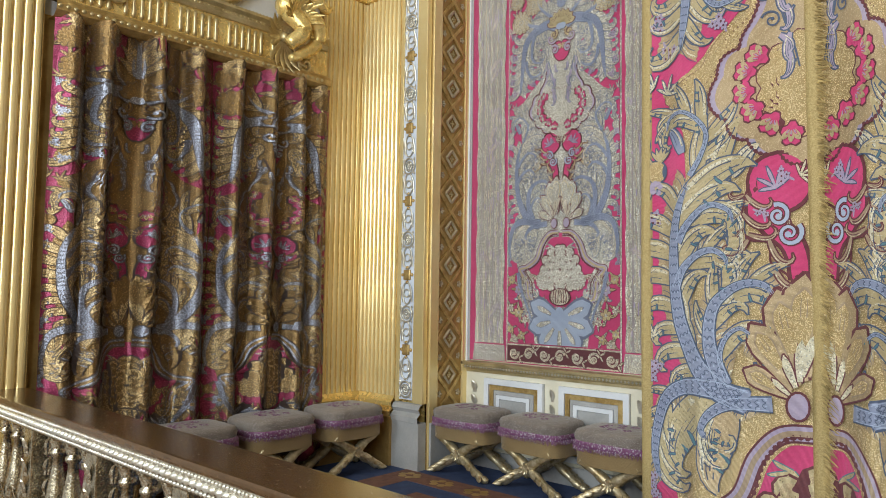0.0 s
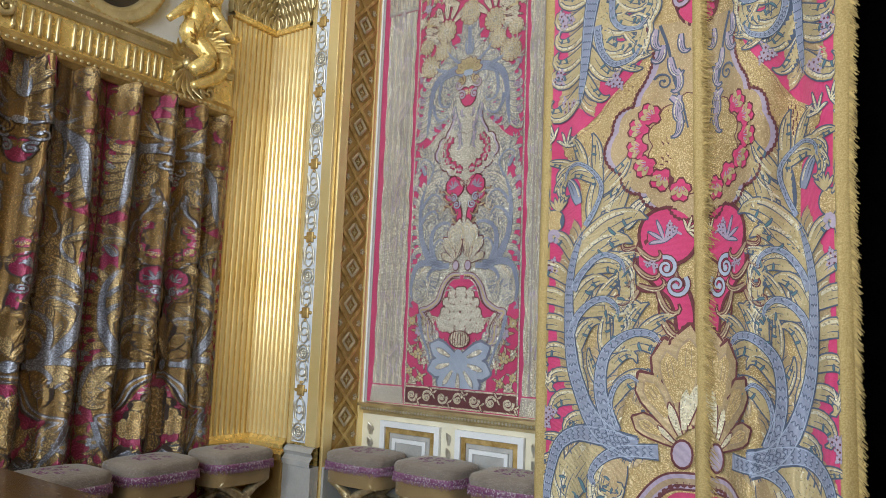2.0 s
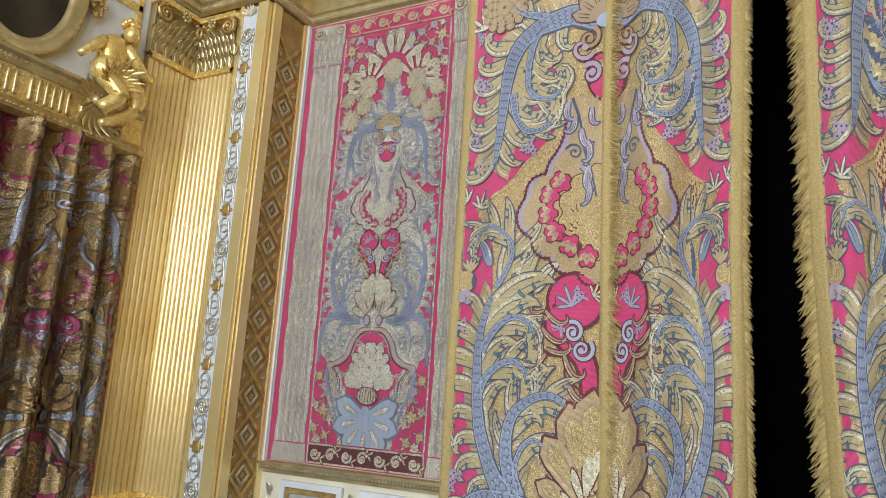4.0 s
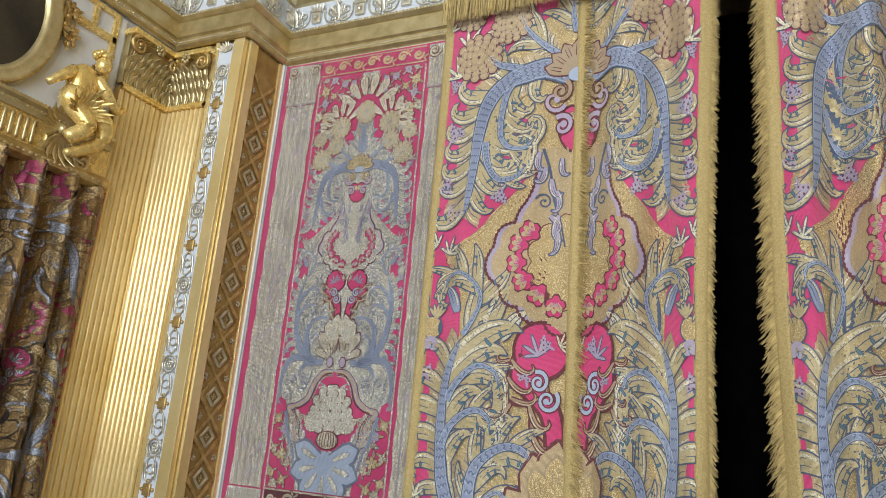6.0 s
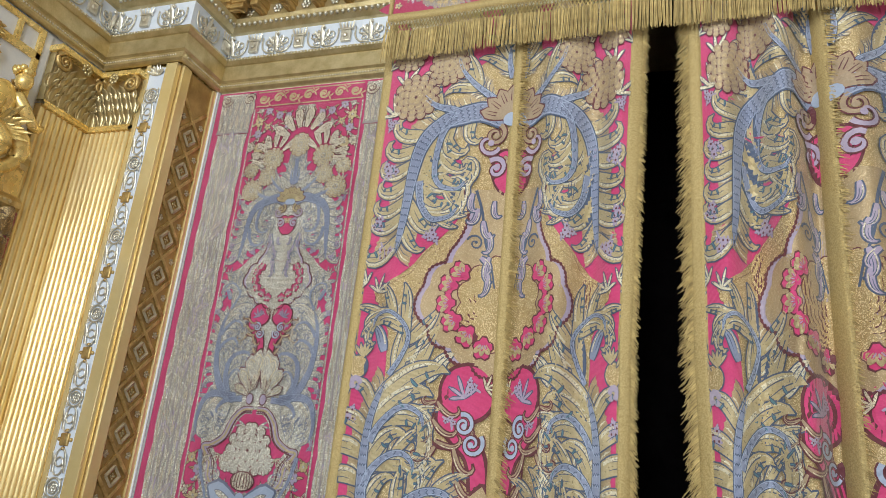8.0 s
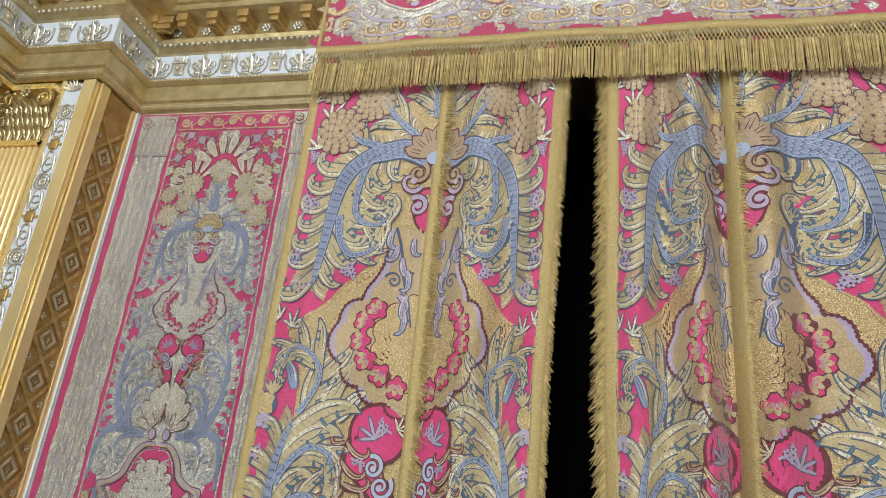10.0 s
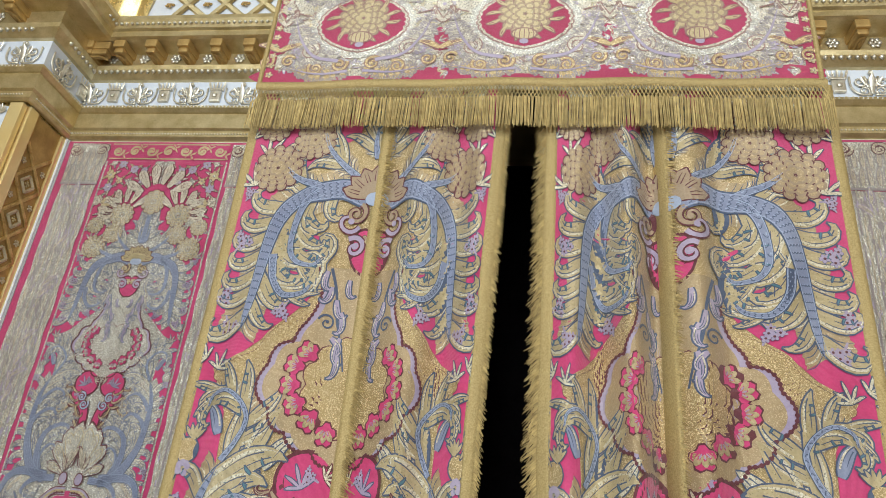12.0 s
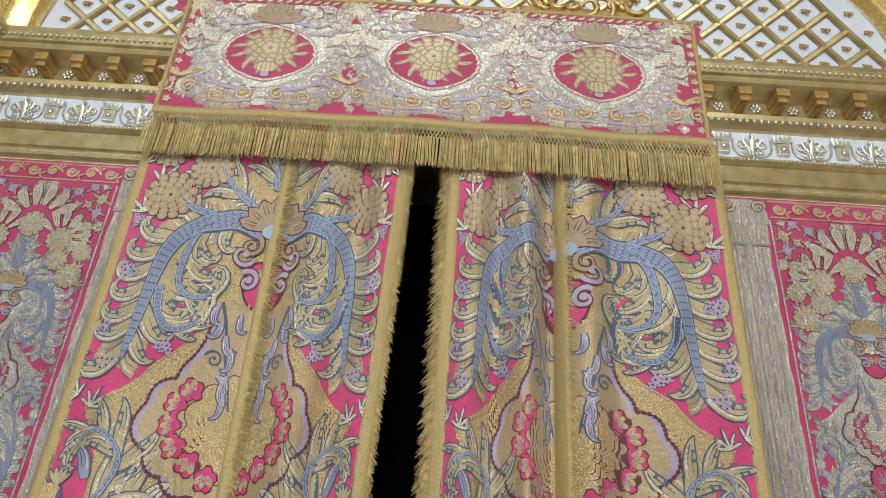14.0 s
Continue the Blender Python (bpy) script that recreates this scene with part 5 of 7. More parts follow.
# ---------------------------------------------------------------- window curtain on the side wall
# Brocade colours darkened to carry the shade on the side wall.
C_SHADED = cloth("shaded_bronze_brocade", (0.13, 0.07, 0.02), (0.26, 0.15, 0.05), (0.42, 0.28, 0.11), rough=0.24, metal=0.65, bump=0.25)
C_SHADED_RED = cloth("shaded_crimson_silk", (0.18, 0.012, 0.038), (0.32, 0.03, 0.10), None, rough=0.25, metal=0.4, bump=0.2)
C_SHADED_LEAF = cloth("shaded_gold_silk", (0.26, 0.165, 0.065), (0.47, 0.34, 0.17), None, rough=0.26, metal=0.7, bump=0.25)
C_SHADED_BLUE = cloth("shaded_blue_silk", (0.15, 0.15, 0.18), (0.33, 0.34, 0.40), None, rough=0.26, metal=0.6, bump=0.2)
C_SHADED_DARK = cloth("shaded_dark_thread", (0.03, 0.018, 0.014), (0.06, 0.035, 0.03), None, rough=0.5, metal=0.0)
PAL_SHADED = dict(medal=C_SHADED, leaf=C_SHADED_LEAF, line=C_SHADED_DARK, stem=C_SHADED_BLUE, pink=C_SHADED_RED, gold=C_SHADED, pale=C_SHADED_LEAF, brown=C_SHADED_DARK, lilac=C_SHADED_BLUE, tan=C_SHADED, teal=C_SHADED_BLUE, sky=C_SHADED_BLUE)
RIDGES = ((1.60, 0.8), (1.78, 1.15), (2.10, 1.0), (2.40, 1.1), (2.70, 1.0), (2.955, 1.1), (3.25, 0.95), (3.47, 0.6))


def fold_w(y, z):
    q = 0.0
    for i, (r, a) in enumerate(RIDGES):
        rr = r + 0.018 * math.sin(z * 1.3 + i * 2.1)
        q += a * (0.125 * bump1(y, rr, 0.058) + 0.02 * bump1(y, rr + 0.1, 0.05) * math.sin(z * 2 + i))
    return -4.535 + q * (0.8 + 0.2 * math.cos((z - 3.2) * 0.6)) + 0.004 * math.sin(y * 50 + z * 3)


wc = empty("window_curtain", pose(-4.5, 2.5, 0.22), "bronze brocade curtain, darkened for shade, in deep folds over a side window", "curtain")
inv = wc.matrix_world.inverted()


def place_w(y, z, h):
    d = (fold_w(y + 0.004, z) - fold_w(y - 0.004, z)) / 0.008
    n = Vector((1, -d, 0)).normalized()
    return inv @ (Vector((fold_w(y, z), y, z)) + n * h)


grid_cloth("cloth", lambda u, v, h: place_w(u, v, h), np.linspace(1.50, 3.56, 300), np.linspace(0.22, 3.2, 50), C_SHADED, wc)
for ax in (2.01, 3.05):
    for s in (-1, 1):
        weave_on(DESIGN, lambda u, v, h, s=s, ax=ax: place_w(ax + s * 0.515 * u, 1.26 + 0.5 * v, h), wc, PAL_SHADED, -2.0, 3.85, base=0.004)

# ---------------------------------------------------------------- ornaments shared by the architecture
def mesh_of(name, bm, mat, smooth=False):
    bmesh.ops.recalc_face_normals(bm, faces=bm.faces)
    me = bpy.data.meshes.new(name)
    bm.to_mesh(me)
    bm.free()
    for mt in mat if isinstance(mat, (list, tuple)) else [mat]:
        me.materials.append(mt)
    if smooth:
        me.polygons.foreach_set("use_smooth", [True] * len(me.polygons))
    return me


def put(name, me, m, parent):
    ob = new(name, me)
    ob.parent = parent
    ob.matrix_local = m
    return ob


def relief_leaf(bm, base, up, out, length, width, curl=0.5, seg=7):
    """A carved acanthus leaf: a cupped, lobed blade that curls forward at its tip."""
    base, up, out = Vector(base), Vector(up).normalized(), Vector(out).normalized()
    side = up.cross(out).normalized()
    rows = []
    for i in range(seg + 1):
        s = i / seg
        lobes = 1 + 0.22 * math.cos(s * 18)
        w = width * lobes * (0.5 + 1.1 * s) * (1 - s ** 3) ** 0.8 + 0.002
        a = curl * 3.0 * s ** 2.2
        c = base + up * length * (s - 0.25 * curl * s ** 3) + out * length * (0.12 * s + curl * 0.55 * s ** 3)
        rows.append([bm.verts.new(c - side * w + out * 0.0), bm.verts.new(c - side * w * 0.5 + out * width * 0.45), bm.verts.new(c + out * width * 0.25),
                     bm.verts.new(c + side * w * 0.5 + out * width * 0.45), bm.verts.new(c + side * w)])
    for a, b in zip(rows, rows[1:]):
        for j in range(4):
            bm.faces.new((a[j], a[j + 1], b[j + 1], b[j]))


def spiral(bm, c, r, axis_u, axis_v, thick, turns=1.6, start=0.0, hand=1, n=20):
    c, axis_u, axis_v = Vector(c), Vector(axis_u), Vector(axis_v)
    pts = []
    for i in range(n):
        t = i / (n - 1)
        a = start + hand * turns * 2 * math.pi * t
        pts.append(c + (axis_u * math.cos(a) + axis_v * math.sin(a)) * r * (1 - 0.88 * t))
    tube(bm, pts, [thick * (1 - 0.55 * i / (n - 1)) for i in range(n)], 6)


def ball(bm, c, r, squash=(1, 1, 1), seg=8):
    m = Matrix.Translation(c) @ Matrix.Diagonal((*squash, 1))
    bmesh.ops.create_uvsphere(bm, u_segments=seg, v_segments=max(seg // 2 + 1, 4), radius=r, matrix=m)


def floret(r, petals=6):
    bm = bmesh.new()
    for k in range(petals):
        a = 2 * math.pi * k / petals
        ball(bm, (r * 0.6 * math.cos(a), -r * 0.12, r * 0.6 * math.sin(a)), r * 0.36, (1, 0.5, 1), 6)
    ball(bm, (0, -r * 0.2, 0), r * 0.28, (1, 0.8, 1), 6)
    return bm


SILVER_GILT = mixed("silvered_gilding", (0.62, 0.56, 0.44), (0.86, 0.83, 0.74), scale=20, rough=0.33, metal=0.7, bump=0.35, bump_scale=120)
FRIEZE_BLUE = mixed("pale_blue_white_paint", (0.66, 0.71, 0.80), (0.76, 0.80, 0.87), scale=5, rough=0.5, bump=0.05)
GREY = mixed("grey_moulding_paint", (0.36, 0.35, 0.34), (0.48, 0.47, 0.45), scale=6, rough=0.5, bump=0.08)

# ---------------------------------------------------------------- entablature
ENT = [(0.0, 4.635), (0.03, 4.635), (0.05, 4.65), (0.05, 4.70), (0.075, 4.712), (0.075, 4.845), (0.09, 4.85), (0.115, 4.875), (0.115, 4.895), (0.06, 4.90)]
FRI = [(0.06, 4.90), (0.06, 5.165)]
COR = [(0.06, 5.165), (0.09, 5.17), (0.15, 5.225), (0.165, 5.255), (0.14, 5.265), (0.14, 5.385), (0.30, 5.395), (0.335, 5.405), (0.335, 5.455), (0.36, 5.465), (0.40, 5.52), (0.40, 5.555), (0.0, 5.60)]
PATHS = ([(CORNER_X - 0.02, -5.2), (CORNER_X - 0.02, PIL_Y), (REVEAL_X + 0.02, PIL_Y), (REVEAL_X + 0.02, BACK_Y), (-0.55, BACK_Y)], [(-0.55, BACK_R_Y), (3.58, BACK_R_Y), (3.58, PIL_Y), (ROOM_R, PIL_Y)])
bead_me = None
for path in PATHS:
    ent = empty("trim_entablature", pose(0, 0, 0), "gilded entablature with carved frieze round the bed alcove", "cornice", kind="structure")
    part("architrave", sweep(bmesh.new(), ENT, path), GILT_PALE, ent, "plain gilded architrave")
    part("frieze_ground", sweep(bmesh.new(), FRI, path), FRIEZE_BLUE, ent, "pale blue-white painted frieze")
    part("cornice_moulding", sweep(bmesh.new(), COR, path), GILT_PALE, ent)
    # rows of beads and eggs, too many and too small to pick apart
    bm = bmesh.new()
    legs = []
    for a, b in zip(path, path[1:]):
        a, b = Vector(a), Vector(b)
        d = (b - a).normalized()
        n = Vector((d.y, -d.x))
        if a.y < 1.0 and abs(d.y) > 0.9:
            a = Vector((a.x, 1.6))
        legs.append((a, b, d, n))
    vsb, fsb = [], []
    for a, b, d, n in legs:
        ln = (b - a).length
        for z, out, pitch, r, flat in ((5.215, 0.14, 0.052, 0.021, 1.3), (4.885, 0.112, 0.030, 0.012, 1.0), (4.675, 0.05, 0.024, 0.010, 1.0), (5.49, 0.385, 0.045, 0.016, 1.2), (4.93, 0.062, 0.045, 0.016, 0.8)):
            for k in range(int(ln / pitch)):
                p = a + d * (k + 0.5) * pitch
                c = Vector((p.x + n.x * out, p.y + n.y * out, z))
                o = len(vsb)
                for w3 in (Vector((d.x, d.y, 0)) * r, Vector((-d.x, -d.y, 0)) * r, Vector((n.x, n.y, 0)) * r, Vector((-n.x, -n.y, 0)) * r, Vector((0, 0, r * flat)), Vector((0, 0, -r * flat))):
                    vsb.append(c + w3)
                fsb.extend([(o + i, o + j, o + k2) for i, j, k2 in ((0, 2, 4), (2, 1, 4), (1, 3, 4), (3, 0, 4), (2, 0, 5), (1, 2, 5), (3, 1, 5), (0, 3, 5))])
    bm.free()
    beads = link_mesh("beading", vsb, fsb, SILVER_GILT, smooth=True)
    beads.parent = ent
    beads["kind"] = "stuff"
    # carved shields with crowns, scroll plants and brackets
    bm = bmesh.new()
    box(bm, -0.045, -0.03, -0.075, 0.045, 0.0, 0.03, 0.012)
    ball(bm, (0, -0.035, -0.02), 0.022, (1, 0.6, 1), 8)
    for k in range(5):
        x = -0.048 + 0.024 * k
        relief_leaf(bm, (x, -0.02, 0.04), (0.15 * (k - 2), 0, 1), (0, -1, 0), 0.06 + 0.012 * (k % 2 == 0), 0.008, 0.1, 4)
    box(bm, -0.055, -0.032, 0.032, 0.055, -0.004, 0.048, 0.004)
    shield_me = mesh_of("crowned_shield", bm, SILVER_GILT)
    bm = bmesh.new()
    for s in (-1, 1):
        spiral(bm, (s * 0.075, -0.012, 0.02), 0.05, (s, 0, 0), (0, 0, 1), 0.011, 1.4, 2.2, 1, 14)
        spiral(bm, (s * 0.055, -0.012, -0.055), 0.038, (s, 0, 0), (0, 0, 1), 0.009, 1.3, 4.0, -1, 12)
        tube(bm, spline([(s * 0.01, -0.012, -0.09), (s * 0.09, -0.014, -0.085), (s * 0.135, -0.012, -0.03), (s * 0.14, -0.012, 0.06)], 4), 0.008, 5)
        relief_leaf(bm, (s * 0.02, -0.01, -0.02), (s * 0.7, 0, 1), (0, -1, 0), 0.09, 0.014, 0.2, 5)
    relief_leaf(bm, (0, -0.005, -0.08), (0, 0, 1), (0, -1, 0), 0.17, 0.02, 0.25, 6)
    ball(bm, (0, -0.02, 0.09), 0.018, (1, 1, 1), 6)
    plant_me = mesh_of("scroll_plant", bm, SILVER_GILT, True)
    bm = bmesh.new()
    box(bm, -0.05, -0.19, 0.045, 0.05, 0.0, 0.115, 0.012)
    box(bm, -0.04, -0.17, 0.0, 0.04, 0.0, 0.05, 0.018)
    relief_leaf(bm, (0, -0.02, 0.0), (0, -1, 0.1), (0, 0, -1), 0.17, 0.025, 0.3, 5)
    # Darker gold puts the shadow under the cornice into the brackets' colour.
    bracket_me = mesh_of("bracket", bm, GILT_DARK)
    rosette_me = mesh_of("rosette", floret(0.05), SILVER_GILT, True)
    for a, b, d, n in legs:
        ln = (b - a).length
        turn = math.atan2(-n.x, n.y) + math.pi
        cnt = max(int(ln / 0.215), 1)
        for k in range(cnt):
            p = a + d * ln * (k + 0.5) / cnt + n * 0.062
            put("crowned_shield" if k % 2 else "scroll_plant", shield_me if k % 2 else plant_me, Matrix.Translation((p.x, p.y, 5.035)) @ Matrix.Rotation(turn, 4, "Z"), ent)
        cnt = max(int(ln / 0.27), 1)
        for k in range(cnt):
            p = a + d * ln * (k + 0.5) / cnt + n * 0.13
            put("bracket", bracket_me, Matrix.Translation((p.x, p.y, 5.275)) @ Matrix.Rotation(turn, 4, "Z"), ent)
            if k + 1 < cnt:
                p = a + d * ln * (k + 1.0) / cnt + n * 0.145
                put("rosette", rosette_me, Matrix.Translation((p.x, p.y, 5.33)) @ Matrix.Rotation(turn, 4, "Z"), ent)

# ---------------------------------------------------------------- fluted pilasters with capitals
def pilaster(m, width, zb, zt, label, ridge=1.3):
    """Stands in its own frame: x along the face, -y out of the wall."""
    ob = empty("pilaster", m, label, "pilaster", "fluted pilasters", "structure")
    # Shaft in a darker gilding: shade of the grooves painted between the reeds.
    part("shaft", box(bmesh.new(), 0, -0.015, zb, width, 0.045, zt), GILT_WORN, ob)
    n = 9
    pitch = width / n
    bm = bmesh.new()
    prof = [(-0.5, 0.0), (-0.46, -0.006), (-0.25, -0.0115), (-0.06, -0.0165), (0.06, -0.0165), (0.25, -0.0115), (0.46, -0.006), (0.5, 0.0)]
    lo = [bm.verts.new((x * pitch * 0.80, y * ridge, 0)) for x, y in prof]
    hi = [bm.verts.new((x * pitch * 0.80, y * ridge, zt - zb - 0.06)) for x, y in prof]
    for i in range(len(prof) - 1):
        bm.faces.new((lo[i], lo[i + 1], hi[i + 1], hi[i]))
    bm.faces.new([bm.verts.new(v.co) for v in hi])
    reed = mesh_of("reed", bm, GILT_REED, True)
    for k in range(n):
        put("reed", reed, Matrix.Translation(((k + 0.5) * pitch, -0.015, zb + 0.03)), ob)
    part("neck_moulding", sweep(bmesh.new(), [(0.0, zt - 0.03), (0.045, zt - 0.02), (0.05, zt), (0.03, zt + 0.015), (0.035, zt + 0.03), (0, zt + 0.03)], [(0, 0), (width, 0)]), GILT, ob)
    # capital
    bm = bmesh.new()
    box(bm, 0.0, -0.02, zt + 0.03, width, 0.045, zt + 0.44)
    cap = part("capital", bm, GILT_PALE, ob)
    cnt = max(int(width / 0.085), 3)
    for row, (z, ln, out) in enumerate(((zt + 0.03, 0.15, 0.025), (zt + 0.13, 0.15, 0.03), (zt + 0.23, 0.14, 0.035))):
        bm = bmesh.new()
        relief_leaf(bm, (0, 0, 0), (0, 0, 1), (0, -1, 0), ln, 0.024, 0.7, 8)
        for s in (-1, 1):
            relief_leaf(bm, (s * 0.02, 0, 0.01), (s * 0.35, 0, 1), (0, -1, 0), ln * 0.7, 0.013, 0.6, 6)
        leaf = mesh_of("acanthus_leaf", bm, GILT_PALE, True)
        for k in range(cnt + row % 2):
            put("acanthus_leaf", leaf, Matrix.Translation((width * (k + (0.5 if row % 2 == 0 else 0.0)) / cnt, -out, z)), cap)
    for s, x in ((1, 0.05), (-1, width - 0.05)):
        bm = bmesh.new()
        spiral(bm, (x, -0.075, zt + 0.37), 0.075, (s, 0, 0), (0, 0, 1), 0.020, 2.0, 1.5, 1, 26)
        ball(bm, (x, -0.085, zt + 0.37), 0.022)
        relief_leaf(bm, (x + s * 0.07, -0.02, zt + 0.24), (-s * 0.4, 0, 1), (0, -1, 0), 0.15, 0.02, 0.4, 6)
        part("volute", bm, GILT_WORN, cap, smooth=True)
    part("abacus", box(bmesh.new(), -0.03, -0.10, zt + 0.44, width + 0.03, 0.045, zt + 0.49, 0.012), GILT, cap)
    bm = floret(0.055, 7)
    bmesh.ops.translate(bm, vec=(width / 2, -0.09, zt + 0.42), verts=bm.verts)
    part("blossom", bm, GILT_PALE, cap, smooth=True)
    # base and plinth
    part("base_moulding", sweep(bmesh.new(), [(0.02, zb + 0.03), (0.03, zb), (0.055, zb - 0.02), (0.055, zb - 0.05), (0.03, zb - 0.065), (0.065, zb - 0.09), (0.065, zb - 0.13), (0, zb - 0.13)], [(0, 0), (width, 0)]), GILT, ob)
    part("plinth", box(bmesh.new(), -0.01, -0.07, FLOOR_Z, width + 0.01, 0.045, zb - 0.13, 0.006), GILT_DARK, ob, "dull gold plinth block")
    return ob


PZB, PZT = 0.71, 4.06
pilaster(pose(CORNER_X, PIL_Y, 0), 0.44, PZB, PZT, "bright gilded fluted pilaster with acanthus capital facing the room")
pilaster(pose(CORNER_X, 3.52, 0, 0, 0, 90), 0.475, PZB, PZT, "gilded fluted pilaster with acanthus capital in the corner", 0.55)
pilaster(pose(CORNER_X, 0.95, 0, 0, 0, 90), 0.50, PZB, PZT, "gilded fluted pilaster beside the dark curtain", 0.55)

# ---------------------------------------------------------------- silvered ornament strip and lattice reveal
strip = empty("ornament_strip", pose(-4.02, PIL_Y, 0), "white strip with silvered rosettes and rings, gilded margins", "panel", kind="structure")
part("ground", box(bmesh.new(), -0.075, -0.002, 0.72, 0.075, 0.04, 4.60), FRIEZE_BLUE, strip, "white painted ground")
part("margin", box(bmesh.new(), -0.115, -0.012, 0.70, -0.077, 0.04, 4.63, 0.005), GILT_REED, strip)
part("margin", box(bmesh.new(), 0.077, -0.012, 0.70, 0.185, 0.04, 4.63, 0.005), GILT_REED, strip)
bm = bmesh.new()
tube(bm, [Vector((0.062 * math.cos(a), -0.01, 0.062 * math.sin(a))) for a in np.linspace(0, 2 * math.pi, 21)], 0.008, 6)
tube(bm, [Vector((0.038 * math.cos(a), -0.012, 0.038 * math.sin(a))) for a in np.linspace(0, 2 * math.pi, 17)], 0.006, 6)
fl = floret(0.036, 6)
me_f = bpy.data.meshes.new("t")
fl.to_mesh(me_f)
fl.free()
bm.from_mesh(me_f)
for k in range(4):
    a = math.pi / 4 + k * math.pi / 2
    relief_leaf(bm, (0.055 * math.cos(a), -0.005, 0.055 * math.sin(a)), (math.cos(a), 0, math.sin(a)), (0, -1, 0), 0.04, 0.008, 0.2, 4)
rose_me = mesh_of("ringed_rosette", bm, SILVER_GILT, True)
bm = bmesh.new()
for dz in (-0.028, 0.028):
    tube(bm, [Vector((0.040 * math.cos(a), -0.01, dz + 0.058 * math.sin(a))) for a in np.linspace(0, 2 * math.pi, 19)], 0.0065, 6)
for s in (-1, 1):
    relief_leaf(bm, (s * 0.05, -0.004, -0.07), (0, 0, 1), (0, -1, 0), 0.14, 0.010, 0.1, 5)
ring_me = mesh_of("linked_rings", bm, SILVER_GILT, True)
bm = bmesh.new()
box(bm, -0.036, -0.018, -0.042, 0.036, 0.0, 0.042, 0.008)
for s in (-1, 1):
    ball(bm, (s * 0.05, -0.006, 0), 0.014)
    ball(bm, (0, -0.006, s * 0.058), 0.014)
lozenge_me = mesh_of("gilt_boss", bm, GILT_WORN, True)
z, k = 0.80, 0
while z < 4.5:
    nm, me, st = (("ringed_rosette", rose_me, 0.165), ("linked_rings", ring_me, 0.145), ("gilt_boss", lozenge_me, 0.135), ("linked_rings", ring_me, 0.145))[k % 4]
    put(nm, me, Matrix.Translation((0, -0.002, z)), strip)
    z += st
    k += 1
bm = bmesh.new()
for j in range(7):
    relief_leaf(bm, (0, -0.006, 4.53), (math.cos(0.4 + 0.39 * j), 0, math.sin(0.4 + 0.39 * j)), (0, -1, 0), 0.09, 0.012, 0.2, 5)
part("shell", bm, SILVER_GILT, strip, smooth=True)
part("strip_plinth", box(bmesh.new(), -0.11, -0.05, FLOOR_Z, 0.185, 0.04, 0.56, 0.006), GREY, strip, "grey-veined plinth")
part("strip_base", sweep(bmesh.new(), [(0.0, 0.70), (0.03, 0.69), (0.05, 0.66), (0.03, 0.63), (0.06, 0.60), (0.06, 0.56), (0, 0.56)], [(-0.11, 0), (0.185, 0)]), GREY, strip)

rev = empty("lattice_panel", pose(REVEAL_X, FRONT_Y, 0, 0, 0, 90), "brown and gold diamond lattice lining the alcove reveal", "panel", kind="structure")
LW = BACK_Y - FRONT_Y
part("ground", box(bmesh.new(), 0.0, -0.008, FLOOR_Z, LW, 0.02, 4.63), GILT_DARK, rev, "dull brown-gold ground")
part("margin", box(bmesh.new(), 0.0, -0.03, FLOOR_Z, 0.095, -0.008, 4.63, 0.006), GILT_REED, rev)
part("margin", box(bmesh.new(), LW - 0.075, -0.03, FLOOR_Z, LW - 0.012, -0.008, 4.63, 0.006), GILT_REED, rev)
y0, y1 = 0.10, LW - 0.08
lw = y1 - y0
lh = 0.29
bar = math.hypot(lw, lh)
lat = mixed("pale_lattice", (0.46, 0.36, 0.22), (0.62, 0.52, 0.36), scale=20, rough=0.45, metal=0.4, bump=0.2, per_piece=0.1)
bar_me = mesh_of("lattice_bar", box(bmesh.new(), -bar / 2, -0.014, -0.014, bar / 2, 0.0, 0.014, 0.004), GILT_WORN)
bm = bmesh.new()
ang = math.atan2(lh, lw)
q = 0.47
for sx in (-1, 1):
    for sz in (-1, 1):
        tube(bm, [Vector((sx * lw / 2 * q, -0.006, 0)), Vector((0, -0.006, sz * lh / 2 * q))], 0.013, 4)
dia_me = mesh_of("inner_diamond", bm, lat)
flo_me = mesh_of("floret", floret(0.026, 4), GILT_PALE, True)
half_me = mesh_of("half_floret", floret(0.03, 5), lat, True)
rows = int((4.62 - 0.62) / lh)
for k in range(rows):
    zc = 0.62 + lh * (k + 0.5)
    cx = (y0 + y1) / 2
    for s in (-1, 1):
        put("lattice_bar", bar_me, Matrix.Translation((cx, -0.008 - 0.002 * (s > 0), zc)) @ Matrix.Rotation(s * ang, 4, "Y"), rev)
    zd = 0.62 + lh * k
    if k:
        put("inner_diamond", dia_me, Matrix.Translation((cx, -0.010, zd)), rev)
        put("floret", flo_me, Matrix.Translation((cx, -0.012, zd)), rev)
    for xx in (y0 + 0.03, y1 - 0.03):
        put("half_floret", half_me, Matrix.Translation((xx, -0.010, zc)), rev)
part("plinth", box(bmesh.new(), 0.0, -0.05, FLOOR_Z, LW - 0.01, -0.03, 0.56, 0.006), GREY, rev)

# white and grey frame mouldings that edge the alcove wall
for x0, yy, s in ((REVEAL_X, BACK_Y, 1), (3.6, BACK_R_Y, -1)):
    for a, b, d, mt in ((0.0, 0.018, 0.045, GILT), (0.018, 0.045, 0.035, WHITE), (0.045, 0.058, 0.02, GREY)):
        xa, xb = sorted((x0 + s * a, x0 + s * b))
        structure(slab("trim", xa, yy - d, 0.95, xb, yy, 4.635, mt, bevel=0.004), "narrow white and gold frame moulding by the hanging", "moulding")

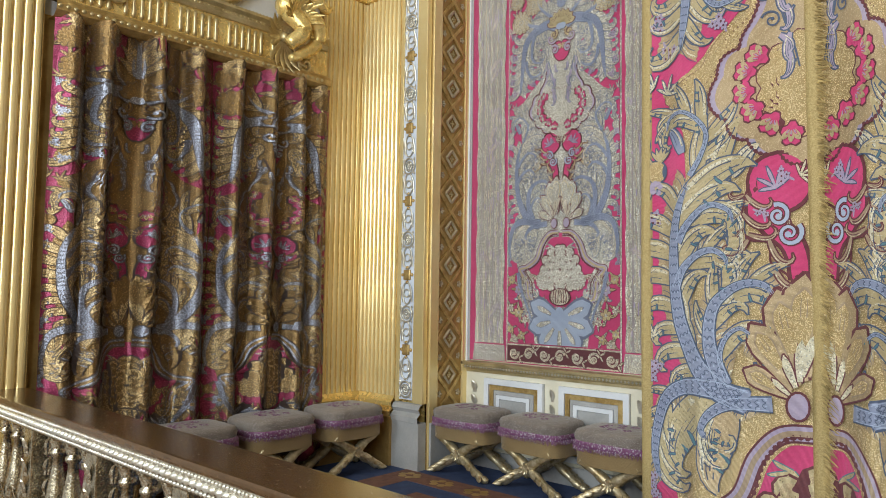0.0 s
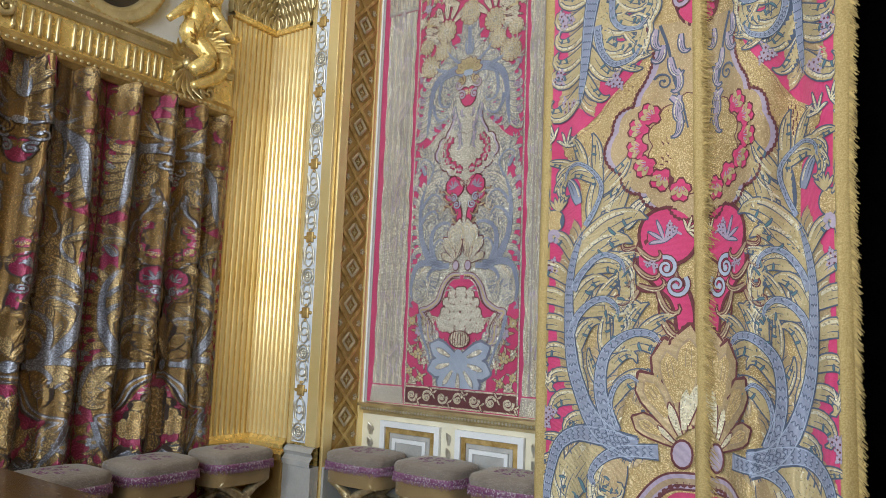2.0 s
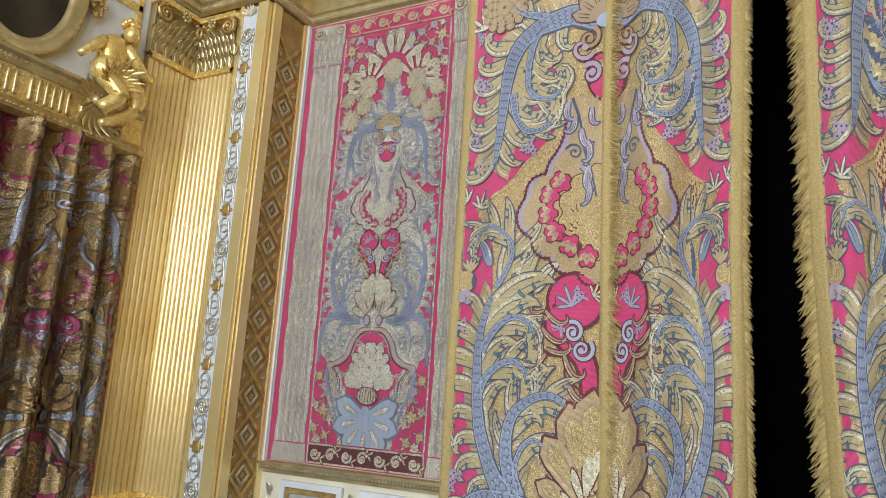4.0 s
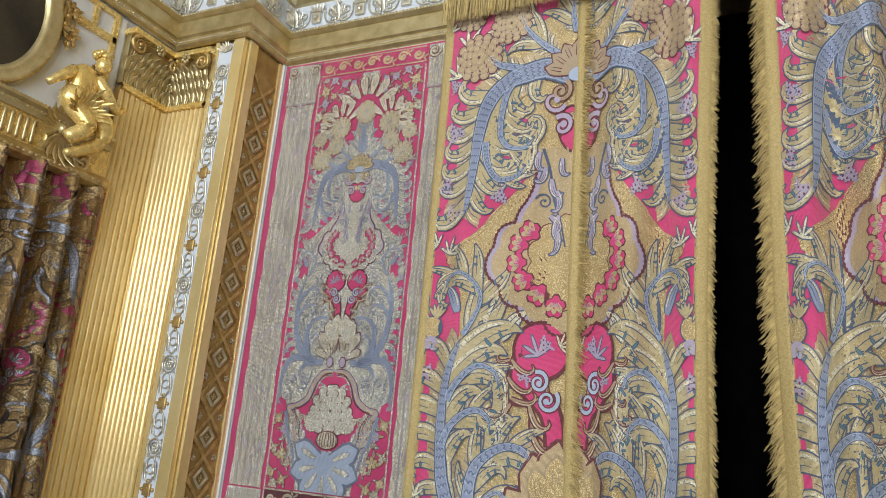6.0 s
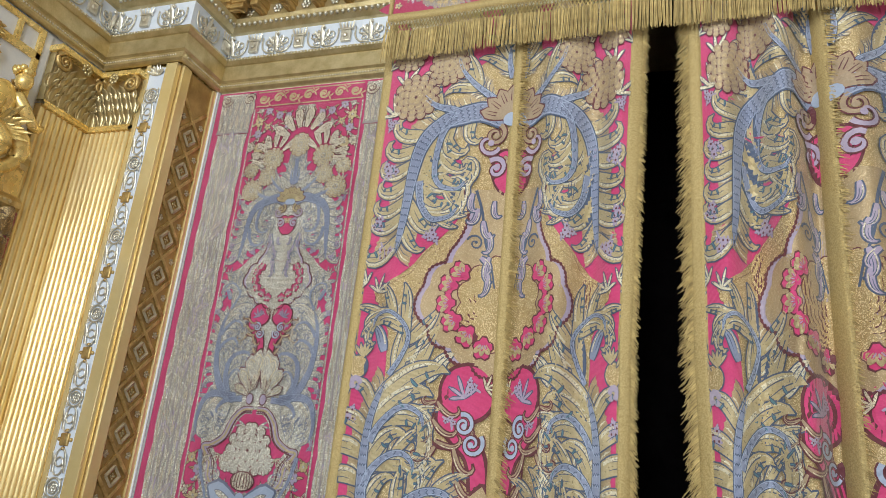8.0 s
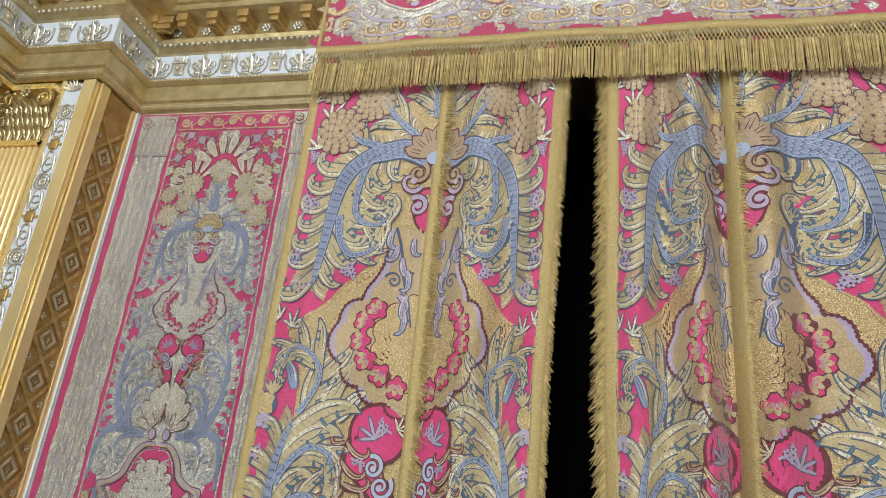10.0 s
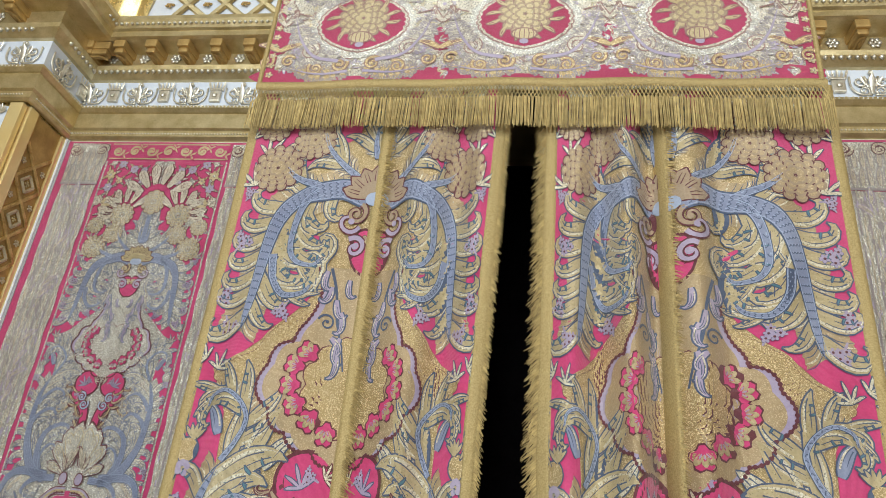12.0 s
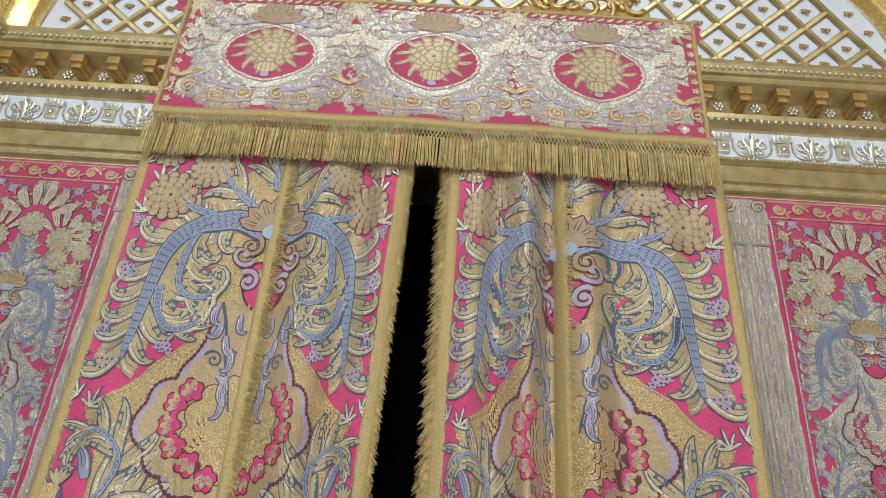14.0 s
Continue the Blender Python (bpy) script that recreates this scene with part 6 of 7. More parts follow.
# ---------------------------------------------------------------- dado
for xa, xb, yy in ((REVEAL_X, -0.6, BACK_Y), (-0.5, 3.6, BACK_R_Y)):
    dado = empty("dado", pose(0, yy, 0), "cream and gold panelled dado with white framed panels", "dado", kind="structure")
    part("ground", box(bmesh.new(), xa, -0.02, FLOOR_Z, xb, 0.0, 0.95), CREAM, dado)
    part("rail", sweep(bmesh.new(), [(0.0, 0.925), (0.03, 0.93), (0.03, 0.95), (0.05, 0.96), (0.055, 0.985), (0.075, 0.99), (0.075, 1.012), (0.0, 1.018)], [(xa, 0), (xb, 0)]), GILT_PALE, dado, "carved gilded dado rail")
    bmv, bmf = [], []
    for k in range(int((xb - xa) / 0.028)):
        x = xa + 0.014 + 0.028 * k
        o = len(bmv)
        for p in ((0.011, 0, 0), (-0.011, 0, 0), (0, -0.012, 0), (0, 0, 0.012), (0, 0, -0.012)):
            bmv.append((x + p[0], -0.055 + p[1], 0.972 + p[2]))
        bmf.extend([(o, o + 2, o + 3), (o + 2, o + 1, o + 3), (o + 2, o, o + 4), (o + 1, o + 2, o + 4)])
    eb = link_mesh("egg_row", bmv, bmf, SILVER_GILT)
    eb.parent = dado
    eb["kind"] = "stuff"
    part("skirting", box(bmesh.new(), xa, -0.045, FLOOR_Z, xb, -0.02, 0.33, 0.01), GREY, dado)
    x = xa + 0.235 if xa < -1 else xa + 0.2
    while x + 0.56 < xb:
        pn = part("framed_panel", box(bmesh.new(), x, -0.028, 0.36, x + 0.56, -0.02, 0.892), GREY, dado, "grey panel in white frames")
        for inset, wd, dp, mt in ((0.0, 0.045, 0.05, WHITE), (0.05, 0.035, 0.040, GILT_WORN), (0.09, 0.028, 0.036, GREY), (0.122, 0.03, 0.048, WHITE)):
            bm = bmesh.new()
            ax0, ax1, az0, az1 = x + inset, x + 0.56 - inset, 0.36 + inset, 0.892 - inset
            for b4 in ((ax0, az0, ax1, az0 + wd), (ax0, az1 - wd, ax1, az1), (ax0, az0 + wd, ax0 + wd, az1 - wd), (ax1 - wd, az0 + wd, ax1, az1 - wd)):
                box(bm, b4[0], -dp, b4[1], b4[2], -0.028, b4[3])
            part("frame", bm, mt, pn)
        bm = bmesh.new()
        for j in range(4):
            relief_leaf(bm, (x + 0.63, -0.02, 0.44 + 0.11 * j), (0, 0, 1), (0, -1, 0), 0.10, 0.02, 0.3, 5)
        if x + 0.70 < xb:
            part("carved_upright", bm, SILVER_GILT, dado, smooth=True)
        x += 0.70
    bm = bmesh.new()
    for j in range(4):
        relief_leaf(bm, (xa + 0.12, -0.02, 0.44 + 0.11 * j), (0, 0, 1), (0, -1, 0), 0.10, 0.03, 0.3, 5)
    part("carved_upright", bm, SILVER_GILT, dado, smooth=True)

# ---------------------------------------------------------------- lattice vault above the cornice
vault = empty("lattice_vault", pose(0, 0, 0), "white vault panel with gilded diamond lattice under a gilded arch", "vault", kind="structure")
ACX, AHW, ARISE, AFOOT = 0.05, 3.42, 1.35, 5.40


def arch_top(x):
    return AFOOT + ARISE * max(1 - min(abs((x - ACX) / AHW), 1) ** 2.5, 0) ** 0.4


def vault_y(x, z):
    return 4.36 - 0.5 * max(z - 5.55, 0) ** 1.3


verts, faces, nx, nz = [], [], 60, 14
for j in range(nz):
    for i in range(nx):
        x = -3.8 + 7.35 * i / (nx - 1)
        top = max(arch_top(x), 5.56)
        z = 5.55 + (top - 5.55) * j / (nz - 1)
        verts.append((x, vault_y(x, z), z))
for j in range(nz - 1):
    for i in range(nx - 1):
        a = j * nx + i
        faces.append((a, a + 1, a + nx + 1, a + nx))
link_mesh("white_ground", verts, faces, FRIEZE_BLUE, smooth=True).parent = vault
DW, DH = 0.33, 0.24
vf = mesh_of("vault_floret", floret(0.045, 5), GILT_DARK, True)


def inside(x, z):
    return 5.56 < z < arch_top(x)


for row in range(-1, 13):
    for col in range(-14, 14):
        cx = DW * (col + 0.5 * (row % 2))
        cz = 5.58 + DH * 0.5 * row
        for s in (-1, 1):
            a, b = Vector((cx, 0, cz)), Vector((cx + s * DW / 2, 0, cz + DH / 2))
            if inside(a.x, a.z) and inside(b.x, b.z):
                bm = bmesh.new()
                a.y, b.y = vault_y(a.x, a.z) - 0.01, vault_y(b.x, b.z) - 0.01
                d = (b - a).normalized()
                nn = Vector((0, -1, -0.3)).normalized()
                sd = d.cross(nn) * 0.028
                v8 = [bm.verts.new(p) for p in (a - sd, a + sd, b + sd, b - sd, a - sd * 0.5 + nn * 0.02, a + sd * 0.5 + nn * 0.02, b + sd * 0.5 + nn * 0.02, b - sd * 0.5 + nn * 0.02)]
                for f in ((4, 5, 6, 7), (0, 1, 5, 4), (1, 2, 6, 5), (2, 3, 7, 6), (3, 0, 4, 7)):
                    bm.faces.new([v8[i] for i in f])
                part("lattice_bar", bm, GILT_PALE, vault)
        zc = cz + DH / 2
        if inside(cx, zc):
            put("vault_floret", vf, Matrix.Translation((cx, vault_y(cx, zc) - 0.006, zc)) @ Matrix.Rotation(-0.4, 4, "X"), vault)
# gilded arch band
bm = bmesh.new()
rows_ = []
prof = [(0.0, -0.02), (0.0, -0.12), (0.03, -0.14), (0.10, -0.15), (0.13, -0.18), (0.20, -0.18), (0.24, -0.13), (0.24, 0.05)]
for i in range(81):
    th = math.pi * i / 80
    c, q = -math.cos(th), math.sin(th)
    x0, z0 = ACX + AHW * math.copysign(abs(c) ** 0.8, c), AFOOT + ARISE * q ** 0.8
    n = Vector((math.copysign(abs(c) ** 1.2, c) / AHW, q ** 1.2 / ARISE)).normalized()
    rows_.append([bm.verts.new((x0 + n.x * r, vault_y(x0, z0) + dy, z0 + n.y * r)) for r, dy in prof])
for a, b in zip(rows_, rows_[1:]):
    for j in range(len(prof) - 1):
        bm.faces.new((a[j], a[j + 1], b[j + 1], b[j]))
part("arch_band", bm, GILT, vault, "broad gilded arch moulding", True)
structure(slab("wall_upper", ROOM_L, 3.2, 7.35, ROOM_R, 3.5, ROOM_TOP, CREAM), "cream wall above the arch", "wall")

# ---------------------------------------------------------------- side wall: pelmet, oval picture, statue
pel = empty("pelmet", pose(ROOM_L, 2.5, 0), "carved gilded window pelmet with fluted frieze", "pelmet")
pel_path = [(0.02, -1.02), (0.02, 1.03)]
part("lower_moulding", sweep(bmesh.new(), [(0.0, 3.17), (0.10, 3.17), (0.14, 3.20), (0.145, 3.24), (0.12, 3.27), (0.09, 3.29), (0.0, 3.29)], pel_path), GILT_WORN, pel, "leaf-carved lower moulding")
part("frieze", sweep(bmesh.new(), [(0.0, 3.29), (0.065, 3.29), (0.065, 3.50), (0, 3.50)], pel_path), GILT, pel)
part("upper_moulding", sweep(bmesh.new(), [(0.0, 3.50), (0.085, 3.50), (0.10, 3.53), (0.085, 3.56), (0.11, 3.58), (0.11, 3.60), (0.0, 3.62)], pel_path), GILT_PALE, pel)
bm = bmesh.new()
lathe(bm, [(0.012, 0), (0.017, 0.02), (0.012, 0.13), (0.016, 0.16), (0.008, 0.17)], (0, 0, 0), 8)
flu = mesh_of("frieze_flute", bm, GILT_PALE, True)
for k in range(30):
    if k % 7 != 6:
        put("frieze_flute", flu, Matrix.Translation((0.09, -0.96 + 0.053 * k, 3.31)), pel)
bv, bf = [], []
for z, out, pt, r in ((3.225, 0.165, 0.045, 0.016), (3.545, 0.115, 0.035, 0.012), (3.60, 0.125, 0.03, 0.010)):
    for k in range(int(2.0 / pt)):
        c = Vector((out, -1.0 + pt * k, z))
        o = len(bv)
        for w3 in ((0, r, 0), (0, -r, 0), (r, 0, 0), (0, 0, r), (0, 0, -r)):
            bv.append(c + Vector(w3))
        bf.extend([(o, o + 2, o + 3), (o + 2, o + 1, o + 3), (o + 2, o, o + 4), (o + 1, o + 2, o + 4)])
be = link_mesh("beading", bv, bf, GILT_PALE, smooth=True)
be.parent = pel
be["kind"] = "stuff"
# scallop shell and ribbon over the pelmet's end
bm = bmesh.new()
for j in range(13):
    a = -2.2 + 0.367 * j + math.pi / 2
    relief_leaf(bm, (0.10, 0.60, 3.50), (0.0, math.cos(a), math.sin(a)), (1, 0, 0), 0.20, 0.022, 0.35, 6)
ball(bm, (0.13, 0.60, 3.49), 0.04)
for j in range(6):
    a = 4.0 + 0.3 * j
    relief_leaf(bm, (0.10, 0.60, 3.46), (0.0, math.cos(a), math.sin(a)), (1, 0, 0), 0.26, 0.02, 0.3, 6)
spiral(bm, (0.12, 0.80, 3.32), 0.08, (0, 1, 0), (0, 0, 1), 0.025, 1.5, 1.0, 1)
part("scallop_shell", bm, GILT_PALE, pel, "carved gilded shell with ribbons", True)
bm = bmesh.new()
for s in range(3):
    spiral(bm, (0.12, -0.85 + 0.1 * s, 3.42), 0.10 - 0.02 * s, (0, 1, 0), (0, 0, 1), 0.025, 1.5, s, 1)
part("carved_bracket", bm, GILT_PALE, pel, smooth=True)

oval = empty("oval_painting", pose(ROOM_L, 2.52, 4.20), "dark oval painting in a heavy gilded frame", "painting")


def oval_ring(bm, ry, rz, prof, n=56):
    rings = []
    for k in range(n):
        a = 2 * math.pi * k / n
        rings.append([bm.verts.new((x, (ry + r) * math.cos(a), (rz + r) * math.sin(a))) for r, x in prof])
    for a, b in zip(rings, rings[1:] + rings[:1]):
        for j in range(len(prof) - 1):
            bm.faces.new((a[j], a[j + 1], b[j + 1], b[j]))
    return bm


part("frame", oval_ring(bmesh.new(), 0.34, 0.49, [(-0.02, 0.02), (-0.01, 0.06), (0.02, 0.07), (0.05, 0.055), (0.07, 0.075), (0.10, 0.07), (0.12, 0.03), (0.12, 0.0)]), GILT_PALE, oval, "carved gilded oval frame", True)
bm = bmesh.new()
bmesh.ops.create_circle(bm, cap_ends=True, segments=48, radius=1.0, matrix=Matrix.Translation((0.025, 0, 0)) @ Matrix.Rotation(math.pi / 2, 4, "Y") @ Matrix.Diagonal((0.49, 0.34, 1, 1)))
part("canvas", bm, CANVAS, oval, "nearly black painted canvas")
bm = bmesh.new()
for k in range(64):
    a = 2 * math.pi * k / 64
    relief_leaf(bm, (0.065, 0.425 * math.cos(a), 0.575 * math.sin(a)), (0, -math.sin(a), math.cos(a)), (1, 0, 0), 0.05, 0.012, 0.2, 4)
part("leaf_moulding", bm, GILT_WORN, oval, smooth=True)

# statue: one plain shape seated on the pelmet
bm = bmesh.new()
SX, SY = ROOM_L + 0.16, 3.14
ball(bm, (SX, SY, 3.86), 0.13, (0.75, 0.9, 1.15), 14)
ball(bm, (SX + 0.01, SY - 0.02, 3.72), 0.13, (0.8, 1.0, 0.9), 12)
ball(bm, (SX + 0.05, SY + 0.10, 4.05), 0.062, (0.95, 0.95, 1.1), 14)
for k in range(14):
    a = 0.5 * k
    ball(bm, (SX + 0.03 + 0.05 * math.cos(a), SY + 0.09 + 0.05 * math.sin(a), 4.11 + 0.012 * (k % 3)), 0.028, seg=6)
tube(bm, spline([(SX + 0.04, SY + 0.08, 3.93), (SX + 0.09, SY + 0.15, 3.83), (SX + 0.08, SY + 0.25, 3.76), (SX + 0.04, SY + 0.33, 3.80)], 4), [0.052 - 0.0022 * i for i in range(13)], 8)
tube(bm, spline([(SX, SY - 0.08, 3.92), (SX + 0.04, SY - 0.17, 3.84), (SX + 0.02, SY - 0.26, 3.74)], 4), [0.05 - 0.003 * i for i in range(9)], 8)
tube(bm, spline([(SX + 0.05, SY + 0.0, 3.68), (SX + 0.12, SY + 0.14, 3.60), (SX + 0.10, SY + 0.16, 3.46), (SX + 0.06, SY + 0.02, 3.34), (SX + 0.08, SY - 0.06, 3.30)], 5), [0.085 - 0.003 * i for i in range(21)], 10)
tube(bm, spline([(SX + 0.05, SY - 0.06, 3.66), (SX + 0.13, SY + 0.02, 3.52), (SX + 0.08, SY - 0.08, 3.40)], 5), [0.08 - 0.003 * i for i in range(11)], 10)
for k in range(26):
    a = -1.7 + 0.13 * k
    relief_leaf(bm, (SX + 0.10, SY - 0.04, 3.64), (0.3, math.sin(a), math.cos(a) - 0.6), (1, 0, 0), 0.10 + 0.05 * (k % 3), 0.018, 0.3, 5)
st = part("statue", bm, GILT, None, smooth=True)
tagged(st, "gilded carved seated statue with drapery above the pelmet", "statue")

# garlands of carved flowers
def garland(pts, seed, label):
    bm = bmesh.new()
    rnd = random.Random(seed)
    for p in spline(pts, 7):
        for k in range(3):
            c = p + Vector((rnd.uniform(0, 0.03), rnd.uniform(-0.04, 0.04), rnd.uniform(-0.03, 0.03)))
            ball(bm, c, rnd.uniform(0.014, 0.028), seg=6)
            a = rnd.uniform(0, 6.28)
            relief_leaf(bm, c, (0.1, math.cos(a), math.sin(a)), (1, 0, 0), rnd.uniform(0.05, 0.085), 0.014, 0.4, 4)
    return tagged(part("garland", bm, GILT_WORN, None, smooth=True), label, "garland", "carved garlands")


garland([(ROOM_L + 0.02, 3.02, 4.45), (ROOM_L + 0.03, 3.00, 4.30), (ROOM_L + 0.03, 3.06, 4.16)], 3, "carved gilded flower garland beside the oval frame")
garland([(ROOM_L + 0.02, 3.34, 4.10), (ROOM_L + 0.03, 3.30, 3.92), (ROOM_L + 0.03, 3.34, 3.72), (ROOM_L + 0.03, 3.36, 3.52), (ROOM_L + 0.03, 3.32, 3.36)], 4, "carved gilded flower garland on the white panel")
for y0, y1, z0, z1 in ((3.385, 3.43, 3.25, 4.62), (3.02, 3.43, 4.36, 4.42), (2.98, 3.385, 4.58, 4.62), (3.20, 3.24, 4.42, 4.58)):
    structure(slab("trim", ROOM_L, y0, z0, ROOM_L + 0.03, y1, z1, GILT, bevel=0.006), "gilded frame moulding on the white side wall", "moulding")
structure(slab("wall_left_panel", ROOM_L, 1.45, FLOOR_Z, ROOM_L + 0.012, 3.52, 3.2, GILT_DARK), "dull gold lining behind the window curtain", "wall")
structure(slab("trim", ROOM_L, 3.43, 3.2, ROOM_L + 0.016, 3.50, 4.62, WHITE, bevel=0.004), "white painted strip beside the pilaster", "moulding")

# ---------------------------------------------------------------- folding stools
# Needlework colour lowered to hold the shade the stools stand in.
SEAT_TOP = cloth("lilac_needlework", (0.14, 0.105, 0.085), (0.33, 0.275, 0.22), (0.55, 0.48, 0.46), rough=0.7, metal=0.05)
SEAT_SIDE = cloth("ochre_silk_skirt", (0.28, 0.18, 0.07), (0.42, 0.29, 0.13), None, rough=0.6, metal=0.15)
SEAT_TRIM = mixed("purple_trimming", (0.12, 0.02, 0.07), (0.26, 0.10, 0.22), scale=60, rough=0.6, bump=0.5, bump_scale=200, cc=(0.5, 0.46, 0.48), cc_at=0.6, cc_scale=90)
LEG = mixed("carved_giltwood_leg", (0.40, 0.28, 0.12), (0.72, 0.62, 0.42), scale=25, rough=0.35, metal=0.65, bump=0.4, bump_scale=80)


def cushion_ring(bm, w, d, rows, n=44, e=4.5):
    rings = []
    for z, s in rows:
        ring = []
        for k in range(n):
            a = 2 * math.pi * k / n
            c, q = math.cos(a), math.sin(a)
            r = (abs(c) ** e + abs(q) ** e) ** (-1 / e)
            ring.append(bm.verts.new((w * s * r * c, d * s * r * q, z)))
        rings.append(ring)
    for a, b in zip(rings, rings[1:]):
        for k in range(n):
            bm.faces.new((a[k], a[(k + 1) % n], b[(k + 1) % n], b[k]))
    return rings


def stool(label):
    ob = empty("folding_stool", pose(0, 0, 0), label, "stool", "folding stools round the alcove")
    bm = bmesh.new()
    r = cushion_ring(bm, 0.265, 0.21, [(0.42, 1.0), (0.46, 1.015), (0.482, 0.98), (0.494, 0.86), (0.500, 0.6), (0.502, 0.3)])
    bm.faces.new(r[-1])
    cush = part("cushion", bm, SEAT_TOP, ob, "worn flowered needlework cushion", True)
    bm = bmesh.new()
    for k in range(7):
        a = 0.9 * k
        c = (0.11 * math.cos(a) * (k > 0), 0.08 * math.sin(a) * (k > 0), 0.500)
        for j in range(5):
            ball(bm, (c[0] + 0.022 * math.cos(1.257 * j), c[1] + 0.022 * math.sin(1.257 * j), c[2]), 0.015, (1, 1, 0.3), 6)
    part("woven_posy", bm, SEAT_TRIM, cush, smooth=True)
    bm = bmesh.new()
    cushion_ring(bm, 0.27, 0.215, [(0.385, 1.005), (0.392, 1.02), (0.418, 1.02), (0.425, 1.0)])
    part("trimming", bm, SEAT_TRIM, ob, "purple and silver trimming", True)
    rnd = random.Random(2)
    roots = []
    for k in range(240):
        a = 2 * math.pi * k / 240
        c, q = math.cos(a), math.sin(a)
        rr = (abs(c) ** 4.5 + abs(q) ** 4.5) ** (-1 / 4.5)
        roots.append(((0.274 * rr * c, 0.219 * rr * q, 0.39), (0.1 * c, 0.1 * q, -1)))
    fringe_mesh("tassel_fringe", roots, ob, SEAT_TRIM, 0.028, 0.003, 0, 4, 0.1)
    bm = bmesh.new()
    cushion_ring(bm, 0.255, 0.20, [(0.27, 1.0), (0.30, 1.0), (0.385, 1.005)])
    part("skirt", bm, SEAT_SIDE, ob, "ochre silk skirt", True)
    for y in (-0.15, 0.15):
        for s in (-1, 1):
            bm = bmesh.new()
            tube(bm, spline([(s * 0.20, y, 0.30), (s * 0.10, y, 0.235), (0, y, 0.17), (-s * 0.11, y, 0.10), (-s * 0.20, y, 0.045), (-s * 0.245, y, 0.03)], 4), [0.036 - 0.0005 * i + 0.004 * math.sin(i * 1.3) for i in range(21)], 8)
            ball(bm, (-s * 0.25, y, 0.026), 0.026, (1.2, 1, 1), 8)
            for j in range(4):
                relief_leaf(bm, (-s * (0.04 + 0.05 * j), y - 0.02 * (1 if y < 0 else -1) - (0.012 if y < 0 else -0.012), 0.155 - 0.032 * j), (-s * 0.8, 0, -0.5), (0, -1 if y < 0 else 1, 0.3), 0.09, 0.02, 0.4, 5)
            part("leg", bm, LEG, ob, smooth=True)
        bm = bmesh.new()
        ball(bm, (0, y * 1.12, 0.17), 0.042, (1, 0.55, 1), 12)
        for j in range(8):
            relief_leaf(bm, (0, y * 1.24, 0.17), (math.cos(0.785 * j), 0, math.sin(0.785 * j)), (0, -1 if y < 0 else 1, 0), 0.045, 0.01, 0.3, 4)
        part("joint_rosette", bm, LEG, ob, "carved rosette at the crossing", True)
    part("stretcher", tube(bmesh.new(), [(0, -0.15, 0.17), (0, 0.15, 0.17)], 0.016, 8), LEG, ob)
    return ob


RUG_Z = FLOOR_Z + 0.012
stool_a = stool("gilded folding stool with worn tapestry cushion by the dado")
stool_a.matrix_world = pose(-3.50, 4.19, RUG_Z)
for x, y, rz in ((-2.89, 4.22, -3), (-2.28, 4.23, 2)):
    copy_thing(stool_a, pose(x, y, RUG_Z, 0, 0, rz))
for x, y, rz in ((-4.25, 3.56, 88), (-4.27, 2.93, 91), (-4.25, 2.30, 90)):
    tagged(copy_thing(stool_a, pose(x, y, RUG_Z, 0, 0, rz)), "gilded folding stool with worn cushion below the dark curtain")

rug = empty("carpet", pose(0, 0, FLOOR_Z), "blue carpet with rust red border bands on the platform", "carpet")
part("border", box(bmesh.new(), -4.50, 1.55, 0.0, 3.55, 4.44, 0.010), RUG, rug, "dark blue outer border")
bm = bmesh.new()
for b4 in ((-3.95, 3.72, 3.0, 3.95), (-3.95, 1.95, -3.72, 3.72), (-3.45, 3.40, 3.0, 3.55)):
    box(bm, b4[0], b4[1], 0.010, b4[2], b4[3], 0.0125)
part("rust_band", bm, RUG_BAND, rug, "rust red band")
bm = bmesh.new()
for k in range(22):
    cx = -3.8 + 0.32 * k
    for j in range(6):
        ball(bm, (cx + 0.07 * math.cos(1.047 * j), 3.835 + 0.05 * math.sin(1.047 * j), 0.0125), 0.035, (1, 1, 0.05), 6)
fl_r = part("woven_posy", bm, GILT_DARK, rug, "ochre woven flowers")
fl_r["kind"] = "stuff"

# ---------------------------------------------------------------- balustrade
# Silver gilt darkened in its colour for the shade low on the balustrade.
BALUSTER = mixed("shaded_silver_gilt", (0.30, 0.24, 0.15), (0.58, 0.52, 0.40), scale=25, rough=0.25, metal=0.92, bump=0.4, bump_scale=90)
bal = empty("balustrade", pose(0, 1.34, FLOOR_Z), "silver-gilt carved balustrade with a brown polished rail", "balustrade")
BX0, BX1 = -4.60, 1.9
part("rail_top", box(bmesh.new(), BX0, -0.115, 0.755, BX1, 0.125, 0.79, 0.012), RAIL, bal, "brown polished rail top")
part("rail_moulding", sweep(bmesh.new(), [(0.0, 0.665), (0.075, 0.665), (0.085, 0.68), (0.08, 0.69), (0.10, 0.70), (0.115, 0.735), (0.105, 0.755), (0.0, 0.755)], [(BX0, 0), (BX1, 0)]), BALUSTER, bal, "carved silver-gilt moulding")
part("rail_back", box(bmesh.new(), BX0, 0.0, 0.665, BX1, 0.10, 0.755), GILT_WORN, bal)
bv, bf = [], []
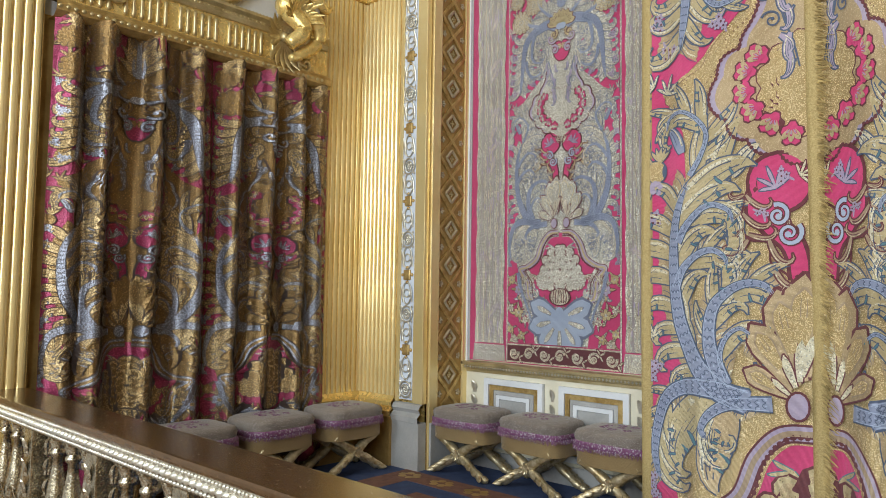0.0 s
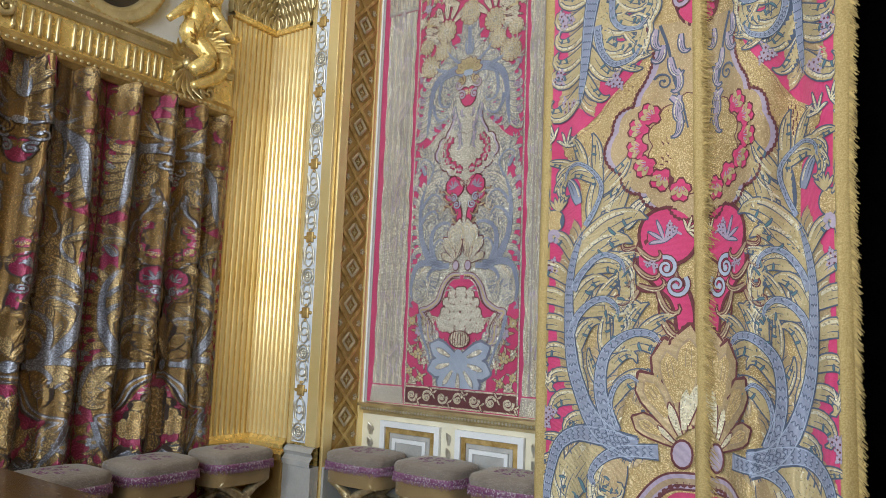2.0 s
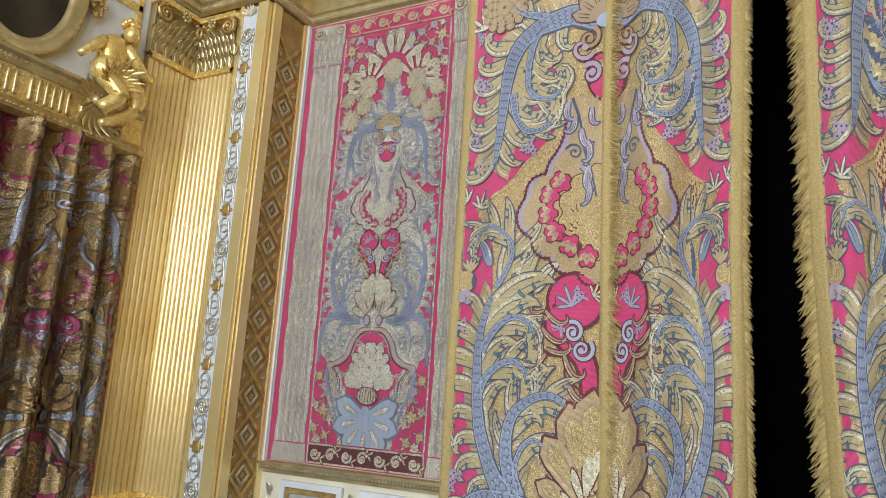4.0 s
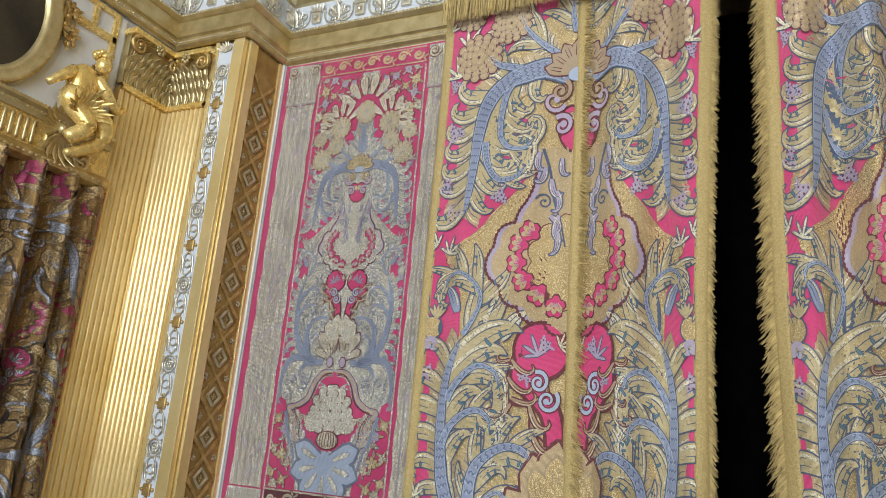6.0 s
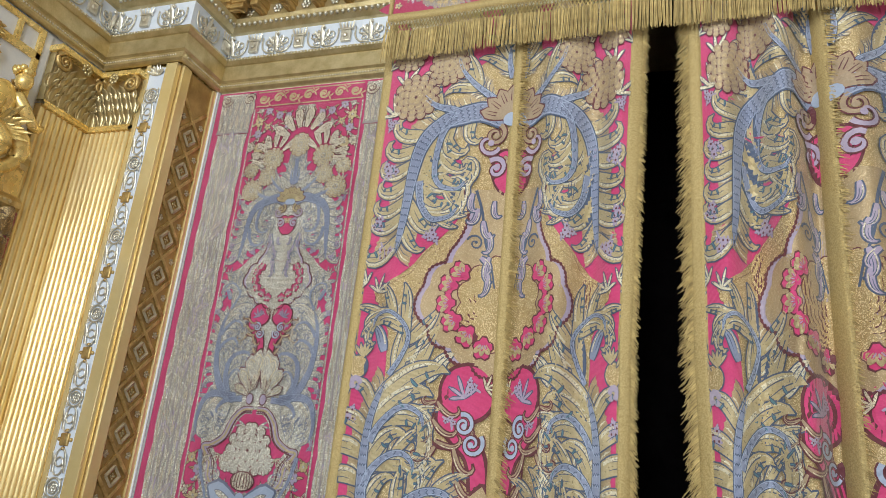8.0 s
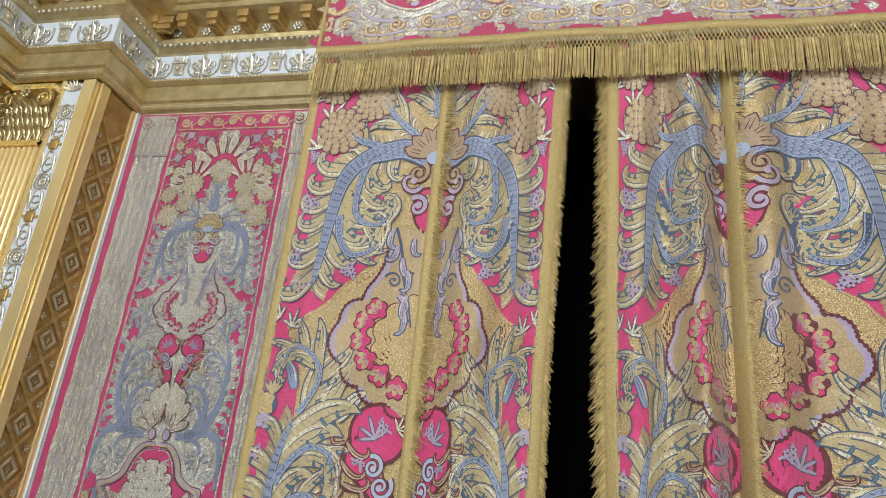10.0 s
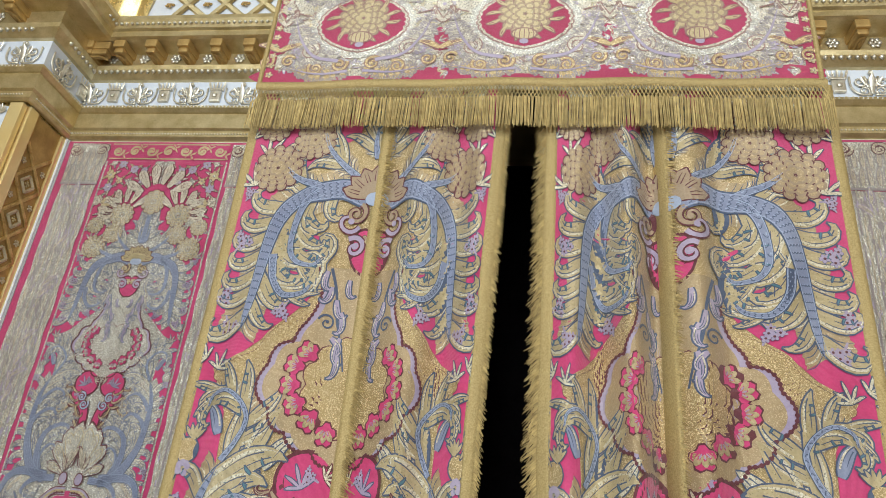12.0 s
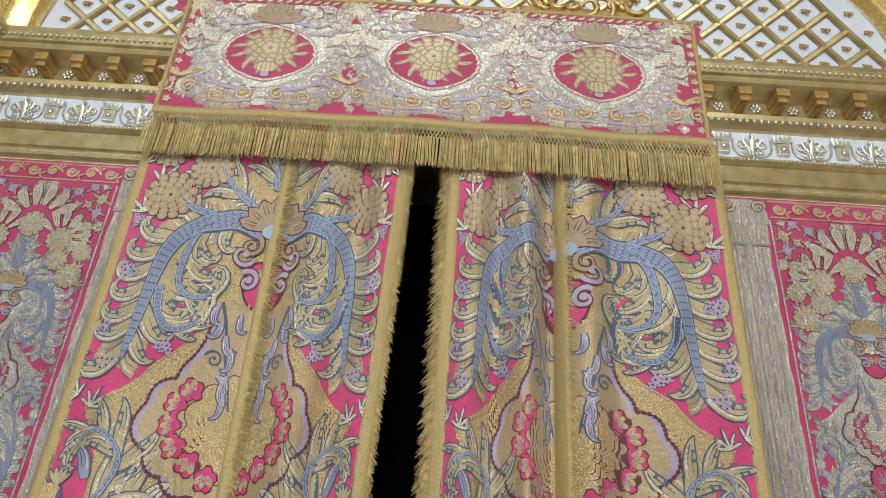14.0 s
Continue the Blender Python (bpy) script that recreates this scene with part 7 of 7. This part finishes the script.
for row, (z, out, pt, r) in enumerate(((0.722, -0.112, 0.042, 0.019), (0.684, -0.086, 0.026, 0.010), (0.747, -0.112, 0.022, 0.008))):
    for k in range(int((1.0 - BX0) / pt)):
        c = Vector((BX0 + pt * (k + 0.5), out, z))
        o = len(bv)
        for w3 in ((r, 0, 0), (-r, 0, 0), (0, -r, 0), (0, 0, r), (0, 0, -r), (r * 0.6, -r * 0.6, r * 0.5), (-r * 0.6, -r * 0.6, r * 0.5)):
            bv.append(c + Vector(w3))
        bf.extend([(o, o + 2, o + 5), (o, o + 5, o + 3), (o + 2, o + 6, o + 3), (o + 2, o + 3, o + 5), (o + 6, o + 1, o + 3), (o + 2, o + 1, o + 6), (o + 2, o, o + 4), (o + 1, o + 2, o + 4)])
be = link_mesh("egg_moulding", bv, bf, SILVER_GILT, smooth=True)
be.parent = bal
be["kind"] = "stuff"
part("base_rail", box(bmesh.new(), BX0, -0.11, 0.0, BX1, 0.11, 0.10, 0.015), GILT_WORN, bal)
bm = bmesh.new()
lathe(bm, [(0.045, 0.10), (0.045, 0.13), (0.028, 0.15), (0.032, 0.18), (0.055, 0.25), (0.058, 0.31), (0.042, 0.40), (0.026, 0.50), (0.022, 0.55), (0.036, 0.565), (0.036, 0.58), (0.024, 0.59), (0.040, 0.625), (0.044, 0.665)], (0, 0, 0), 14)
for k in range(8):
    a = 0.785 * k
    relief_leaf(bm, (0.045 * math.cos(a), 0.045 * math.sin(a), 0.20), (0, 0, 1), (math.cos(a), math.sin(a), 0), 0.13, 0.013, 0.15, 5)
    relief_leaf(bm, (0.026 * math.cos(a), 0.026 * math.sin(a), 0.595), (0, 0, 1), (math.cos(a), math.sin(a), 0), 0.06, 0.012, 0.5, 5)
bal_me = mesh_of("baluster", bm, BALUSTER, True)
bm = bmesh.new()
box(bm, -0.055, -0.075, 0.10, 0.055, 0.075, 0.665, 0.008)
for j in range(5):
    relief_leaf(bm, (0, -0.075, 0.14 + 0.10 * j), (0, 0, 1), (0, -1, 0), 0.10, 0.022, 0.3, 5)
    relief_leaf(bm, (0.055, 0, 0.14 + 0.10 * j), (0, 0, 1), (1, 0, 0), 0.10, 0.022, 0.3, 5)
pier_me = mesh_of("pier", bm, BALUSTER)
x, k = BX0 + 0.12, 0
while x < BX1 - 0.05:
    if k % 4 == 3:
        put("pier", pier_me, Matrix.Translation((x, 0, 0)), bal)
    else:
        put("baluster", bal_me, Matrix.Translation((x, 0, 0)), bal)
    x += 0.19
    k += 1
